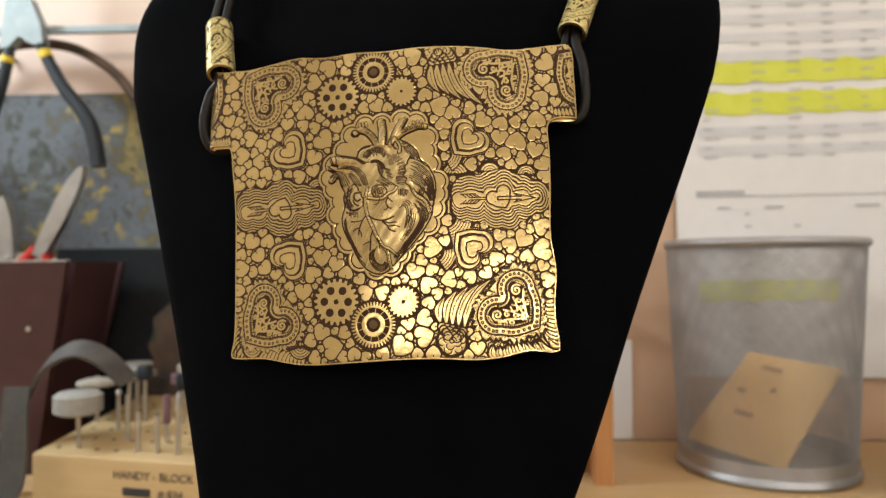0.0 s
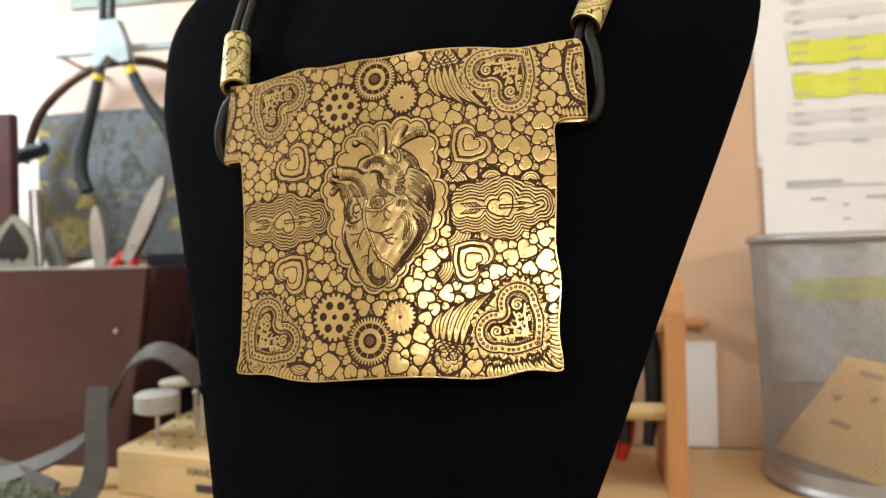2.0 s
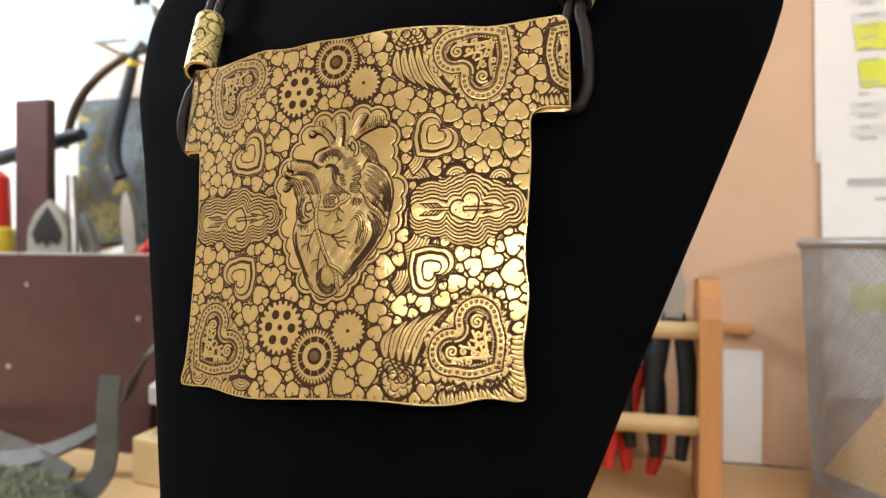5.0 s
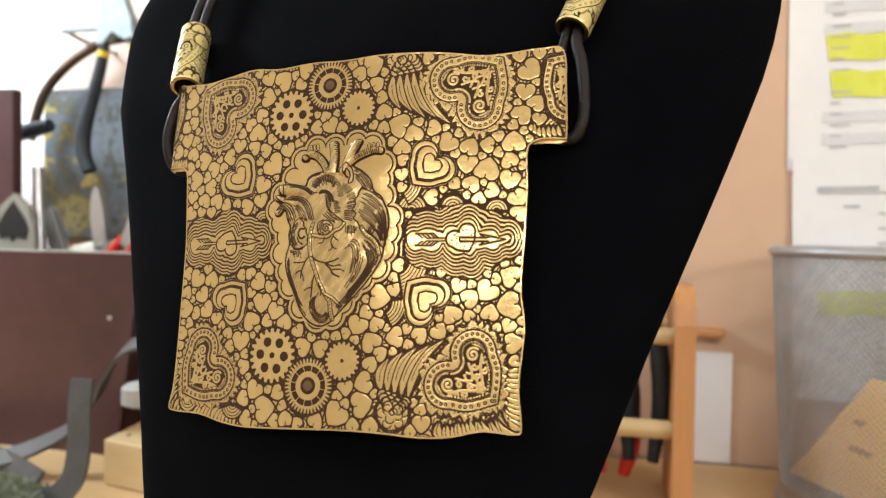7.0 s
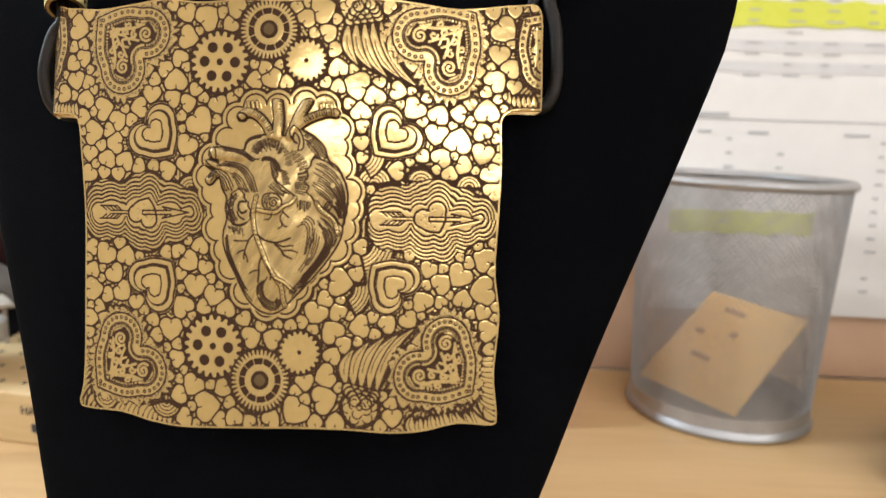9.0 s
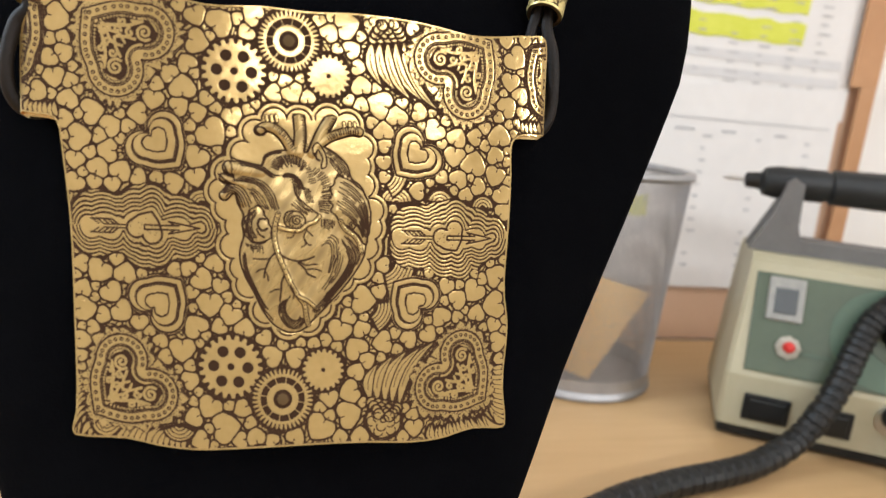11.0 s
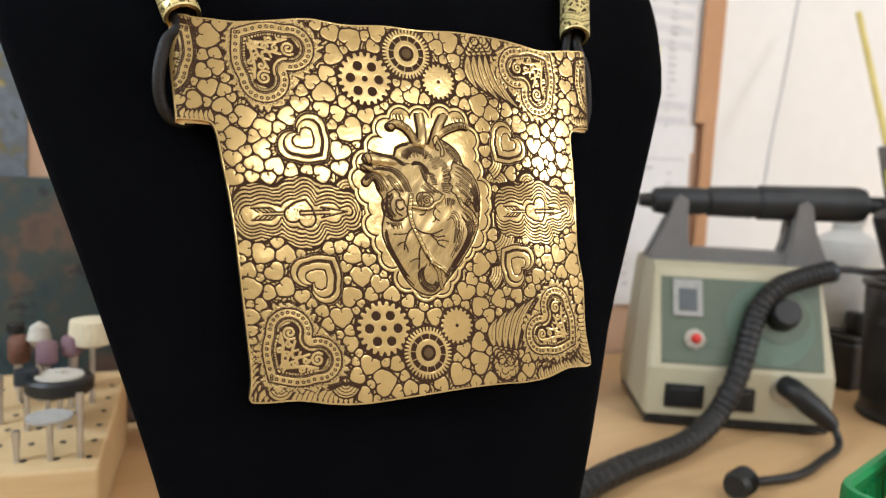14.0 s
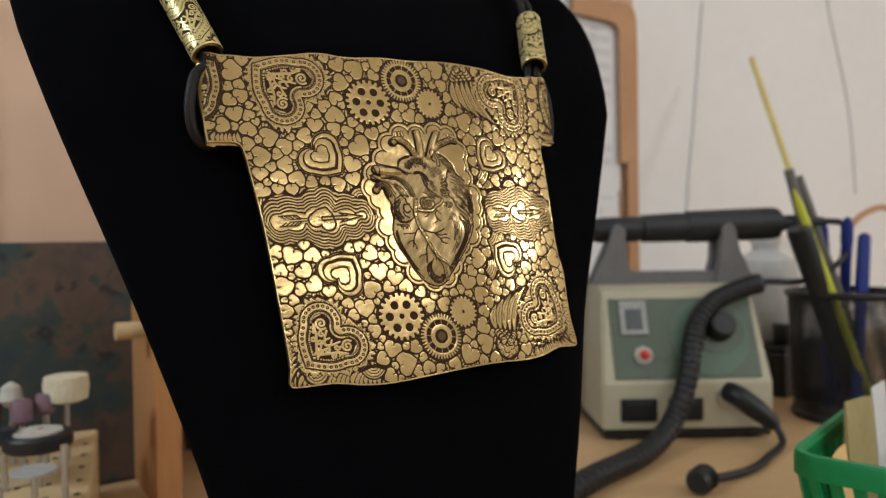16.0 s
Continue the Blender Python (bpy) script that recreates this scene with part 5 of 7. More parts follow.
class Relief:
    """A grid over a plane in millimetres: ink is how deeply it is engraved (0 to 1), rise its height, owner the motif it belongs to."""

    def __init__(self, x0, x1, z0, z1, step, seed):
        self.x = np.arange(x0, x1 + step / 2, step)
        self.z = np.arange(z0, z1 + step / 2, step)
        self.step = step
        self.gx, self.gz = np.meshgrid(self.x, self.z)
        self.ink, self.rise = np.zeros_like(self.gx), np.zeros_like(self.gx)
        self.owner = np.zeros(self.gx.shape, int)
        self.taken = np.zeros(self.gx.shape, bool)
        self.names = ["plate"]
        self.bold, self.soft = 0.045, 0.10
        self.rng = np.random.RandomState(seed)

    def win(self, pts, pad):
        p = np.asarray(pts, float)
        i0, i1 = np.searchsorted(self.x, [p[:, 0].min() - pad, p[:, 0].max() + pad])
        j0, j1 = np.searchsorted(self.z, [p[:, 1].min() - pad, p[:, 1].max() + pad])
        return slice(j0, j1), slice(i0, i1)

    def away(self, w, pts, closed=False):
        """Distance from each grid point of a window to a row of segments."""
        p = np.asarray(pts, float)
        q = np.roll(p, -1, 0) if closed else p[1:]
        p = p if closed else p[:-1]
        gx, gz = self.gx[w], self.gz[w]
        best = np.full(gx.shape, 1e9)
        for (ax, az), (bx, bz) in zip(p, q):
            dx, dz = bx - ax, bz - az
            l2 = dx * dx + dz * dz + 1e-12
            t = np.clip(((gx - ax) * dx + (gz - az) * dz) / l2, 0, 1)
            best = np.minimum(best, (gx - ax - t * dx) ** 2 + (gz - az - t * dz) ** 2)
        return np.sqrt(best)

    def inside(self, w, pts):
        p = np.asarray(pts, float)
        gx, gz = self.gx[w], self.gz[w]
        res = np.zeros(gx.shape, bool)
        for (ax, az), (bx, bz) in zip(p, np.roll(p, -1, 0)):
            if az == bz:
                continue
            res ^= ((az > gz) != (bz > gz)) & (gx < (bx - ax) * (gz - az) / (bz - az) + ax)
        return res

    def signed(self, w, pts):
        d = self.away(w, pts, True)
        return np.where(self.inside(w, pts), -d, d)

    def cut(self, w, d, soft=None):
        """Engraves where d is below nought."""
        soft = soft or self.soft
        self.ink[w] = np.maximum(self.ink[w], np.clip(0.5 - (d - self.bold) / (2 * soft), 0, 1))

    def keep(self, w, d, soft=0.10):
        """Leaves bright metal standing where d is below nought."""
        self.ink[w] = np.minimum(self.ink[w], np.clip(0.5 + d / (2 * soft), 0, 1))

    def line(self, pts, width=0.30, closed=False, bright=False):
        w = self.win(pts, width + 0.3)
        d = self.away(w, pts, closed) - width / 2
        (self.keep if bright else self.cut)(w, d)

    def claim(self, w, d, name, reach=0.25):
        self.names.append(name)
        m = d < reach
        self.owner[w][m] = len(self.names) - 1
        self.taken[w] |= m
        self.ink[w][m] = 0.0
        self.rise[w][m] = 0.0
        return len(self.names) - 1

    def gear(self, c, r, teeth, name="gear", kind=7):
        box_pts = [(c[0] - r, c[1] - r), (c[0] + r, c[1] + r)]
        w = self.win(box_pts, 0.8)
        dx, dz = self.gx[w] - c[0], self.gz[w] - c[1]
        rad, ang = np.hypot(dx, dz), np.arctan2(dz, dx)
        self.claim(w, rad - r, name, 0.35)
        self.cut(w, rad - r - 0.3)
        wave = np.clip(np.cos(ang * teeth + 0.4) * 1.9, -1, 1)
        self.keep(w, rad - (r * (0.925 if kind != 12 else 0.91) + wave * r * (0.075 if kind != 12 else 0.09)))
        if kind == 7:
            self.cut(w, rad - 0.11 * r)
            for k in range(6):
                a = math.pi / 3 * k
                self.cut(w, np.hypot(dx - 0.54 * r * math.cos(a), dz - 0.54 * r * math.sin(a)) - 0.175 * r)
        elif kind == 12:
            ring = np.abs(rad - 0.63 * r) - 0.10 * r
            spoke = np.abs(np.mod(ang / (2 * math.pi) * 12 + 0.25, 1) - 0.5) * 2 * math.pi / 12 * rad
            self.cut(w, np.maximum(ring, 0.10 - (math.pi / 12 * rad - spoke) + 0.0 * rad))
            self.cut(w, rad - 0.31 * r)
            self.rise[w] += 0.25 * np.clip(1 - (rad / (0.26 * r)) ** 2, 0, 1)
            self.ink[w] = np.where(rad < 0.2 * r, np.minimum(self.ink[w], 0.62), self.ink[w])
        else:
            self.cut(w, rad - 0.10 * r)

    def dotted_heart(self, tip, notch, spikes=True):
        """A heart in a border of small rings, with scrolls in its dark middle and flames round it."""
        h = deep_heart(tip, notch, n=216)
        w = self.win(h, 3.4)
        d = self.signed(w, h)
        big = np.linalg.norm(np.array(notch) - np.array(tip)) / 14.0
        # flames: a saw-toothed outline outside the border
        near = np.full(d.shape, 1e9)
        arc = np.zeros(d.shape)
        seg = np.linalg.norm(np.roll(h, -1, 0) - h, axis=1)
        run = np.concatenate([[0], np.cumsum(seg)])
        for k in range(len(h)):
            q = (self.gx[w] - h[k][0]) ** 2 + (self.gz[w] - h[k][1]) ** 2
            arc = np.where(q < near, run[k], arc)
            near = np.minimum(near, q)
        tooth = np.mod(arc / (1.75 * big) + 0.3 * np.sin(arc * 1.3), 1)
        saw = np.where(tooth < 0.35, tooth / 0.35, (1 - tooth) / 0.65)
        spike = d - (0.75 + (1.25 + 0.45 * np.sin(arc * 0.9)) * saw) * big if spikes else d - 0.3
        self.claim(w, np.where(self.taken[w], 9.0, spike), "bordered_heart", 0.2)
        own = self.owner[w] == len(self.names) - 1
        self.cut(w, np.where(own, np.abs(spike) - 0.12, 9.0))
        self.claim(w, d, "bordered_heart", 0.2)
        mid = h.mean(0)
        nor = np.roll(h, -1, 0) - np.roll(h, 1, 0)
        nor = np.c_[nor[:, 1], -nor[:, 0]] / (np.linalg.norm(nor, axis=1)[:, None] + 1e-9)
        nor *= np.sign(((h - mid) * nor).sum(1))[:, None]
        # stipple outside the border
        for k in range(len(h)):
            for _ in range(2):
                p = h[k] + nor[k] * min(0.25 + self.rng.exponential(0.28), 1.1) * big + self.rng.normal(0, 0.08, 2)
                q = self.win([p], 0.3)
                self.cut(q, np.hypot(self.gx[q] - p[0], self.gz[q] - p[1]) - 0.055, 0.07)
        self.cut(w, np.abs(d) - 0.13)
        for lev, wid in ((-2.0, 0.07), (-2.35, 0.09)):
            self.cut(w, np.abs(d - lev * big) - wid)
        tick = np.abs(np.mod(arc / 0.62, 1) - 0.5) * 0.62 - 0.10
        self.cut(w, np.where((d < -2.4 * big) & (d > -3.0 * big), tick, 9.0), 0.08)
        self.cut(w, d + 3.0 * big)
        count = int(run[-1] / (1.5 * big))
        for k in range(count):
            at = run[-1] * (k + 0.5) / count
            i = int(np.searchsorted(run, at, side="right") - 1) % len(h)
            p = h[i] - nor[i] * 0.95 * big
            q = self.win([p], 0.7)
            rad = np.hypot(self.gx[q] - p[0], self.gz[q] - p[1])
            self.cut(q, np.abs(rad - 0.30 * big) - 0.08, 0.07)
        tip, notch = np.array(tip, float), np.array(notch, float)
        up = (notch - tip) / 22
        side = np.array([up[1], -up[0]])
        loc = lambda a, b: tip + side * a + up * b
        size = np.linalg.norm(up)
        before = self.ink[w].copy()
        for sgn in (-1, 1):
            self.line(spiral(loc(sgn * 6.8, 17.8), 2.5 * size, 0.4 * size, sgn * 0.9, sgn * 1.6), 0.42, bright=True)
            self.line(curve([loc(0.3 * sgn, 7.2), loc(sgn * 3.0, 10.2), loc(sgn * 5.6, 13.2), loc(sgn * 9.0, 15.4)]), 0.50, bright=True)
            self.line(curve([loc(0.2 * sgn, 12.2), loc(sgn * 2.0, 14.2), loc(sgn * 3.4, 17.0)]), 0.44, bright=True)
            self.line(curve([loc(sgn * 9.8, 14.8), loc(sgn * 10.6, 17.4), loc(sgn * 9.6, 20.4)]), 0.40, bright=True)
            self.line(curve([loc(0.0, 5.0), loc(sgn * 0.9, 7.0), loc(0.2 * sgn, 9.6)]), 0.42, bright=True)
            self.line(curve([loc(0.1 * sgn, 9.0), loc(sgn * 1.6, 12.6), loc(sgn * 0.6, 15.4)]), 0.40, bright=True)
            for a, b, r in ((4.0, 14.6, 1.3), (2.2, 11.4, 1.2), (5.2, 11.0, 1.2), (1.0, 8.6, 1.0), (7.6, 13.2, 1.0)):
                self.line(spiral(loc(sgn * a, b), r * size, 0.35 * size, sgn * 2.4 + a, -sgn * 0.95), 0.40, bright=True)
        self.ink[w] = np.where(d < -3.1 * big, self.ink[w], before)

    def leaf(self, a, b, bend, width, name=None):
        o = leaf_outline(a, b, bend, width)
        w = self.win(o, 0.5)
        d = self.signed(w, o)
        free = ~self.taken[w] | (self.owner[w] == len(self.names) - 1)
        d = np.where(free, d, 9.0)
        if name:
            self.claim(w, d, name, 0.3)
        self.own_extra(w, d, 0.28)
        self.cut(w, d - 0.25)
        self.keep(w, d + 0.02)

    def own_extra(self, w, d, reach):
        m = d < reach
        self.owner[w][m] = len(self.names) - 1
        self.taken[w] |= m

    def swirl_heart(self, tip, notch):
        """A broad heart-shaped band with a second, smaller band standing inside it over a dark gap."""
        h = deep_heart(tip, notch)
        w = self.win(h, 1.0)
        d = self.signed(w, h)
        self.claim(w, d, "double_heart", 0.3)
        self.cut(w, np.abs(d - 0.03) - 0.16)
        gap = self.signed(w, deep_heart(tip, notch, 0.79, 0.2))
        band = self.signed(w, deep_heart(tip, notch, 0.72, 0.9))
        core = self.signed(w, deep_heart(tip, notch, 0.42, 1.4))
        self.cut(w, np.abs(gap) - 0.07)
        hatch = np.abs(np.mod((self.gx[w] * 0.8 + self.gz[w] * 0.6) / 0.5, 1) - 0.5) * 0.5 - 0.13
        self.cut(w, np.maximum(np.maximum(gap, -band), np.minimum(hatch, 0.2 - band)))
        self.cut(w, np.abs(band) - 0.07)
        self.cut(w, np.abs(core + 0.05 * np.sin(self.gx[w] * 7)) - 0.13)

    def arrow_heart(self, tail, point, tip, notch, puffs):
        """A pierced heart in a cloud of nested outlines."""
        tail, point = np.array(tail, float), np.array(point, float)
        pts = [(p[0] + s * p[2], p[1] + s * p[2]) for p in puffs for s in (-1, 1)]
        w = self.win(pts, 3.0)
        h = deep_heart(tip, notch, 0.92, n=48)
        whole = np.min([np.hypot(self.gx[w] - a, self.gz[w] - b) - r for a, b, r in puffs], 0)
        u = (point - tail) / np.linalg.norm(point - tail)
        s = np.array([-u[1], u[0]])
        at = lambda f, o: tail + (point - tail) * f + s * o
        along, across = (self.gx[w] - tail[0]) * u[0] + (self.gz[w] - tail[1]) * u[1], (self.gx[w] - tail[0]) * s[0] + (self.gz[w] - tail[1]) * s[1]
        d = np.min([self.signed(w, h) - 0.55, self.away(w, [at(-0.03, 0), at(0.17, 0)]) - 1.75, self.away(w, [at(0.1, 0), at(0.7, 0)]) - 0.9, self.away(w, [at(0.70, 0), at(0.84, 0)]) - 1.5, self.away(w, [at(0.84, 0), at(1.0, 0)]) - 0.7], 0)
        d = d - 0.50 * np.abs(np.sin(0.78 * along + 0.5 * np.sign(across))) + 0.12 * np.sin(along * 0.45 + across)
        free = ~self.taken[w] & (whole < 2.7)
        d = np.where(free, d, 9.0)
        self.claim(w, d, "arrow_heart", 3.9)
        for lev in (0.0, 0.68, 1.34, 2.0, 2.7, 3.4):
            self.cut(w, np.where(free, np.abs(d - lev) - 0.14, 9.0))
        self.cut(w, np.where(free, np.abs(whole - 2.6) - 0.14, 9.0))
        wh = self.win(h, 0.6)
        dh = self.signed(wh, h)
        self.keep(wh, dh)
        self.cut(wh, np.abs(dh) - 0.17)
        for _ in range(26):
            p = h.mean(0) + self.rng.normal(0, 1.3, 2)
            ww = self.win([p], 0.3)
            self.cut(ww, np.hypot(self.gx[ww] - p[0], self.gz[ww] - p[1]) - 0.07, 0.07)
        for sg in (-1, 1):
            self.line([at(0.08, 0.27 * sg), at(0.30, 0.27 * sg)], 0.2)
            self.line([at(0.47, 0.36 * sg), at(0.80, 0.36 * sg)], 0.26)
            self.line([at(0.76, 0.36 * sg), at(0.70, 1.05 * sg), at(1.0, 0)], 0.24)
            self.line([at(-0.05, 1.15 * sg), at(0.16, 1.15 * sg), at(0.22, 0.3 * sg)], 0.24)
            for k in range(4):
                self.line([at(-0.03 + 0.05 * k, 1.1 * sg), at(0.03 + 0.05 * k, 0.35 * sg)], 0.2)
        self.line([at(0.47, 0.36), at(0.47, -0.36)], 0.24)

    def spread(self, a, b, n=26):
        """Two rows of points, smoothed and evenly spaced."""
        out = []
        for p in (a, b):
            c = curve(p, 8)
            run = np.concatenate([[0], np.cumsum(np.linalg.norm(np.diff(c, axis=0), axis=1))])
            u = np.linspace(0, run[-1], n)
            out.append(np.c_[np.interp(u, run, c[:, 0]), np.interp(u, run, c[:, 1])])
        return out

    def flow(self, a, b, n, width=0.20, trim=0.16, broken=0.25):
        """Hair lines that run along, from curve a to curve b."""
        a, b = self.spread(a, b)
        for k in range(n):
            f = (k + 0.5 + self.rng.uniform(-0.12, 0.12)) / n
            c = a * (1 - f) + b * f
            i0, i1 = int(26 * self.rng.uniform(0, trim)), 26 - int(26 * self.rng.uniform(0, trim))
            if self.rng.rand() < broken and i1 - i0 > 12:
                m = self.rng.randint(i0 + 5, i1 - 5)
                self.line(c[i0:m], width * 0.9)
                i0 = m + 1
            self.line(c[i0:i1], width * self.rng.uniform(0.85, 1.1))

    def ticks(self, a, b, n, width=0.20, reach=(0.7, 1.0), bend=0.0):
        """Short strokes that cross from curve a towards curve b."""
        a, b = self.spread(a, b)
        for k in range(n):
            u = (k + 0.5 + self.rng.uniform(-0.15, 0.15)) / n * 25
            i = int(u)
            p = a[i] + (a[min(i + 1, 25)] - a[i]) * (u - i)
            q = b[i] + (b[min(i + 1, 25)] - b[i]) * (u - i)
            q = p + (q - p) * self.rng.uniform(*reach)
            s = np.array([-(q - p)[1], (q - p)[0]])
            self.line([p, (p + q) / 2 + s * bend, q], width * self.rng.uniform(0.85, 1.1))

    def wing(self, root, base, tips, n, width, bend):
        """Long overlapping feathers from one line to another, under rows of small scales round the root."""
        (b0, b1), (t0, t1) = np.array(base, float), np.array(tips, float)
        before = self.taken.copy()
        for k in range(n):
            f = 1 - k / (n - 1)
            b, t = b0 * (1 - f) + b1 * f, t0 * (1 - f) + t1 * f
            o = leaf_outline(b, b + (t - b) * (0.90 + 0.12 * self.rng.rand()), bend * (0.7 + 0.5 * f), width, 13)
            w = self.win(o, 0.5)
            d = np.where(before[w], 9.0, self.signed(w, o))
            self.claim(w, d, "feather", 0.16)
            self.cut(w, np.where(before[w], 9.0, np.abs(d) - 0.10))
            mid = (o[:13] + np.vstack([o[:1], o[:12:-1], o[12:13]])) / 2
            self.line(mid[3:-2], 0.09)
        root = np.array(root, float)
        out = ((b0 + b1) / 2 - root)
        for row in range(3, -1, -1):
            for k in range(row + 2):
                c = root + out * (0.15 + 0.24 * row) + (b1 - b0) * ((k + 0.5) / (row + 2) - 0.5) * (0.75 + 0.12 * row)
                w = self.win([c], 1.6)
                d = np.where(before[w], 9.0, np.hypot(self.gx[w] - c[0], self.gz[w] - c[1]) - 0.95)
                self.claim(w, d, "scale", 0.12)
                self.cut(w, np.where(before[w], 9.0, np.abs(d) - 0.14))

    def stem(self, pts, width, dark=0.24, height=0.2):
        """A bright cord between two dark edges."""
        c = curve(pts, 6)
        self.line(c, width + 2 * dark)
        self.line(c, width, bright=True)
        w = self.win(c, 1.2)
        self.rise[w] += height * np.exp(-(self.away(w, c) / (0.8 * width + 0.1)) ** 2)
        return c

    def fringe(self, foot, tips, n, width, lean=0.25, name="tongue"):
        """Flame tongues from one curve to another."""
        a, b = self.spread(foot, tips)
        for k in range(n):
            i = (k + 0.5) / n * 25
            j = min(25, max(0, i + self.rng.uniform(-0.6, 0.6)))
            p = np.array([np.interp(i, np.arange(26), a[:, m]) for m in (0, 1)])
            q = np.array([np.interp(j, np.arange(26), b[:, m]) for m in (0, 1)])
            q = p + (q - p) * self.rng.uniform(0.75, 1.08)
            o = leaf_outline(p - (q - p) * 0.12, q, lean * np.linalg.norm(q - p), width)
            w = self.win(o, 0.5)
            d = np.where(self.taken[w], 9.0, self.signed(w, o))
            self.claim(w, d, name, 0.14)
            self.cut(w, d - 0.20)
            self.keep(w, d + 0.05)

    def fan(self, c, r0, r1, a0, a1, gap=0.62):
        """Nested arcs between two angles, in degrees."""
        a = np.radians(np.linspace(a0, a1, 16))
        ring = np.vstack([np.c_[c[0] + r1 * np.cos(a), c[1] + r1 * np.sin(a)], np.c_[c[0] + r0 * np.cos(a), c[1] + r0 * np.sin(a)][::-1]])
        w = self.win(ring, 0.6)
        d = np.where(self.taken[w], 9.0, self.signed(w, ring))
        self.claim(w, d, "ribbed_fan", 0.2)
        m = d < 0.25
        rad = np.hypot(self.gx[w] - c[0], self.gz[w] - c[1])
        lines = np.abs(np.mod((rad - r0) / gap, 1) - 0.5) * gap - 0.5 * gap + 0.15
        self.cut(w, np.where(m, -lines - 0.5 * gap + 0.39, 9.0))
        self.cut(w, np.where(m, np.abs(d) - 0.16, 9.0))

    def room(self, solid, reach=3.0):
        """How far each free grid point lies from what is taken."""
        d = np.where(solid, 0.0, 1e3)
        for _ in range(int(reach / self.step)):
            for ax in (0, 1):
                for s in (1, -1):
                    d = np.minimum(d, np.roll(d, s, ax) + self.step)
        return d

    def cells(self, spots):
        """Which spot each grid point belongs to, and how far it is from the border of its cell."""
        best, second = np.full(self.gx.shape, 1e3), np.full(self.gx.shape, 1e3)
        who = np.full(self.gx.shape, -1)
        for k, (x, z, r) in enumerate(spots):
            w = self.win([(x, z)], 5.0)
            v = np.hypot(self.gx[w] - x, self.gz[w] - z) - r
            b, s = best[w], second[w]
            second[w] = np.where(v < b, b, np.minimum(s, v))
            who[w] = np.where(v < b, k, who[w])
            best[w] = np.minimum(b, v)
        return who, (second - best) / 2

    def pack_hearts(self, outline_d, sizes=(2.3, 2.0, 1.7, 1.45, 1.25, 1.1, 0.95, 0.8, 0.65), tries=5000, line=0.17, grow=0.15, crowd=(6, 14, 40, 110, 300, 900, 900, 900, 900)):
        """Fills all free metal with small hearts, each turned its own way; what is left between them is barred."""
        ground = ~self.taken & (outline_d < 0.3)
        full = self.taken | (outline_d > -0.05)
        unit = deep_heart((0, -1.12), (0, 0.42), n=36)
        inner = np.vstack([unit, unit * 0.6, [[0, 0]]])
        hearts = []
        nz, nx = self.gx.shape
        for r, most in zip(sizes, crowd):
            js, iss = np.nonzero(~full & ground)
            if not len(js):
                break
            k = self.rng.randint(len(js), size=tries)
            x, z = self.x[iss[k]], self.z[js[k]]
            a = self.rng.uniform(0, 2 * math.pi, tries)
            rr = r * self.rng.uniform(0.92, 1.08, tries)
            ca, sa = np.cos(a), np.sin(a)
            done = 0
            for t in range(tries):
                if done >= most:
                    break
                c, s = ca[t] * rr[t], sa[t] * rr[t]
                p = inner @ np.array([[c, s], [-s, c]]) + (x[t], z[t])
                ii = np.clip(((p[:, 0] - self.x[0]) / self.step + 0.5).astype(int), 0, nx - 1)
                jj = np.clip(((p[:, 1] - self.z[0]) / self.step + 0.5).astype(int), 0, nz - 1)
                if full[jj, ii].any():
                    continue
                h = p[:len(unit)]
                w = self.win(h, 0.5)
                full[w] |= self.signed(w, h) < line
                hearts.append(h)
                done += 1
        best, second = np.full(self.gx.shape, 9.0), np.full(self.gx.shape, 9.0)
        who = np.full(self.gx.shape, -1)
        for k, h in enumerate(hearts):
            w = self.win(h, 1.3)
            v = self.signed(w, h)
            b, s = best[w].copy(), second[w].copy()
            second[w] = np.where(v < b, b, np.minimum(s, v))
            who[w] = np.where(v < b, k, who[w])
            best[w] = np.minimum(b, v)
        wall = self.room(self.taken, 1.2)
        wall = np.minimum(wall, np.maximum(-outline_d, 0.0))
        d = np.maximum(best - grow, line - np.minimum((second - best) / 2, wall - 0.02))
        for _ in range(1):
            d = (d + np.roll(d, 1, 0) + np.roll(d, -1, 0)) / 3
            d = (d + np.roll(d, 1, 1) + np.roll(d, -1, 1)) / 3
        self.ink[ground] = 1.0
        # bars in what is left over
        lean = np.sin(self.gx * 0.31 + 1.0) * 2.2 + np.sin(self.gz * 0.27 + self.gx * 0.13) * 2.0
        coarse = np.round(lean * 1.2) / 1.2
        bars = np.abs(np.mod((self.gx * np.cos(coarse) + self.gz * np.sin(coarse)) / 0.66, 1) - 0.5) * 0.66 - 0.19
        left = np.minimum(best - grow, wall) - 0.12
        patch = np.maximum(bars, 0.30 - left)
        whole = (slice(0, nz), slice(0, nx))
        self.keep(whole, np.where(ground & (d > 0.05), patch, 9.0), 0.08)
        self.keep(whole, np.where(ground, d, 9.0), 0.08)
        single = 0
        for k, h in enumerate(hearts):
            # the notch between the lobes
            axis = h[len(h) // 2] - h[0]
            self.line([h[0] - axis * 0.08, h[0] + axis * 0.05], 0.18)
            area = 0.5 * abs(np.sum(h[:, 0] * np.roll(h[:, 1], -1) - h[:, 1] * np.roll(h[:, 0], -1)))
            if area < 2.4 or single >= 290:
                continue
            single += 1
            w = self.win(h, 1.0)
            self.names.append("heart")
            self.owner[w][(who[w] == k) & (d[w] < 0.12) & ground[w]] = len(self.names) - 1
        return hearts

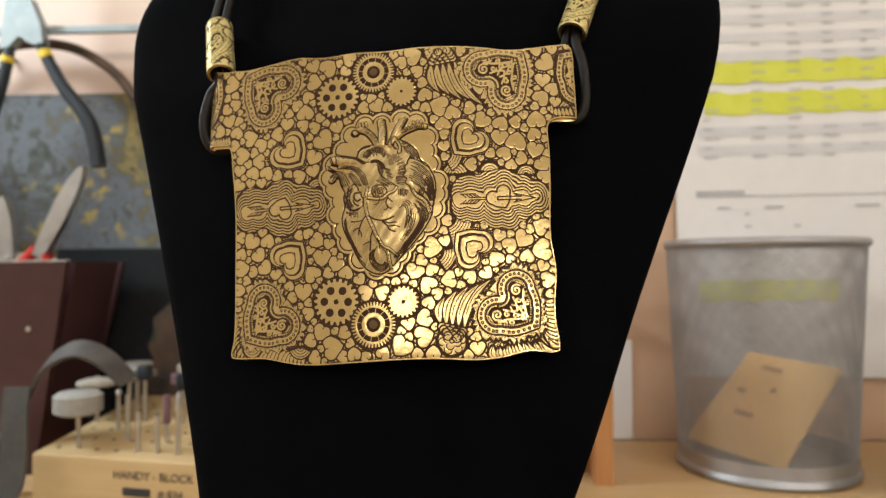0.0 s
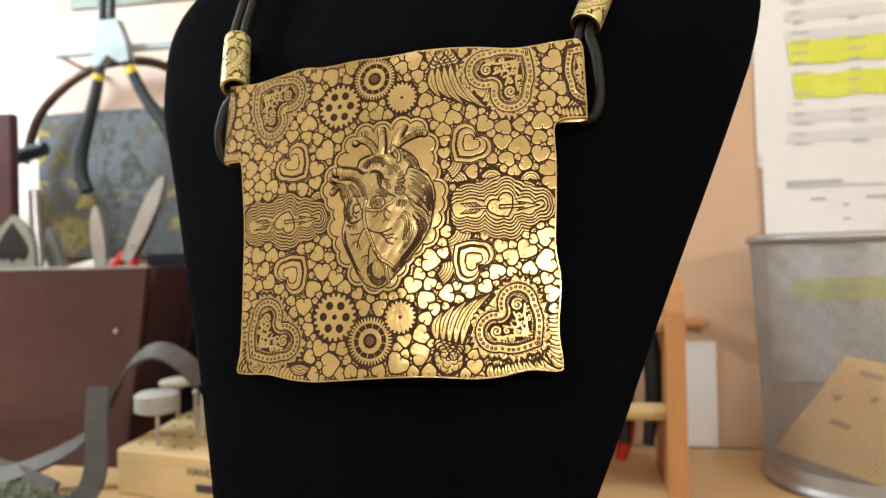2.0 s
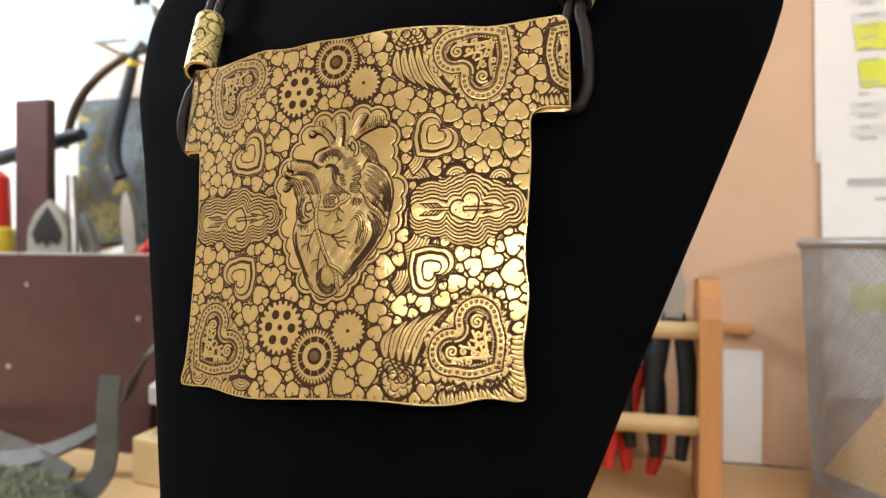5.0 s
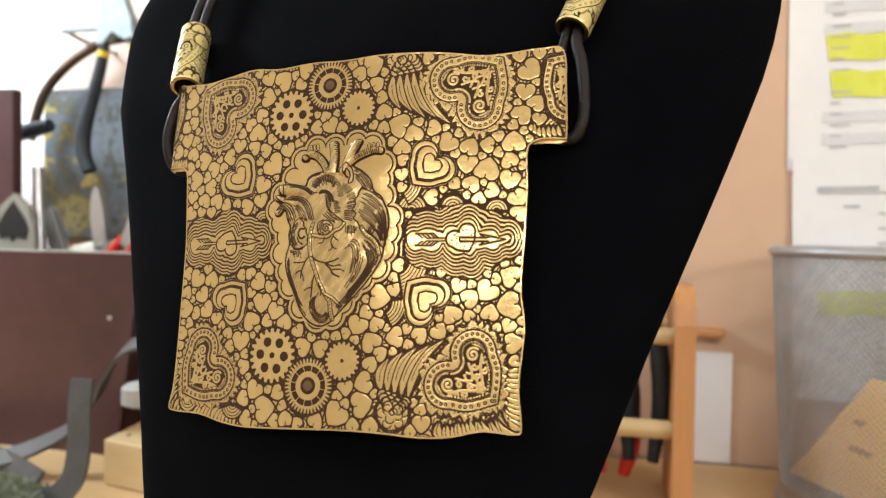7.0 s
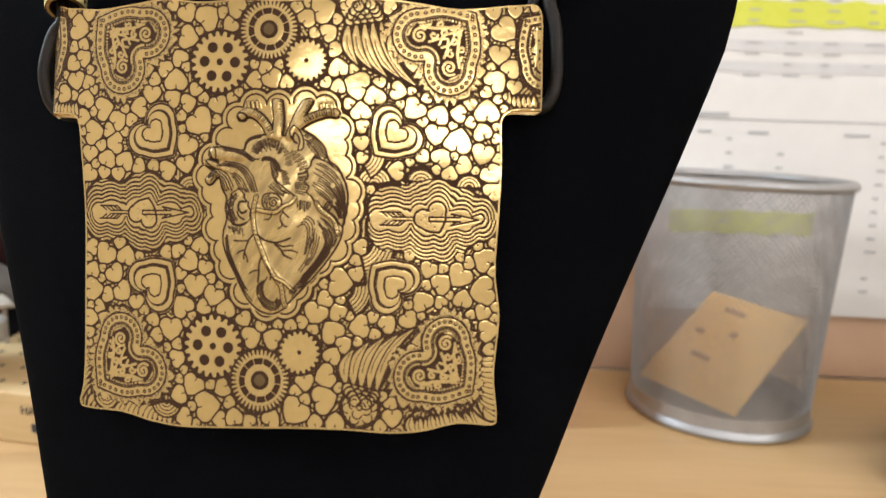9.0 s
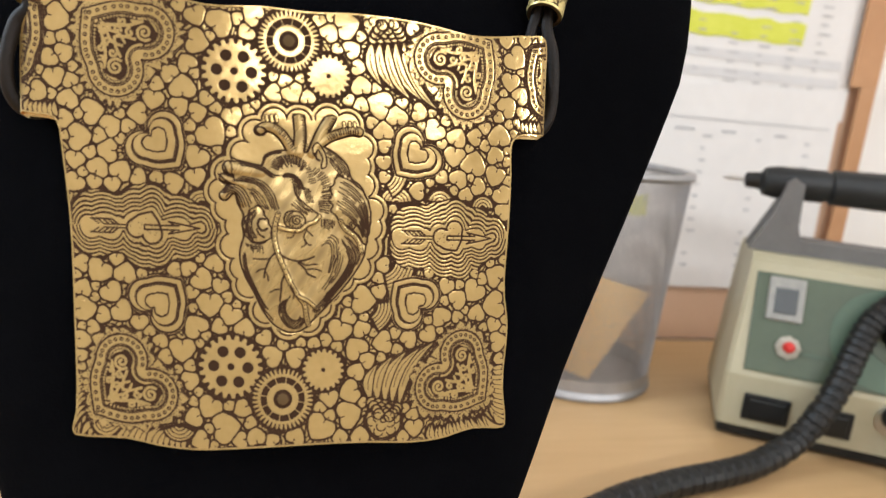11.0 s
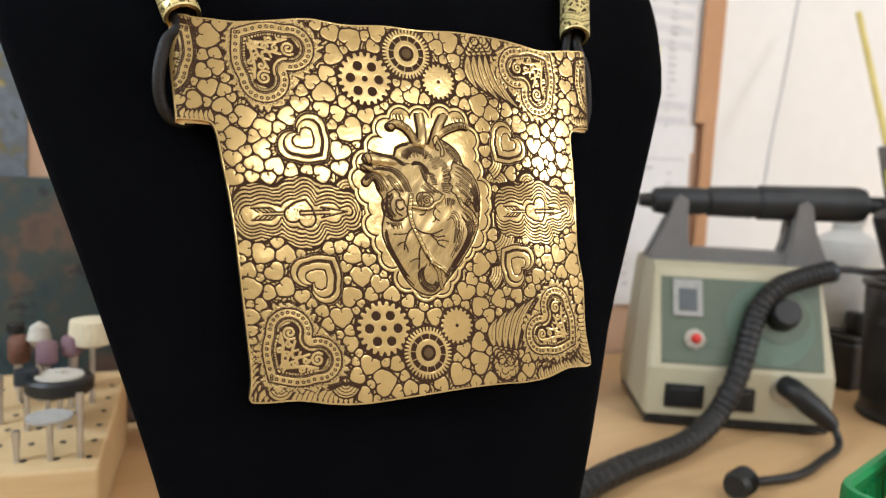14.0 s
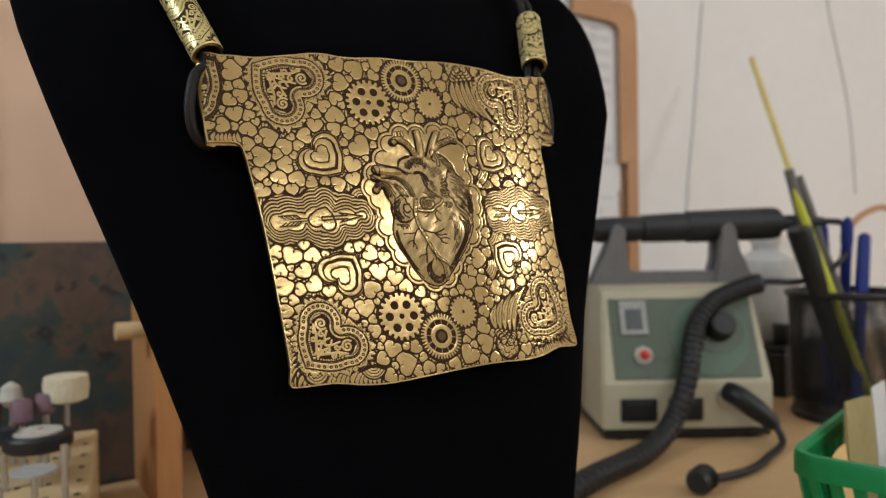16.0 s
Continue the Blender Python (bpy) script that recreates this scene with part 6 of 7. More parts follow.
    def parts(self, place, outline_d, material, parent, drop=0.00003):
        """Cuts the grid into one mesh for each motif. place: metres from (x, z, height)."""
        on = outline_d < self.step * 0.75
        gz, gx = np.gradient(outline_d, self.step)
        over = np.where(outline_d > -self.step * 0.35, outline_d, 0.0)
        px, pz = self.gx - over * gx, self.gz - over * gz
        co = place(px, pz, self.rise * 0.001 - self.ink * drop)
        nz, nx = self.gx.shape
        cell = on[:-1, :-1] & on[1:, :-1] & on[:-1, 1:] & on[1:, 1:]
        base = (np.arange(nz - 1)[:, None] * nx + np.arange(nx - 1)[None, :])
        quads = np.stack([base, base + 1, base + nx + 1, base + nx], -1)[cell]
        own = self.owner[:-1, :-1][cell]
        flat, ink = co.reshape(-1, 3), self.ink.reshape(-1)
        # normals of the whole sheet, so that the seams between motifs do not show
        made = {}
        order = np.argsort(own, kind="stable")
        own, quads = own[order], quads[order]
        starts = np.searchsorted(own, np.arange(len(self.names) + 1))
        root = None
        for k, name in enumerate(self.names):
            q = quads[starts[k]:starts[k + 1]]
            if len(q) < 12:
                continue
            ids, inv = np.unique(q, return_inverse=True)
            me = bpy.data.meshes.new(name)
            me.vertices.add(len(ids))
            me.vertices.foreach_set("co", flat[ids].astype(np.float32).ravel())
            me.loops.add(q.size)
            me.loops.foreach_set("vertex_index", inv.reshape(-1).astype(np.int32))
            me.polygons.add(len(q))
            me.polygons.foreach_set("loop_start", np.arange(0, q.size, 4, dtype=np.int32))
            me.polygons.foreach_set("use_smooth", np.ones(len(q), bool))
            me.update(calc_edges=True)
            at = me.attributes.new("engraved", "FLOAT", "POINT")
            at.data.foreach_set("value", ink[ids].astype(np.float32))
            me.materials.append(material)
            ob = new(name, me)
            if root is None:
                root = ob
                ob.parent = parent
            else:
                ob.parent = root
        return root


def engraved_brass(name, bright_a, bright_b, dark, rough=0.115):
    """Brass polished on its standing parts, with black-brown patina left in the engraving."""
    m = surface(name, bright_a, bright_b, 90, rough, rough * 1.4, metal=0.55, bump=0.05, bump_scale=900)
    nt = m.node_tree
    bsdf = nt.nodes["Principled BSDF"]
    at = nt.nodes.new("ShaderNodeAttribute")
    at.attribute_name = "engraved"
    rng = nt.nodes.new("ShaderNodeMapRange")
    rng.interpolation_type = "SMOOTHSTEP"
    rng.inputs["From Min"].default_value, rng.inputs["From Max"].default_value = 0.25, 0.72
    nt.links.new(at.outputs["Fac"], rng.inputs["Value"])
    # grime that rubs off unevenly
    sp = nt.nodes.new("ShaderNodeTexNoise")
    sp.inputs["Scale"].default_value, sp.inputs["Detail"].default_value = 420, 6
    tc = nt.nodes.new("ShaderNodeTexCoord")
    nt.links.new(tc.outputs["Object"], sp.inputs["Vector"])
    gr = nt.nodes.new("ShaderNodeMapRange")
    gr.inputs["From Min"].default_value, gr.inputs["From Max"].default_value = 0.60, 0.80
    gr.inputs["To Max"].default_value = 0.35
    nt.links.new(sp.outputs["Fac"], gr.inputs["Value"])
    mx = nt.nodes.new("ShaderNodeMath")
    mx.operation = "MAXIMUM"
    nt.links.new(rng.outputs["Result"], mx.inputs[0])
    nt.links.new(gr.outputs["Result"], mx.inputs[1])
    col = bsdf.inputs["Base Color"].links[0].from_socket
    rough = bsdf.inputs["Roughness"].links[0].from_socket
    mix = nt.nodes.new("ShaderNodeMix")
    mix.data_type = "RGBA"
    nt.links.new(mx.outputs[0], mix.inputs[0])
    nt.links.new(col, mix.inputs[6])
    mix.inputs[7].default_value = rgb(dark)
    nt.links.new(mix.outputs[2], bsdf.inputs["Base Color"])
    mr = nt.nodes.new("ShaderNodeMix")
    nt.links.new(mx.outputs[0], mr.inputs[0])
    nt.links.new(rough, mr.inputs[2])
    mr.inputs[3].default_value = 0.75
    nt.links.new(mr.outputs[0], bsdf.inputs["Roughness"])
    ms = nt.nodes.new("ShaderNodeMapRange")
    ms.inputs["To Min"].default_value, ms.inputs["To Max"].default_value = 0.5, 0.06
    nt.links.new(mx.outputs[0], ms.inputs["Value"])
    nt.links.new(ms.outputs["Result"], bsdf.inputs["Specular IOR Level"])
    mm = nt.nodes.new("ShaderNodeMapRange")
    mm.inputs["To Min"].default_value, mm.inputs["To Max"].default_value = 0.52, 0.0
    nt.links.new(mx.outputs[0], mm.inputs["Value"])
    nt.links.new(mm.outputs["Result"], bsdf.inputs["Metallic"])
    return m


M_ENGRAVED = engraved_brass("engraved_brass", (0.52, 0.368, 0.138), (0.62, 0.452, 0.188), (0.046, 0.025, 0.014))
M_SLEEVE = engraved_brass("satin_engraved_brass", (0.66, 0.55, 0.22), (0.76, 0.64, 0.28), (0.050, 0.032, 0.014), 0.30)


def plate_place(x, z, h):
    """From plate millimetres and height in metres to the world; the flaps roll back at their outer ends."""
    xm, zm = x * 0.001, z * 0.001
    wob = 0.00004 * np.sin(x * 0.30 + 0.6) * np.sin(z * 0.27) + 0.00001 * np.sin(x * 0.9 + z * 0.31) + 0.00001 * np.sin(z * 0.83 - x * 0.2)
    roll = 0.00022 * np.clip(-58.2 - x, 0, 9) ** 2 + 0.00022 * np.clip(x - 31.0, 0, 9) ** 2
    foot = 0.00001 * np.clip(101.0 - z, 0, 9) ** 2
    y = plate_y(xm, zm) + wob + roll + foot
    return np.stack([xm, y - h * 0.974, zm + h * 0.22], -1)


def draw_human_heart(R):
    """The raised anatomical heart, its vessels and hatching, inside a scalloped halo."""
    body = curve([(-19.9, 145.8), (-19.5, 147.3), (-18.5, 148.1), (-17.0, 148.6), (-14.6, 148.8), (-11.6, 148.8), (-10.6, 150.1), (-8.7, 149.6), (-6.8, 148.5), (-5.2, 146.9), (-4.4, 144.8), (-2.8, 143.7), (-1.8, 142.1), (-1.1, 140.6), (-0.7, 138.6), (-0.8, 136.6), (-1.3, 133.9), (-1.6, 131.4), (-3.4, 128.1), (-6.3, 124.3), (-10.0, 120.2), (-11.2, 118.8), (-12.7, 118.0), (-14.0, 117.9), (-15.6, 118.4), (-17.2, 119.6), (-18.7, 121.5), (-20.2, 124.3), (-21.7, 126.8), (-22.7, 129.4), (-22.8, 131.6), (-22.3, 133.7), (-22.7, 135.7), (-22.5, 137.3), (-23.3, 138.6), (-23.6, 140.1), (-24.3, 141.8), (-24.4, 143.4), (-24.5, 146.0), (-22.3, 146.0)], 3, True)
    tubes = [([(-13.8, 148.5), (-13.6, 151.6), (-14.0, 154.5)], 1.0), ([(-11.3, 148.6), (-10.1, 151.9), (-8.5, 154.8)], 0.95), ([(-10.8, 149.7), (-8.8, 151.4), (-6.7, 152.4), (-4.8, 153.0), (-3.5, 152.9)], 0.8), ([(-14.8, 148.5), (-16.0, 150.5), (-17.5, 151.9), (-19.2, 152.4), (-20.5, 151.7)], 0.85), ([(-19.9, 144.7), (-22.8, 144.8), (-25.2, 145.0)], 1.1), ([(-22.6, 142.2), (-24.7, 142.8), (-26.2, 143.2)], 0.65), ([(-22.8, 139.4), (-23.4, 141.1), (-24.7, 141.4), (-25.8, 140.2)], 0.8)]
    halo = [(-25.0, 149.7), (-22.6, 153.9), (-18.9, 156.5), (-14.0, 156.8), (-8.3, 157.5), (-4.3, 156.7), (-1.1, 152.6), (-1.1, 149.1), (0.2, 145.3), (2.4, 140.1), (2.3, 136.4), (1.6, 132.2), (-0.0, 127.9), (-3.5, 125.1), (-6.4, 122.7), (-8.3, 119.8), (-10.5, 117.2), (-14.4, 116.5), (-19.0, 118.5), (-22.8, 123.0), (-24.4, 126.3), (-26.7, 130.6), (-26.3, 134.8), (-28.1, 138.5), (-29.2, 141.7), (-28.0, 145.5)]
    R.bold, R.soft = 0.035, 0.10
    mid = np.array([-13.2, 137.0])
    halo = [tuple(mid + (np.array(p) - mid) * (1 - 3.0 / np.linalg.norm(np.array(p) - mid))) for p in halo]
    w = R.win(halo, 3.0)
    inner = R.signed(w, np.array(halo))
    puffs = np.min([np.hypot(R.gx[w] - a, R.gz[w] - b) - 2.15 for a, b in halo], 0)
    d = np.minimum(np.where(inner < 0, inner - 1.0, 9.0), puffs)
    R.claim(w, d, "scalloped_halo", 0.95)
    R.cut(w, np.abs(d) - 0.15)
    R.cut(w, np.abs(d - 0.85) - 0.14)
    wb = R.win(np.vstack([body, halo]), 0.5)
    db = R.signed(wb, body)
    dt = np.min([R.away(wb, curve(t, 5)) - r for t, r in tubes], 0)
    dall = np.minimum(db, dt)
    R.claim(wb, dall, "anatomical_heart", 0.3)
    gx, gz = R.gx[wb], R.gz[wb]
    lump = 0.20 * np.sin(gx * 0.55 + 0.8) * np.sin(gz * 0.48 + 0.3) + 0.10 * np.sin(gx * 1.1 - gz * 0.7) * np.sin(gz * 0.9 + gx * 0.3)
    dome = 1.3 * (1 - np.exp(-np.clip(-db, 0, 30) / 5.5)) + 0.35 * lump * np.clip(-db / 3, 0, 1)
    pipe = 0.25 + 0.55 * np.clip(-dt / 0.9, 0, 1) * (2 - np.clip(-dt / 0.9, 0, 1))
    R.rise[wb] = np.where(dall < 0, np.maximum(dome, np.where(dt < 0, pipe, 0)), R.rise[wb])
    R.cut(wb, np.where(db > -0.4, np.abs(dall) - 0.15, 9.0))

    # patina that stays between the fine strokes
    haze = 0.405 + 0.05 * np.sin(gx * 0.9 + 0.4) * np.sin(gz * 0.8) + 0.04 * np.sin(gx * 2.3 - gz * 1.4)
    R.ink[wb] = np.where(dall < -0.15, np.maximum(R.ink[wb], haze), R.ink[wb])
    def swell(pts, height, soft):
        c = np.array(pts, float)
        q = R.win(c, 0.5)
        e = R.signed(q, curve(c, 4, True))
        R.rise[q] += 0.6 * height * (1 - np.exp(-np.clip(-e, 0, 9) / soft))
        return q, e

    R.bold, R.soft = 0.032, 0.065

    def beaded(pts, width):
        for p in R.stem(pts, width, 0.18)[::2]:
            k = R.win([p], 0.4)
            R.cut(k, np.hypot(R.gx[k] - p[0], R.gz[k] - p[1]) - 0.13, 0.07)

    # vessels above: cross strokes on the shaded side, mouths and stubs
    R.ticks([(-12.8, 154.6), (-12.4, 151.5), (-12.1, 148.6)], [(-14.0, 154.7), (-13.6, 151.6), (-13.4, 148.7)], 14, 0.15, (0.5, 0.85), 0.0)
    R.line(curve([(-14.9, 154.7), (-14.0, 155.0), (-13.0, 154.7)], 5), 0.2)
    R.ticks([(-14.2, 149.0), (-15.3, 150.9), (-16.6, 152.3), (-18.1, 153.1)], [(-15.0, 148.4), (-16.3, 150.2), (-17.4, 151.4), (-18.5, 152.1)], 13, 0.15, (0.55, 0.95), 0.0)
    R.stem([(-19.4, 154.2), (-19.2, 153.4)], 0.4, 0.16, 0.1)
    R.stem([(-18.6, 154.3), (-18.4, 153.4)], 0.4, 0.16, 0.1)
    R.stem([(-17.8, 154.4), (-17.6, 153.5)], 0.4, 0.16, 0.1)
    R.stem([(-6.2, 154.3), (-6.1, 153.6)], 0.4, 0.16, 0.1)
    R.stem([(-5.2, 154.4), (-5.1, 153.7)], 0.4, 0.16, 0.1)
    R.stem([(-4.3, 154.4), (-4.2, 153.6)], 0.4, 0.16, 0.1)
    R.line(curve([(-21.1, 151.9), (-20.3, 152.2), (-19.4, 151.7), (-19.8, 150.9), (-20.7, 151.1)], 5, True), 0.3, True)
    R.ticks([(-7.5, 154.7), (-8.0, 153.5), (-8.8, 152.5)], [(-8.6, 155.0), (-8.8, 153.9), (-9.4, 152.9)], 6, 0.15, (0.5, 0.85), 0.0)
    R.line(curve([(-9.3, 155.1), (-8.2, 155.4), (-7.4, 154.9)], 5), 0.2)
    R.ticks([(-8.8, 150.9), (-7.2, 151.8), (-5.6, 152.3), (-3.5, 152.2)], [(-9.5, 151.7), (-7.6, 152.6), (-5.7, 153.4), (-3.6, 153.4)], 14, 0.15, (0.6, 1.0), 0.0)
    # ring and the shoulder behind it
    R.line(curve([(-11.2, 148.3), (-11.4, 149.6), (-10.7, 150.4), (-10.0, 149.9), (-9.3, 149.0), (-8.9, 147.6), (-9.0, 146.5), (-9.7, 146.1), (-9.8, 146.8), (-9.6, 147.7), (-10.0, 148.7), (-10.6, 149.2), (-10.8, 148.3)], 5, True), 0.22, True)
    R.line(curve([(-11.0, 148.5), (-10.6, 147.7), (-10.1, 147.4)], 5), 0.3)
    R.flow([(-9.1, 149.7), (-7.1, 148.6), (-5.5, 146.8), (-4.6, 144.8)], [(-8.6, 147.7), (-7.8, 146.6), (-7.0, 145.8), (-6.6, 145.2)], 6, 0.15, 0.16, 0.25)
    # arch of the aorta and its trunk
    R.line(curve([(-19.7, 146.0), (-19.3, 147.2), (-18.3, 147.9), (-16.8, 148.3)], 5), 0.42)
    R.ticks([(-18.3, 145.5), (-18.0, 146.8), (-16.7, 147.7), (-15.1, 148.0), (-13.5, 147.7), (-12.2, 146.8)], [(-16.1, 144.8), (-15.8, 145.3), (-15.1, 145.6), (-14.5, 145.6), (-13.8, 145.2), (-13.3, 144.7)], 22, 0.15, (0.5, 0.92), 0.0)
    R.flow([(-17.0, 144.4), (-15.5, 144.9), (-14.0, 144.6), (-12.9, 143.5), (-12.4, 142.2)], [(-16.1, 144.0), (-15.1, 144.1), (-14.3, 143.8), (-13.8, 143.0), (-13.6, 141.9)], 4, 0.18, 0.16, 0.25)
    R.ticks([(-11.0, 146.2), (-9.6, 145.6), (-8.3, 144.3), (-7.8, 142.4), (-7.9, 140.4), (-8.3, 138.3)], [(-11.5, 145.4), (-10.8, 144.6), (-10.0, 143.3), (-9.8, 142.0), (-10.0, 140.5), (-10.6, 138.8)], 22, 0.15, (0.65, 1.0), 0.0)
    R.ticks([(-12.8, 142.8), (-12.4, 141.4), (-12.0, 140.0)], [(-11.3, 142.4), (-10.9, 141.3), (-10.6, 140.2)], 8, 0.15, (0.5, 0.95), 0.0)
    R.ticks([(-12.1, 146.7), (-11.4, 145.7), (-10.9, 144.7), (-10.6, 143.4)], [(-13.2, 146.3), (-12.8, 145.3), (-12.4, 144.2), (-12.1, 142.9)], 9, 0.15, (0.5, 0.85), 0.0)
    R.line(curve([(-14.4, 143.0), (-13.9, 141.3), (-12.4, 139.9), (-10.8, 138.8), (-9.9, 138.2)], 5), 0.24)
    R.flow([(-13.5, 140.9), (-12.3, 139.6), (-10.7, 138.5)], [(-14.9, 139.6), (-13.5, 138.7), (-11.7, 137.9)], 4, 0.15, 0.16, 0.25)
    R.flow([(-15.0, 144.1), (-13.6, 143.2), (-13.0, 141.9), (-13.3, 140.7)], [(-14.6, 142.8), (-14.1, 142.4), (-13.9, 141.7), (-14.0, 141.1)], 3, 0.15, 0.16, 0.25)
    # great veins at the side: long strokes
    R.line(curve([(-26.0, 145.7), (-25.5, 146.1), (-25.0, 145.8), (-24.7, 144.7), (-24.9, 143.8), (-25.4, 144.1), (-25.8, 144.8)], 5, True), 0.2, True)
    R.line(curve([(-24.7, 146.1), (-24.8, 146.8), (-24.0, 146.4), (-22.0, 146.1), (-19.7, 145.6), (-17.8, 144.4), (-16.7, 144.3)], 5), 0.2)
    R.flow([(-24.4, 146.1), (-22.0, 146.0), (-19.7, 145.4), (-17.9, 144.3), (-16.8, 144.2)], [(-24.1, 145.4), (-21.9, 145.3), (-19.8, 144.8), (-18.2, 143.9), (-17.0, 143.8)], 3, 0.15, 0.16, 0.1)
    R.flow([(-24.4, 143.9), (-22.1, 143.7), (-20.1, 143.4), (-18.7, 142.6), (-17.5, 141.2), (-16.9, 139.6), (-16.4, 138.3)], [(-24.4, 142.6), (-22.4, 142.7), (-20.8, 142.4), (-19.6, 141.5), (-18.7, 140.1), (-18.1, 138.9), (-17.5, 138.0)], 4, 0.17, 0.16, 0.25)
    R.flow([(-26.1, 140.6), (-25.4, 141.9), (-24.0, 142.3), (-22.5, 141.6), (-21.6, 140.3), (-21.0, 139.2)], [(-25.6, 139.7), (-24.8, 140.6), (-24.0, 140.4), (-23.4, 139.3), (-23.1, 138.1), (-22.9, 137.2)], 5, 0.17, 0.16, 0.25)
    R.flow([(-22.0, 142.0), (-20.6, 141.6), (-19.3, 140.5), (-18.5, 139.1), (-17.8, 138.3)], [(-22.0, 141.0), (-21.2, 140.5), (-20.7, 139.5), (-20.1, 139.0), (-19.4, 138.6)], 4, 0.15, 0.16, 0.25)
    R.line(curve([(-27.0, 143.8), (-25.6, 142.7), (-24.2, 142.1)], 5), 0.2)
    R.line(curve([(-26.8, 142.7), (-25.8, 142.1), (-24.5, 141.6)], 5), 0.2)
    # auricle beside the veins: scalloped, with a hooked curl
    q, e = swell([(-20.1, 139.1), (-21.0, 138.5), (-21.8, 137.5), (-22.4, 136.0), (-22.2, 134.4), (-21.4, 133.1), (-20.1, 132.7), (-18.8, 132.9), (-18.0, 133.5), (-17.7, 134.5), (-17.9, 135.5), (-18.4, 136.6), (-19.0, 137.6), (-19.5, 138.4)], 0.5, 0.8)
    R.cut(q, np.abs(e + 0.12 * np.sin(R.gz[q] * 4.4)) - 0.13)
    R.flow([(-21.0, 138.4), (-21.8, 137.2), (-22.2, 135.7), (-21.8, 133.9), (-20.9, 132.8)], [(-20.0, 137.7), (-20.8, 136.7), (-21.0, 135.4), (-20.6, 134.4), (-19.8, 133.3)], 5, 0.15, 0.16, 0.25)
    R.line(curve([(-18.8, 136.8), (-19.8, 136.7), (-20.0, 135.6), (-19.3, 134.8), (-18.5, 135.2)], 5), 0.34)
    R.line(curve([(-18.9, 133.7), (-19.8, 134.2), (-20.2, 135.0)], 5), 0.24)
    R.ticks([(-22.0, 132.5), (-20.7, 132.3), (-19.0, 132.3)], [(-21.4, 131.1), (-20.2, 130.8), (-18.8, 130.7)], 10, 0.15, (0.3, 0.9), 0.0)
    # valve with its swirl
    q, e = swell([(-15.7, 136.7), (-15.5, 138.0), (-14.4, 138.5), (-13.1, 138.3), (-12.2, 137.3), (-12.4, 136.1), (-13.5, 135.3), (-15.0, 135.7)], 0.5, 0.8)
    R.cut(q, np.abs(e) - 0.12)
    R.line(spiral((-13.6, 136.9), 0.95, 0.15, 0.5, 1.7), 0.2)
    R.flow([(-15.5, 136.6), (-15.3, 137.8), (-14.4, 138.4)], [(-14.7, 136.2), (-14.5, 137.2), (-14.0, 137.7)], 3, 0.15, 0.16, 0.25)
    R.ticks([(-15.0, 135.7), (-13.5, 135.3), (-12.4, 136.1)], [(-14.7, 136.3), (-13.6, 136.0), (-12.9, 136.5)], 8, 0.15, (0.5, 0.9), 0.0)
    # far auricle: hair lines, ragged on its near side, and a small curl
    q, e = swell([(-7.0, 145.0), (-7.5, 143.7), (-8.1, 142.7), (-7.8, 141.7), (-8.3, 140.7), (-7.6, 139.9), (-7.8, 138.9), (-6.9, 138.1), (-6.2, 137.3), (-4.9, 136.5), (-3.4, 135.7), (-2.1, 134.2), (-1.3, 133.6), (-0.8, 136.1), (-0.7, 138.6), (-1.2, 140.9), (-2.3, 142.7), (-3.9, 144.0), (-5.7, 144.8)], 0.5, 0.8)
    R.cut(q, np.abs(e + 0.08 * np.sin(R.gz[q] * 3.6)) - 0.12)
    R.flow([(-6.3, 144.6), (-4.1, 143.6), (-2.3, 141.9), (-1.3, 139.8), (-1.0, 137.6), (-1.1, 135.1)], [(-7.3, 139.5), (-6.4, 138.8), (-5.2, 138.2), (-3.9, 137.2), (-2.7, 135.9), (-2.0, 134.4)], 13, 0.15, 0.2, 0.25)
    R.line(spiral((-3.9, 136.7), 0.80, 0.2, 1.0, 1.5), 0.24)
    R.line(curve([(-7.1, 144.7), (-6.8, 145.4), (-5.9, 145.0)], 5), 0.26)
    # coronary vessels, the large ones beaded
    beaded([(-16.8, 137.8), (-17.2, 135.7), (-17.1, 133.2), (-16.5, 131.2), (-15.3, 128.6), (-14.1, 126.1), (-12.7, 124.1), (-11.6, 122.7), (-11.2, 120.7), (-10.8, 119.4)], 0.58)
    beaded([(-6.1, 137.3), (-5.2, 136.0), (-3.6, 135.0), (-2.7, 133.9), (-2.1, 132.2)], 0.55)
    R.stem([(-16.5, 135.5), (-14.6, 135.2), (-13.0, 135.3), (-11.7, 136.4), (-10.6, 136.9), (-9.8, 137.9)], 0.45, 0.18)
    R.stem([(-12.7, 124.1), (-11.1, 123.4), (-10.1, 122.6), (-9.3, 122.0)], 0.36, 0.18)
    R.line(curve([(-17.0, 131.2), (-17.8, 130.2), (-18.5, 128.2), (-18.6, 127.0)], 5), 0.28)
    R.line(curve([(-17.8, 130.2), (-19.2, 130.0), (-20.6, 130.0)], 5), 0.2)
    R.line(curve([(-18.4, 128.5), (-19.4, 128.2), (-19.9, 127.8)], 5), 0.2)
    R.line(curve([(-18.5, 128.2), (-18.0, 127.1), (-17.9, 126.5)], 5), 0.2)
    R.line(curve([(-15.3, 127.6), (-15.7, 126.2), (-15.7, 124.7), (-15.8, 123.2)], 5), 0.28)
    R.line(curve([(-15.6, 125.2), (-16.7, 125.0), (-17.5, 124.5)], 5), 0.2)
    R.line(curve([(-14.1, 125.9), (-13.5, 124.6), (-13.6, 123.7)], 5), 0.2)
    R.line(curve([(-16.3, 131.2), (-14.9, 130.4), (-13.0, 130.1), (-11.4, 130.5), (-10.4, 131.0)], 5), 0.28)
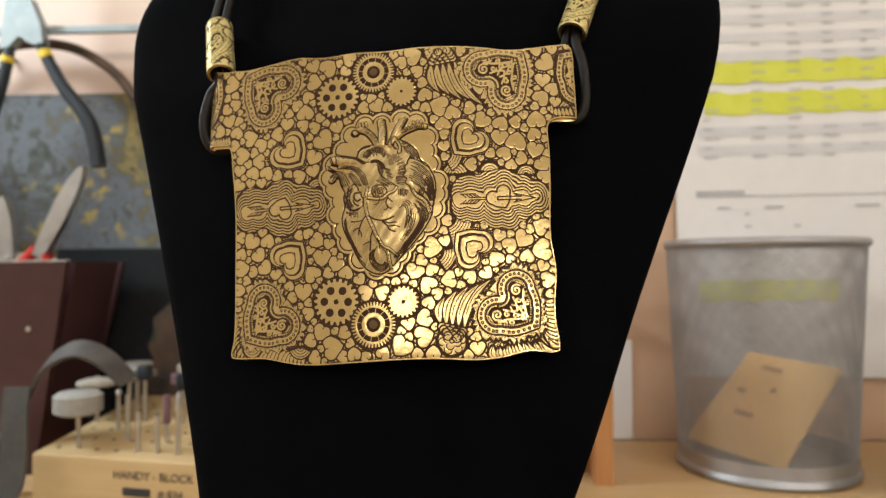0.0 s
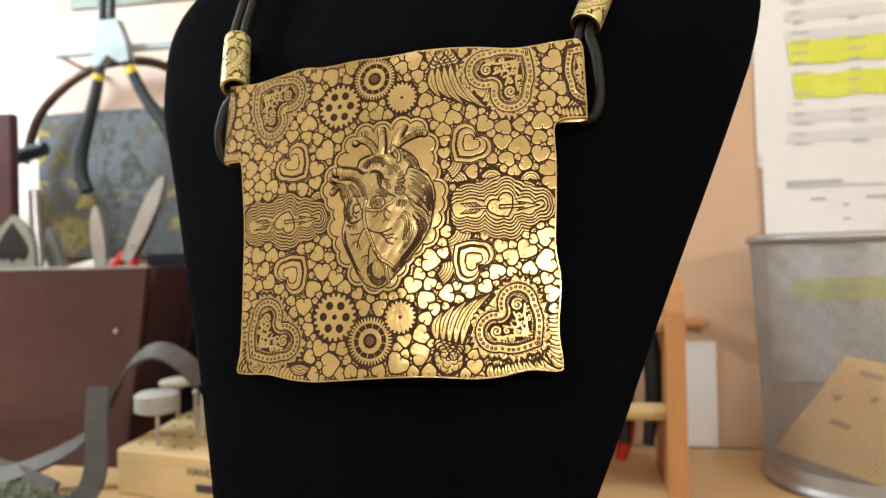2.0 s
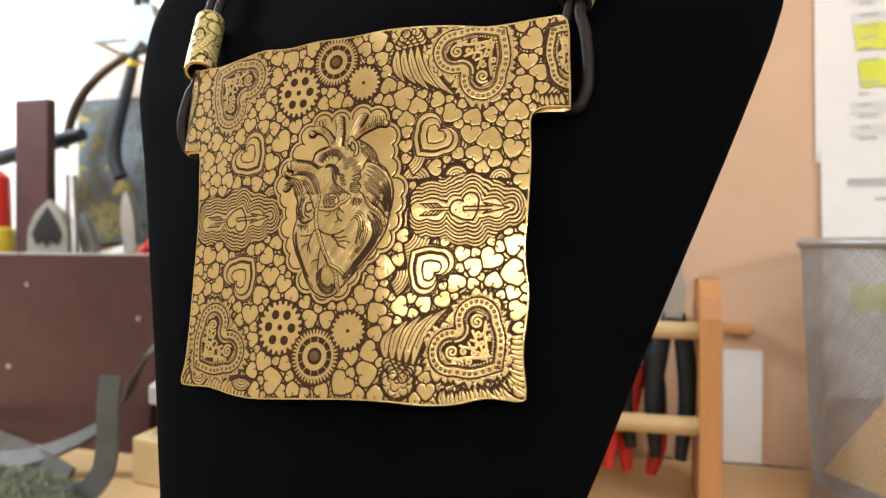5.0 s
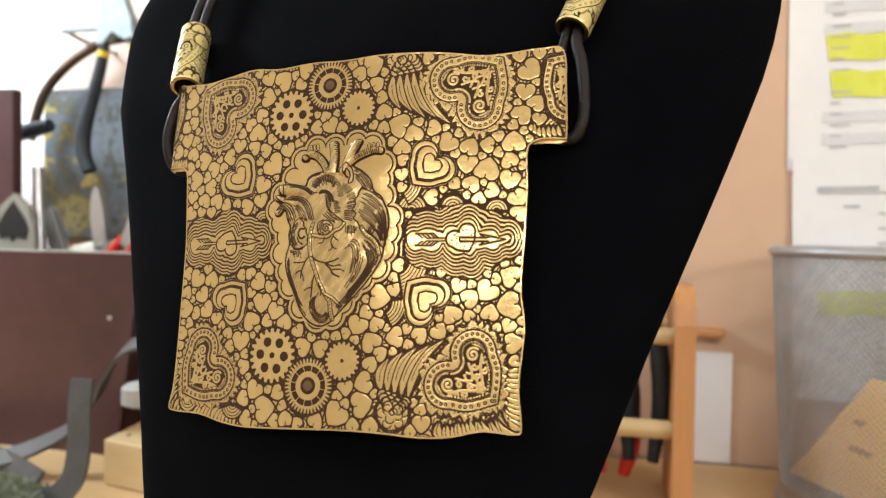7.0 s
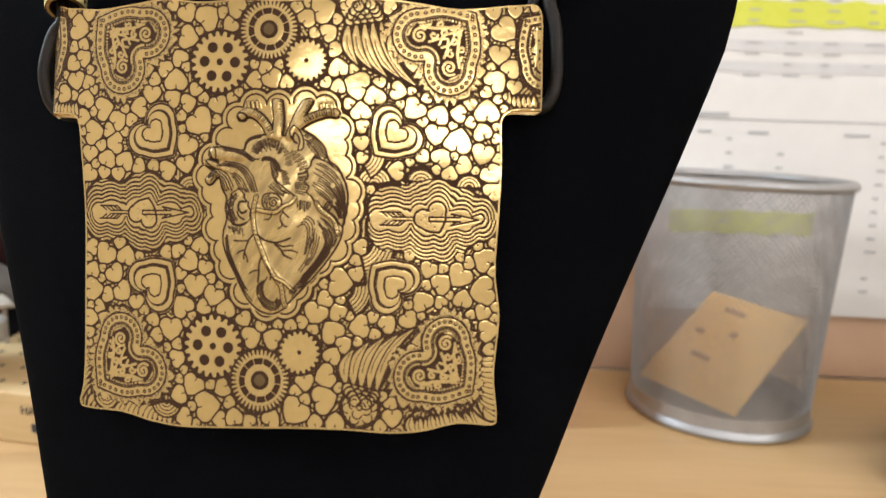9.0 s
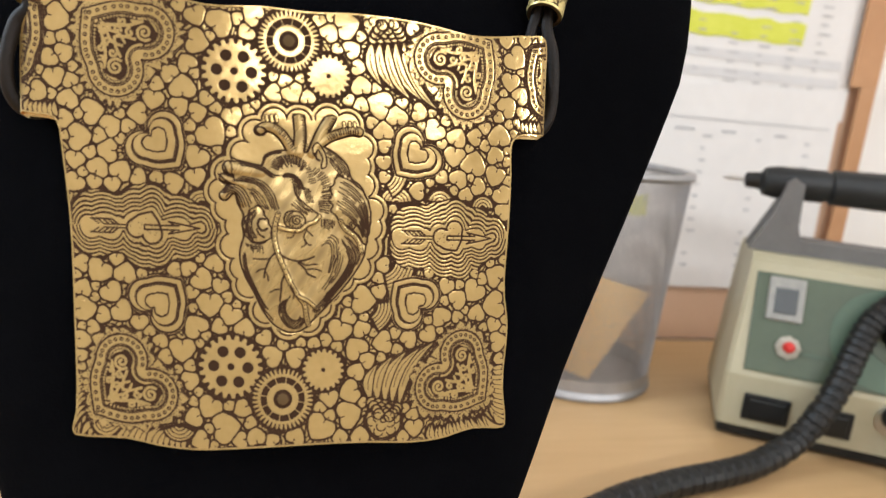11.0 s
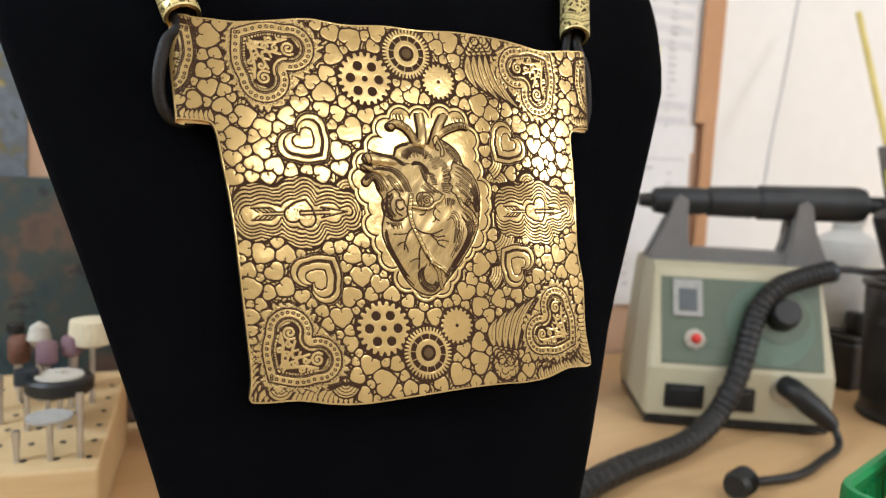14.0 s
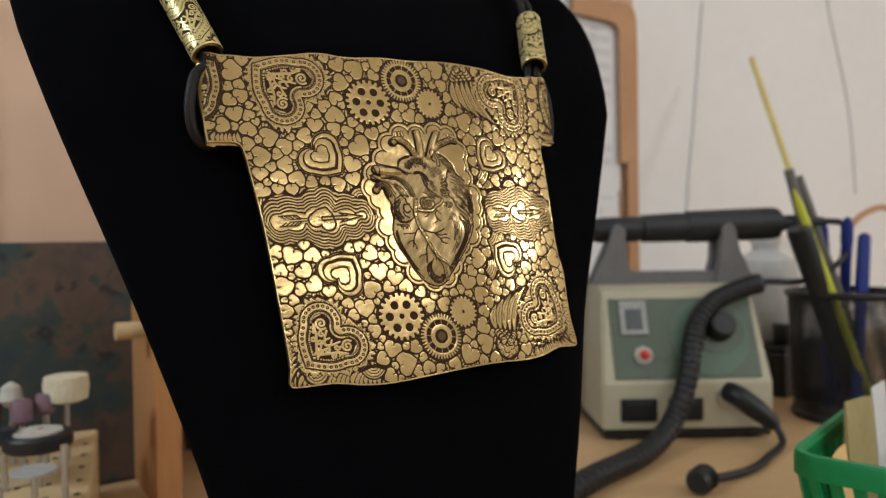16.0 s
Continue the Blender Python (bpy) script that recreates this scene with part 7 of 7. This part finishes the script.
    R.line(curve([(-13.0, 130.1), (-11.7, 129.5), (-10.4, 129.7), (-9.8, 129.7)], 5), 0.2)
    R.line(curve([(-13.0, 129.8), (-11.9, 128.9), (-11.3, 128.0), (-10.0, 127.5)], 5), 0.28)
    R.line(curve([(-11.4, 128.8), (-10.1, 128.9), (-9.0, 128.6)], 5), 0.2)
    R.line(curve([(-13.8, 135.1), (-14.2, 134.1), (-15.1, 133.9)], 5), 0.2)
    R.line(curve([(-11.8, 135.5), (-12.3, 134.3), (-11.9, 133.0), (-12.6, 132.5)], 5), 0.2)
    R.line(curve([(-12.1, 133.8), (-11.5, 133.0), (-11.0, 132.9)], 5), 0.2)
    R.line(curve([(-11.8, 135.3), (-10.8, 134.5)], 5), 0.2)
    # walls of the chambers: strokes that follow the form
    R.ticks([(-9.5, 137.4), (-8.3, 137.5), (-7.0, 137.2)], [(-9.4, 135.2), (-8.2, 135.6), (-6.9, 135.8)], 8, 0.15, (0.5, 1.0), 0.0)
    R.flow([(-8.7, 134.4), (-7.5, 135.1), (-6.2, 134.3), (-6.0, 132.3), (-6.7, 129.4)], [(-9.2, 132.8), (-8.2, 133.3), (-7.6, 132.4), (-7.6, 130.4), (-8.0, 127.9)], 4, 0.15, 0.16, 0.25)
    R.flow([(-5.1, 135.0), (-3.3, 133.5), (-2.2, 131.5), (-3.4, 128.8), (-5.8, 125.5), (-8.2, 122.6)], [(-6.0, 133.8), (-5.0, 132.3), (-4.4, 130.5), (-5.6, 127.9), (-7.4, 125.5), (-9.1, 123.8)], 8, 0.15, 0.2, 0.25)
    R.flow([(-5.8, 133.8), (-5.1, 131.8), (-5.9, 128.4), (-7.9, 125.4)], [(-7.4, 132.4), (-6.9, 130.4), (-7.5, 127.9), (-9.0, 125.3)], 4, 0.15, 0.3, 0.25)
    R.flow([(-15.1, 123.7), (-16.1, 122.2), (-15.7, 120.3), (-14.3, 118.7), (-12.4, 118.5), (-11.1, 120.2)], [(-14.0, 124.2), (-14.7, 122.7), (-14.5, 121.2), (-13.6, 120.3), (-12.6, 120.3), (-12.1, 121.7)], 6, 0.15, 0.16, 0.25)
    R.flow([(-22.7, 130.9), (-22.3, 128.3), (-20.9, 125.5), (-19.1, 122.0), (-17.1, 119.5)], [(-21.8, 130.8), (-21.3, 128.3), (-20.0, 125.5), (-18.1, 122.3), (-16.2, 120.3)], 4, 0.17, 0.25, 0.25)
    R.flow([(-9.6, 120.4), (-7.7, 122.8), (-6.3, 124.3)], [(-10.6, 121.6), (-9.1, 123.3), (-7.9, 124.8)], 5, 0.15, 0.16, 0.25)
    R.bold, R.soft = 0.045, 0.10


def engraved_plate():
    pendant = thing("necklace", "engraved antiqued brass plate necklace on black leather cords", "necklace")
    R = Relief(-63.0, 35.6, 96.6, 174.8, 0.1, 7)
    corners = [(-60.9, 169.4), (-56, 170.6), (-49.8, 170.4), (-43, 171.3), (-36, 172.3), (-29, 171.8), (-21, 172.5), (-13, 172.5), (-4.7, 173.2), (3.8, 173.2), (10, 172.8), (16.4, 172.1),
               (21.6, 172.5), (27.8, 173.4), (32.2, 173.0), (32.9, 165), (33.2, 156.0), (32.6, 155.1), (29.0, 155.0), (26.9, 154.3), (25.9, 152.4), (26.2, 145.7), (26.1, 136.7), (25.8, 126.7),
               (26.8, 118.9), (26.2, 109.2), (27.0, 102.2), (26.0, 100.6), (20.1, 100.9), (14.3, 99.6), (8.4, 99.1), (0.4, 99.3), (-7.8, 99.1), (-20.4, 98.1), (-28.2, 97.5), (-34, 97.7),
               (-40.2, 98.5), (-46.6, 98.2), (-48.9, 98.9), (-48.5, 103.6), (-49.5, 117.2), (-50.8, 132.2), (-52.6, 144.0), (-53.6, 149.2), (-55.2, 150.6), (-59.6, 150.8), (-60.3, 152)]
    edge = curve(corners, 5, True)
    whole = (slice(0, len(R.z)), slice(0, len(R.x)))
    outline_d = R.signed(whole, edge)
    for c, r, n, k in (((-25.1, 161.2), 5.35, 22, 7), ((-16.2, 167.2), 5.15, 40, 12), ((-9.2, 162.0), 3.65, 20, 1),
                       ((-23.5, 111.6), 5.25, 22, 7), ((-14.6, 106.6), 5.1, 40, 12), ((-7.9, 111.7), 3.55, 20, 1)):
        R.gear(c, r, n, kind=k)
    draw_human_heart(R)
    for tip, notch in ([(-50.3, 168.8), (-40.3, 161.5)], [(20.5, 171.6), (11.8, 162.8)], [(-45.5, 102.1), (-37.4, 110.1)], [(22.6, 105.8), (13.7, 112.8)]):
        R.dotted_heart(tip, notch)
    R.dotted_heart((29.0, 171.3), (36.9, 164.0), False)
    R.dotted_heart((-57.6, 169.0), (-66.0, 161.5), False)
    for tip, notch in (((-33.2, 144.3), (-38.8, 149.6)), ((3.6, 146.0), (8.4, 151.5)), ((-32.3, 125.5), (-37.0, 119.8)), ((4.0, 127.2), (9.4, 122.5))):
        R.swirl_heart(tip, notch)
    R.arrow_heart(*[(-46.7, 133.2), (-29.6, 134.3), (-37.5, 136.6), (-38.9, 132.2)],
                  [(-46.5, 135.0, 1.7), (-46.5, 132.2, 1.7), (-42.2, 134.0, 2.4), (-38.3, 135.6, 2.9), (-37.8, 132.0, 2.6), (-33.4, 134.9, 2.1), (-33.0, 133.0, 1.9), (-29.8, 134.3, 1.4)])
    R.arrow_heart(*[(5.9, 135.2), (22.5, 135.5), (15.8, 132.9), (13.4, 136.9)],
                  [(7.2, 136.8, 1.7), (7.2, 133.8, 1.7), (11.2, 136.6, 2.6), (14.6, 137.2, 2.6), (13.0, 133.4, 2.7), (16.5, 132.2, 1.8), (18.6, 136.6, 1.9), (18.8, 134.5, 1.8), (22.4, 135.6, 1.3)])
    # wings: long curved feathers
    R.wing((0.8, 172.4), [(-2.0, 168.8), (3.6, 169.8)], [(0.6, 160.4), (11.4, 157.6)], 5, 1.9, -1.6)
    R.wing((3.2, 103.6), [(0.6, 106.6), (5.8, 105.4)], [(2.0, 113.8), (12.8, 117.4)], 5, 1.9, 1.6)
    for c, big in (([(3.2, 103.2)][0], 1.0), ([(-0.9, 171.9)][0], 0.9)):
        w = R.win([c], 4.0)
        th = np.arctan2(R.gz[w] - c[1], R.gx[w] - c[0])
        rad = np.hypot(R.gx[w] - c[0], R.gz[w] - c[1])
        d = np.where(R.taken[w], 9.0, rad - 3.0 * big * (1 + 0.09 * np.abs(np.sin(2.5 * th))))
        R.claim(w, d, "rose", 0.2)
        R.cut(w, np.abs(d) - 0.14)
        for ring, n in ((2.2, 6), (1.2, 4)):
            for k in range(n):
                a = k * 2 * math.pi / n + ring
                R.line(spiral((c[0] + ring * big * math.cos(a), c[1] + ring * big * math.sin(a)), 0.85 * big, 0.85 * big, a - 1.7, 0.52), 0.19)
        R.line(spiral(c, 0.9 * big, 0.2, 0.0, 1.3), 0.2)
    # nested arcs between the halo and the side motifs
    for c, r0, r1, a0, a1 in (((1.5, 131.0), 2.6, 6.4, -75, -8), ((0.5, 146.5), 2.6, 5.2, -60, 20), ((3.8, 141.0), 0.4, 3.0, 10, 170), ((-1.0, 123.0), 2.2, 5.2, -60, 10),
                              ((-43.5, 101.0), 0.5, 2.6, 190, 350), ((12.0, 141.5), 0.4, 2.6, 20, 170), ((-29.5, 138.5), 0.4, 2.4, 40, 180),
                              ((20.5, 141.0), 0.4, 2.2, 0, 180), ((-31.5, 101.5), 0.4, 2.8, 200, 340)):
        R.fan(c, r0, r1, a0, a1)
    # tongues and bars along the edges and in the corners
    R.fringe([(26.8, 101.3), (26.7, 105.3), (26.2, 108.9), (25.7, 112.4)], [(24.0, 103.5), (23.3, 106.4), (23.4, 109.3), (23.7, 112.2)], 12, 1.1, 0.2)
    R.fringe([(26.8, 100.9), (23.8, 100.7), (20.0, 100.7), (16.4, 99.9), (12.0, 99.4)], [(22.5, 103.9), (21.1, 102.8), (18.1, 103.2), (15.2, 102.2), (11.5, 102.0)], 18, 1.0, 0.2)
    R.fringe([(-48.6, 108.0), (-48.4, 104.0), (-48.5, 99.4)], [(-46.4, 109.0), (-46.8, 105.5), (-46.0, 102.4)], 7, 0.85, 0.2)
    R.fringe([(-47.5, 98.6), (-42.0, 98.4), (-36.0, 98.0), (-30.0, 97.7)], [(-45.0, 101.0), (-40.0, 101.0), (-35.0, 100.8), (-29.0, 100.4)], 18, 1.0, 0.2)
    R.fringe([(26.0, 157.0), (28.5, 155.6), (32.6, 155.8)], [(26.0, 158.6), (28.5, 157.6), (31.8, 158.0)], 7, 0.9, 0.1)
    R.fringe([(-53.4, 150.8), (-56.0, 150.9), (-59.6, 151.2)], [(-54.0, 153.0), (-56.4, 153.0), (-59.0, 153.2)], 7, 0.9, 0.1)
    R.pack_hearts(outline_d)
    # a bright worn lip along the rim
    lip = np.clip(1 + (outline_d + 0.22) / 0.12, 0, 1)
    R.ink = R.ink * (1 - lip)
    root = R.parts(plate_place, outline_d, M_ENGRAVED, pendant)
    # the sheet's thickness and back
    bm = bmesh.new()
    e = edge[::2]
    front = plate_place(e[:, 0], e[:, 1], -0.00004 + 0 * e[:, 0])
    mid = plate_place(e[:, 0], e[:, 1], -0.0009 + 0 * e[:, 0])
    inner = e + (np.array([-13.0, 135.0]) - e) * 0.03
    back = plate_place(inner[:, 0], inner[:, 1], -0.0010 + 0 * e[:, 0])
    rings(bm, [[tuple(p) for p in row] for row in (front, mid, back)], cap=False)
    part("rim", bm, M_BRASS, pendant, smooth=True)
    return pendant


def engraved_sleeve(necklace, foot, head, radius, seed):
    """An engraved brass tube that gathers two strands of cord."""
    foot, head = Vector(foot), Vector(head)
    round_mm = 2 * math.pi * radius * 1000
    tall = (head - foot).length * 1000
    R = Relief(0, round_mm, 0, tall, 0.12, seed)
    R.names = ["sleeve"]
    R.bold = -0.02
    whole = (slice(0, len(R.z)), slice(0, len(R.x)))
    for c in (round_mm * 0.30, round_mm * 0.80):
        R.dotted_heart((c, 1.5), (c + 2.0, tall * 0.62))
    R.gear((round_mm * 0.55, tall * 0.70), 2.2, 16, kind=1)
    R.pack_hearts(np.maximum(np.maximum(-R.gz, R.gz - tall), -5.0), (1.6, 1.3, 1.0, 0.8), 600, crowd=(90, 90, 90, 90))
    band = np.minimum(R.gz, tall - R.gz)
    R.ink *= np.clip((band - 0.35) / 0.15, 0, 1)
    R.owner[:] = 0
    R.names = ["sleeve"]
    axis = (head - foot).normalized()
    side = axis.cross(Vector((0, 1, 0))).normalized()
    fore = side.cross(axis)

    def place(x, z, h):
        a = x / round_mm * 2 * math.pi
        r = radius + h - 0.0003 * np.clip(0.5 - np.minimum(z, tall - z), 0, 1)
        p = np.outer(np.ones(x.size), np.array(foot)) + np.outer((z * 0.001).ravel(), np.array(axis))
        p += (r * np.cos(a)).ravel()[:, None] * np.array(side) + (r * np.sin(a)).ravel()[:, None] * np.array(fore)
        return p.reshape(x.shape + (3,))

    root = R.parts(place, np.full(R.gx.shape, -5.0), M_SLEEVE, necklace)
    root["label"] = "engraved brass tube sleeve"
    bm = bmesh.new()
    turn = Matrix((side, fore, axis)).transposed().to_4x4()
    m = Matrix.Translation(foot) @ turn
    lathe(bm, [(radius - 0.0003, 0.0), (radius - 0.0009, 0.0), (radius - 0.0009, tall * 0.001), (radius - 0.0003, tall * 0.001)], 40, m)
    part("lining", bm, M_BRASS, root, smooth=True)
    return axis, side


necklace = engraved_plate()
for sgn, foot, head in ((-1, (-0.0586, 0.1906, 0.1706), (-0.0631, 0.2019, 0.1871)), (1, (0.0333, 0.1858, 0.1783), (0.0396, 0.1955, 0.1952))):
    axis, side = engraved_sleeve(necklace, foot, head, 0.0037, 20 + sgn)
    F, Hd = Vector(foot), Vector(head)
    off = 0.0017
    # the two strands above, laid over the shoulder
    for k in (-1, 1):
        o = side * off * k
        path = [F + o + axis * 0.002, Hd + o, Vector((Hd.x, min(Hd.y + 0.005, bust_y(Hd.x, Hd.z + 0.010) - 0.002), Hd.z + 0.010)) + o]
        path += [Vector((Hd.x - sgn * d, bust_y(Hd.x - sgn * d, z) - 0.002, z)) + o for d, z in ((0.001, 0.214), (0.003, 0.230), (0.006, 0.250), (0.010, 0.276))]
        bm = bmesh.new()
        tube(bm, smooth_path(path, 8), 0.0012, 12)
        part("cord", bm, M_CORD, necklace, "black leather cord", smooth=True)
    # the loop below, round the flap's outer end
    if sgn < 0:
        loop = [F + axis * 0.004 + Vector((-0.001, 0, 0)), F + Vector((-0.0008, 0.0002, -0.002)), (-0.0616, 0.1910, 0.1655), (-0.0630, 0.1900, 0.1590), (-0.0624, 0.1900, 0.1535), (-0.0600, 0.1905, 0.1506), (-0.0565, 0.1910, 0.1512), (-0.0540, 0.1900, 0.1560)]
        inner = [F + axis * 0.004 + Vector((0.0015, 0, 0)), F + Vector((0.0018, 0.001, -0.003)), (-0.0575, 0.1930, 0.1640), (-0.0560, 0.1915, 0.1560)]
    else:
        loop = [F + axis * 0.004 + Vector((0.001, 0, 0)), F + Vector((0.0010, 0.0002, -0.002)), (0.0356, 0.1840, 0.1705), (0.0362, 0.1830, 0.1630), (0.0357, 0.1825, 0.1583), (0.0340, 0.1825, 0.1558), (0.0310, 0.1828, 0.1562), (0.0285, 0.1820, 0.1600)]
        inner = [F + axis * 0.004 + Vector((-0.0015, 0, 0)), F + Vector((-0.0018, 0.001, -0.003)), (0.0305, 0.1850, 0.1690), (0.0290, 0.1815, 0.1610)]
    for path, thick in ((loop, 0.00122), (inner, 0.00105)):
        bm = bmesh.new()
        tube(bm, smooth_path(path, 8), thick, 12)
        part("cord", bm, M_CORD, necklace, "black leather cord", smooth=True)
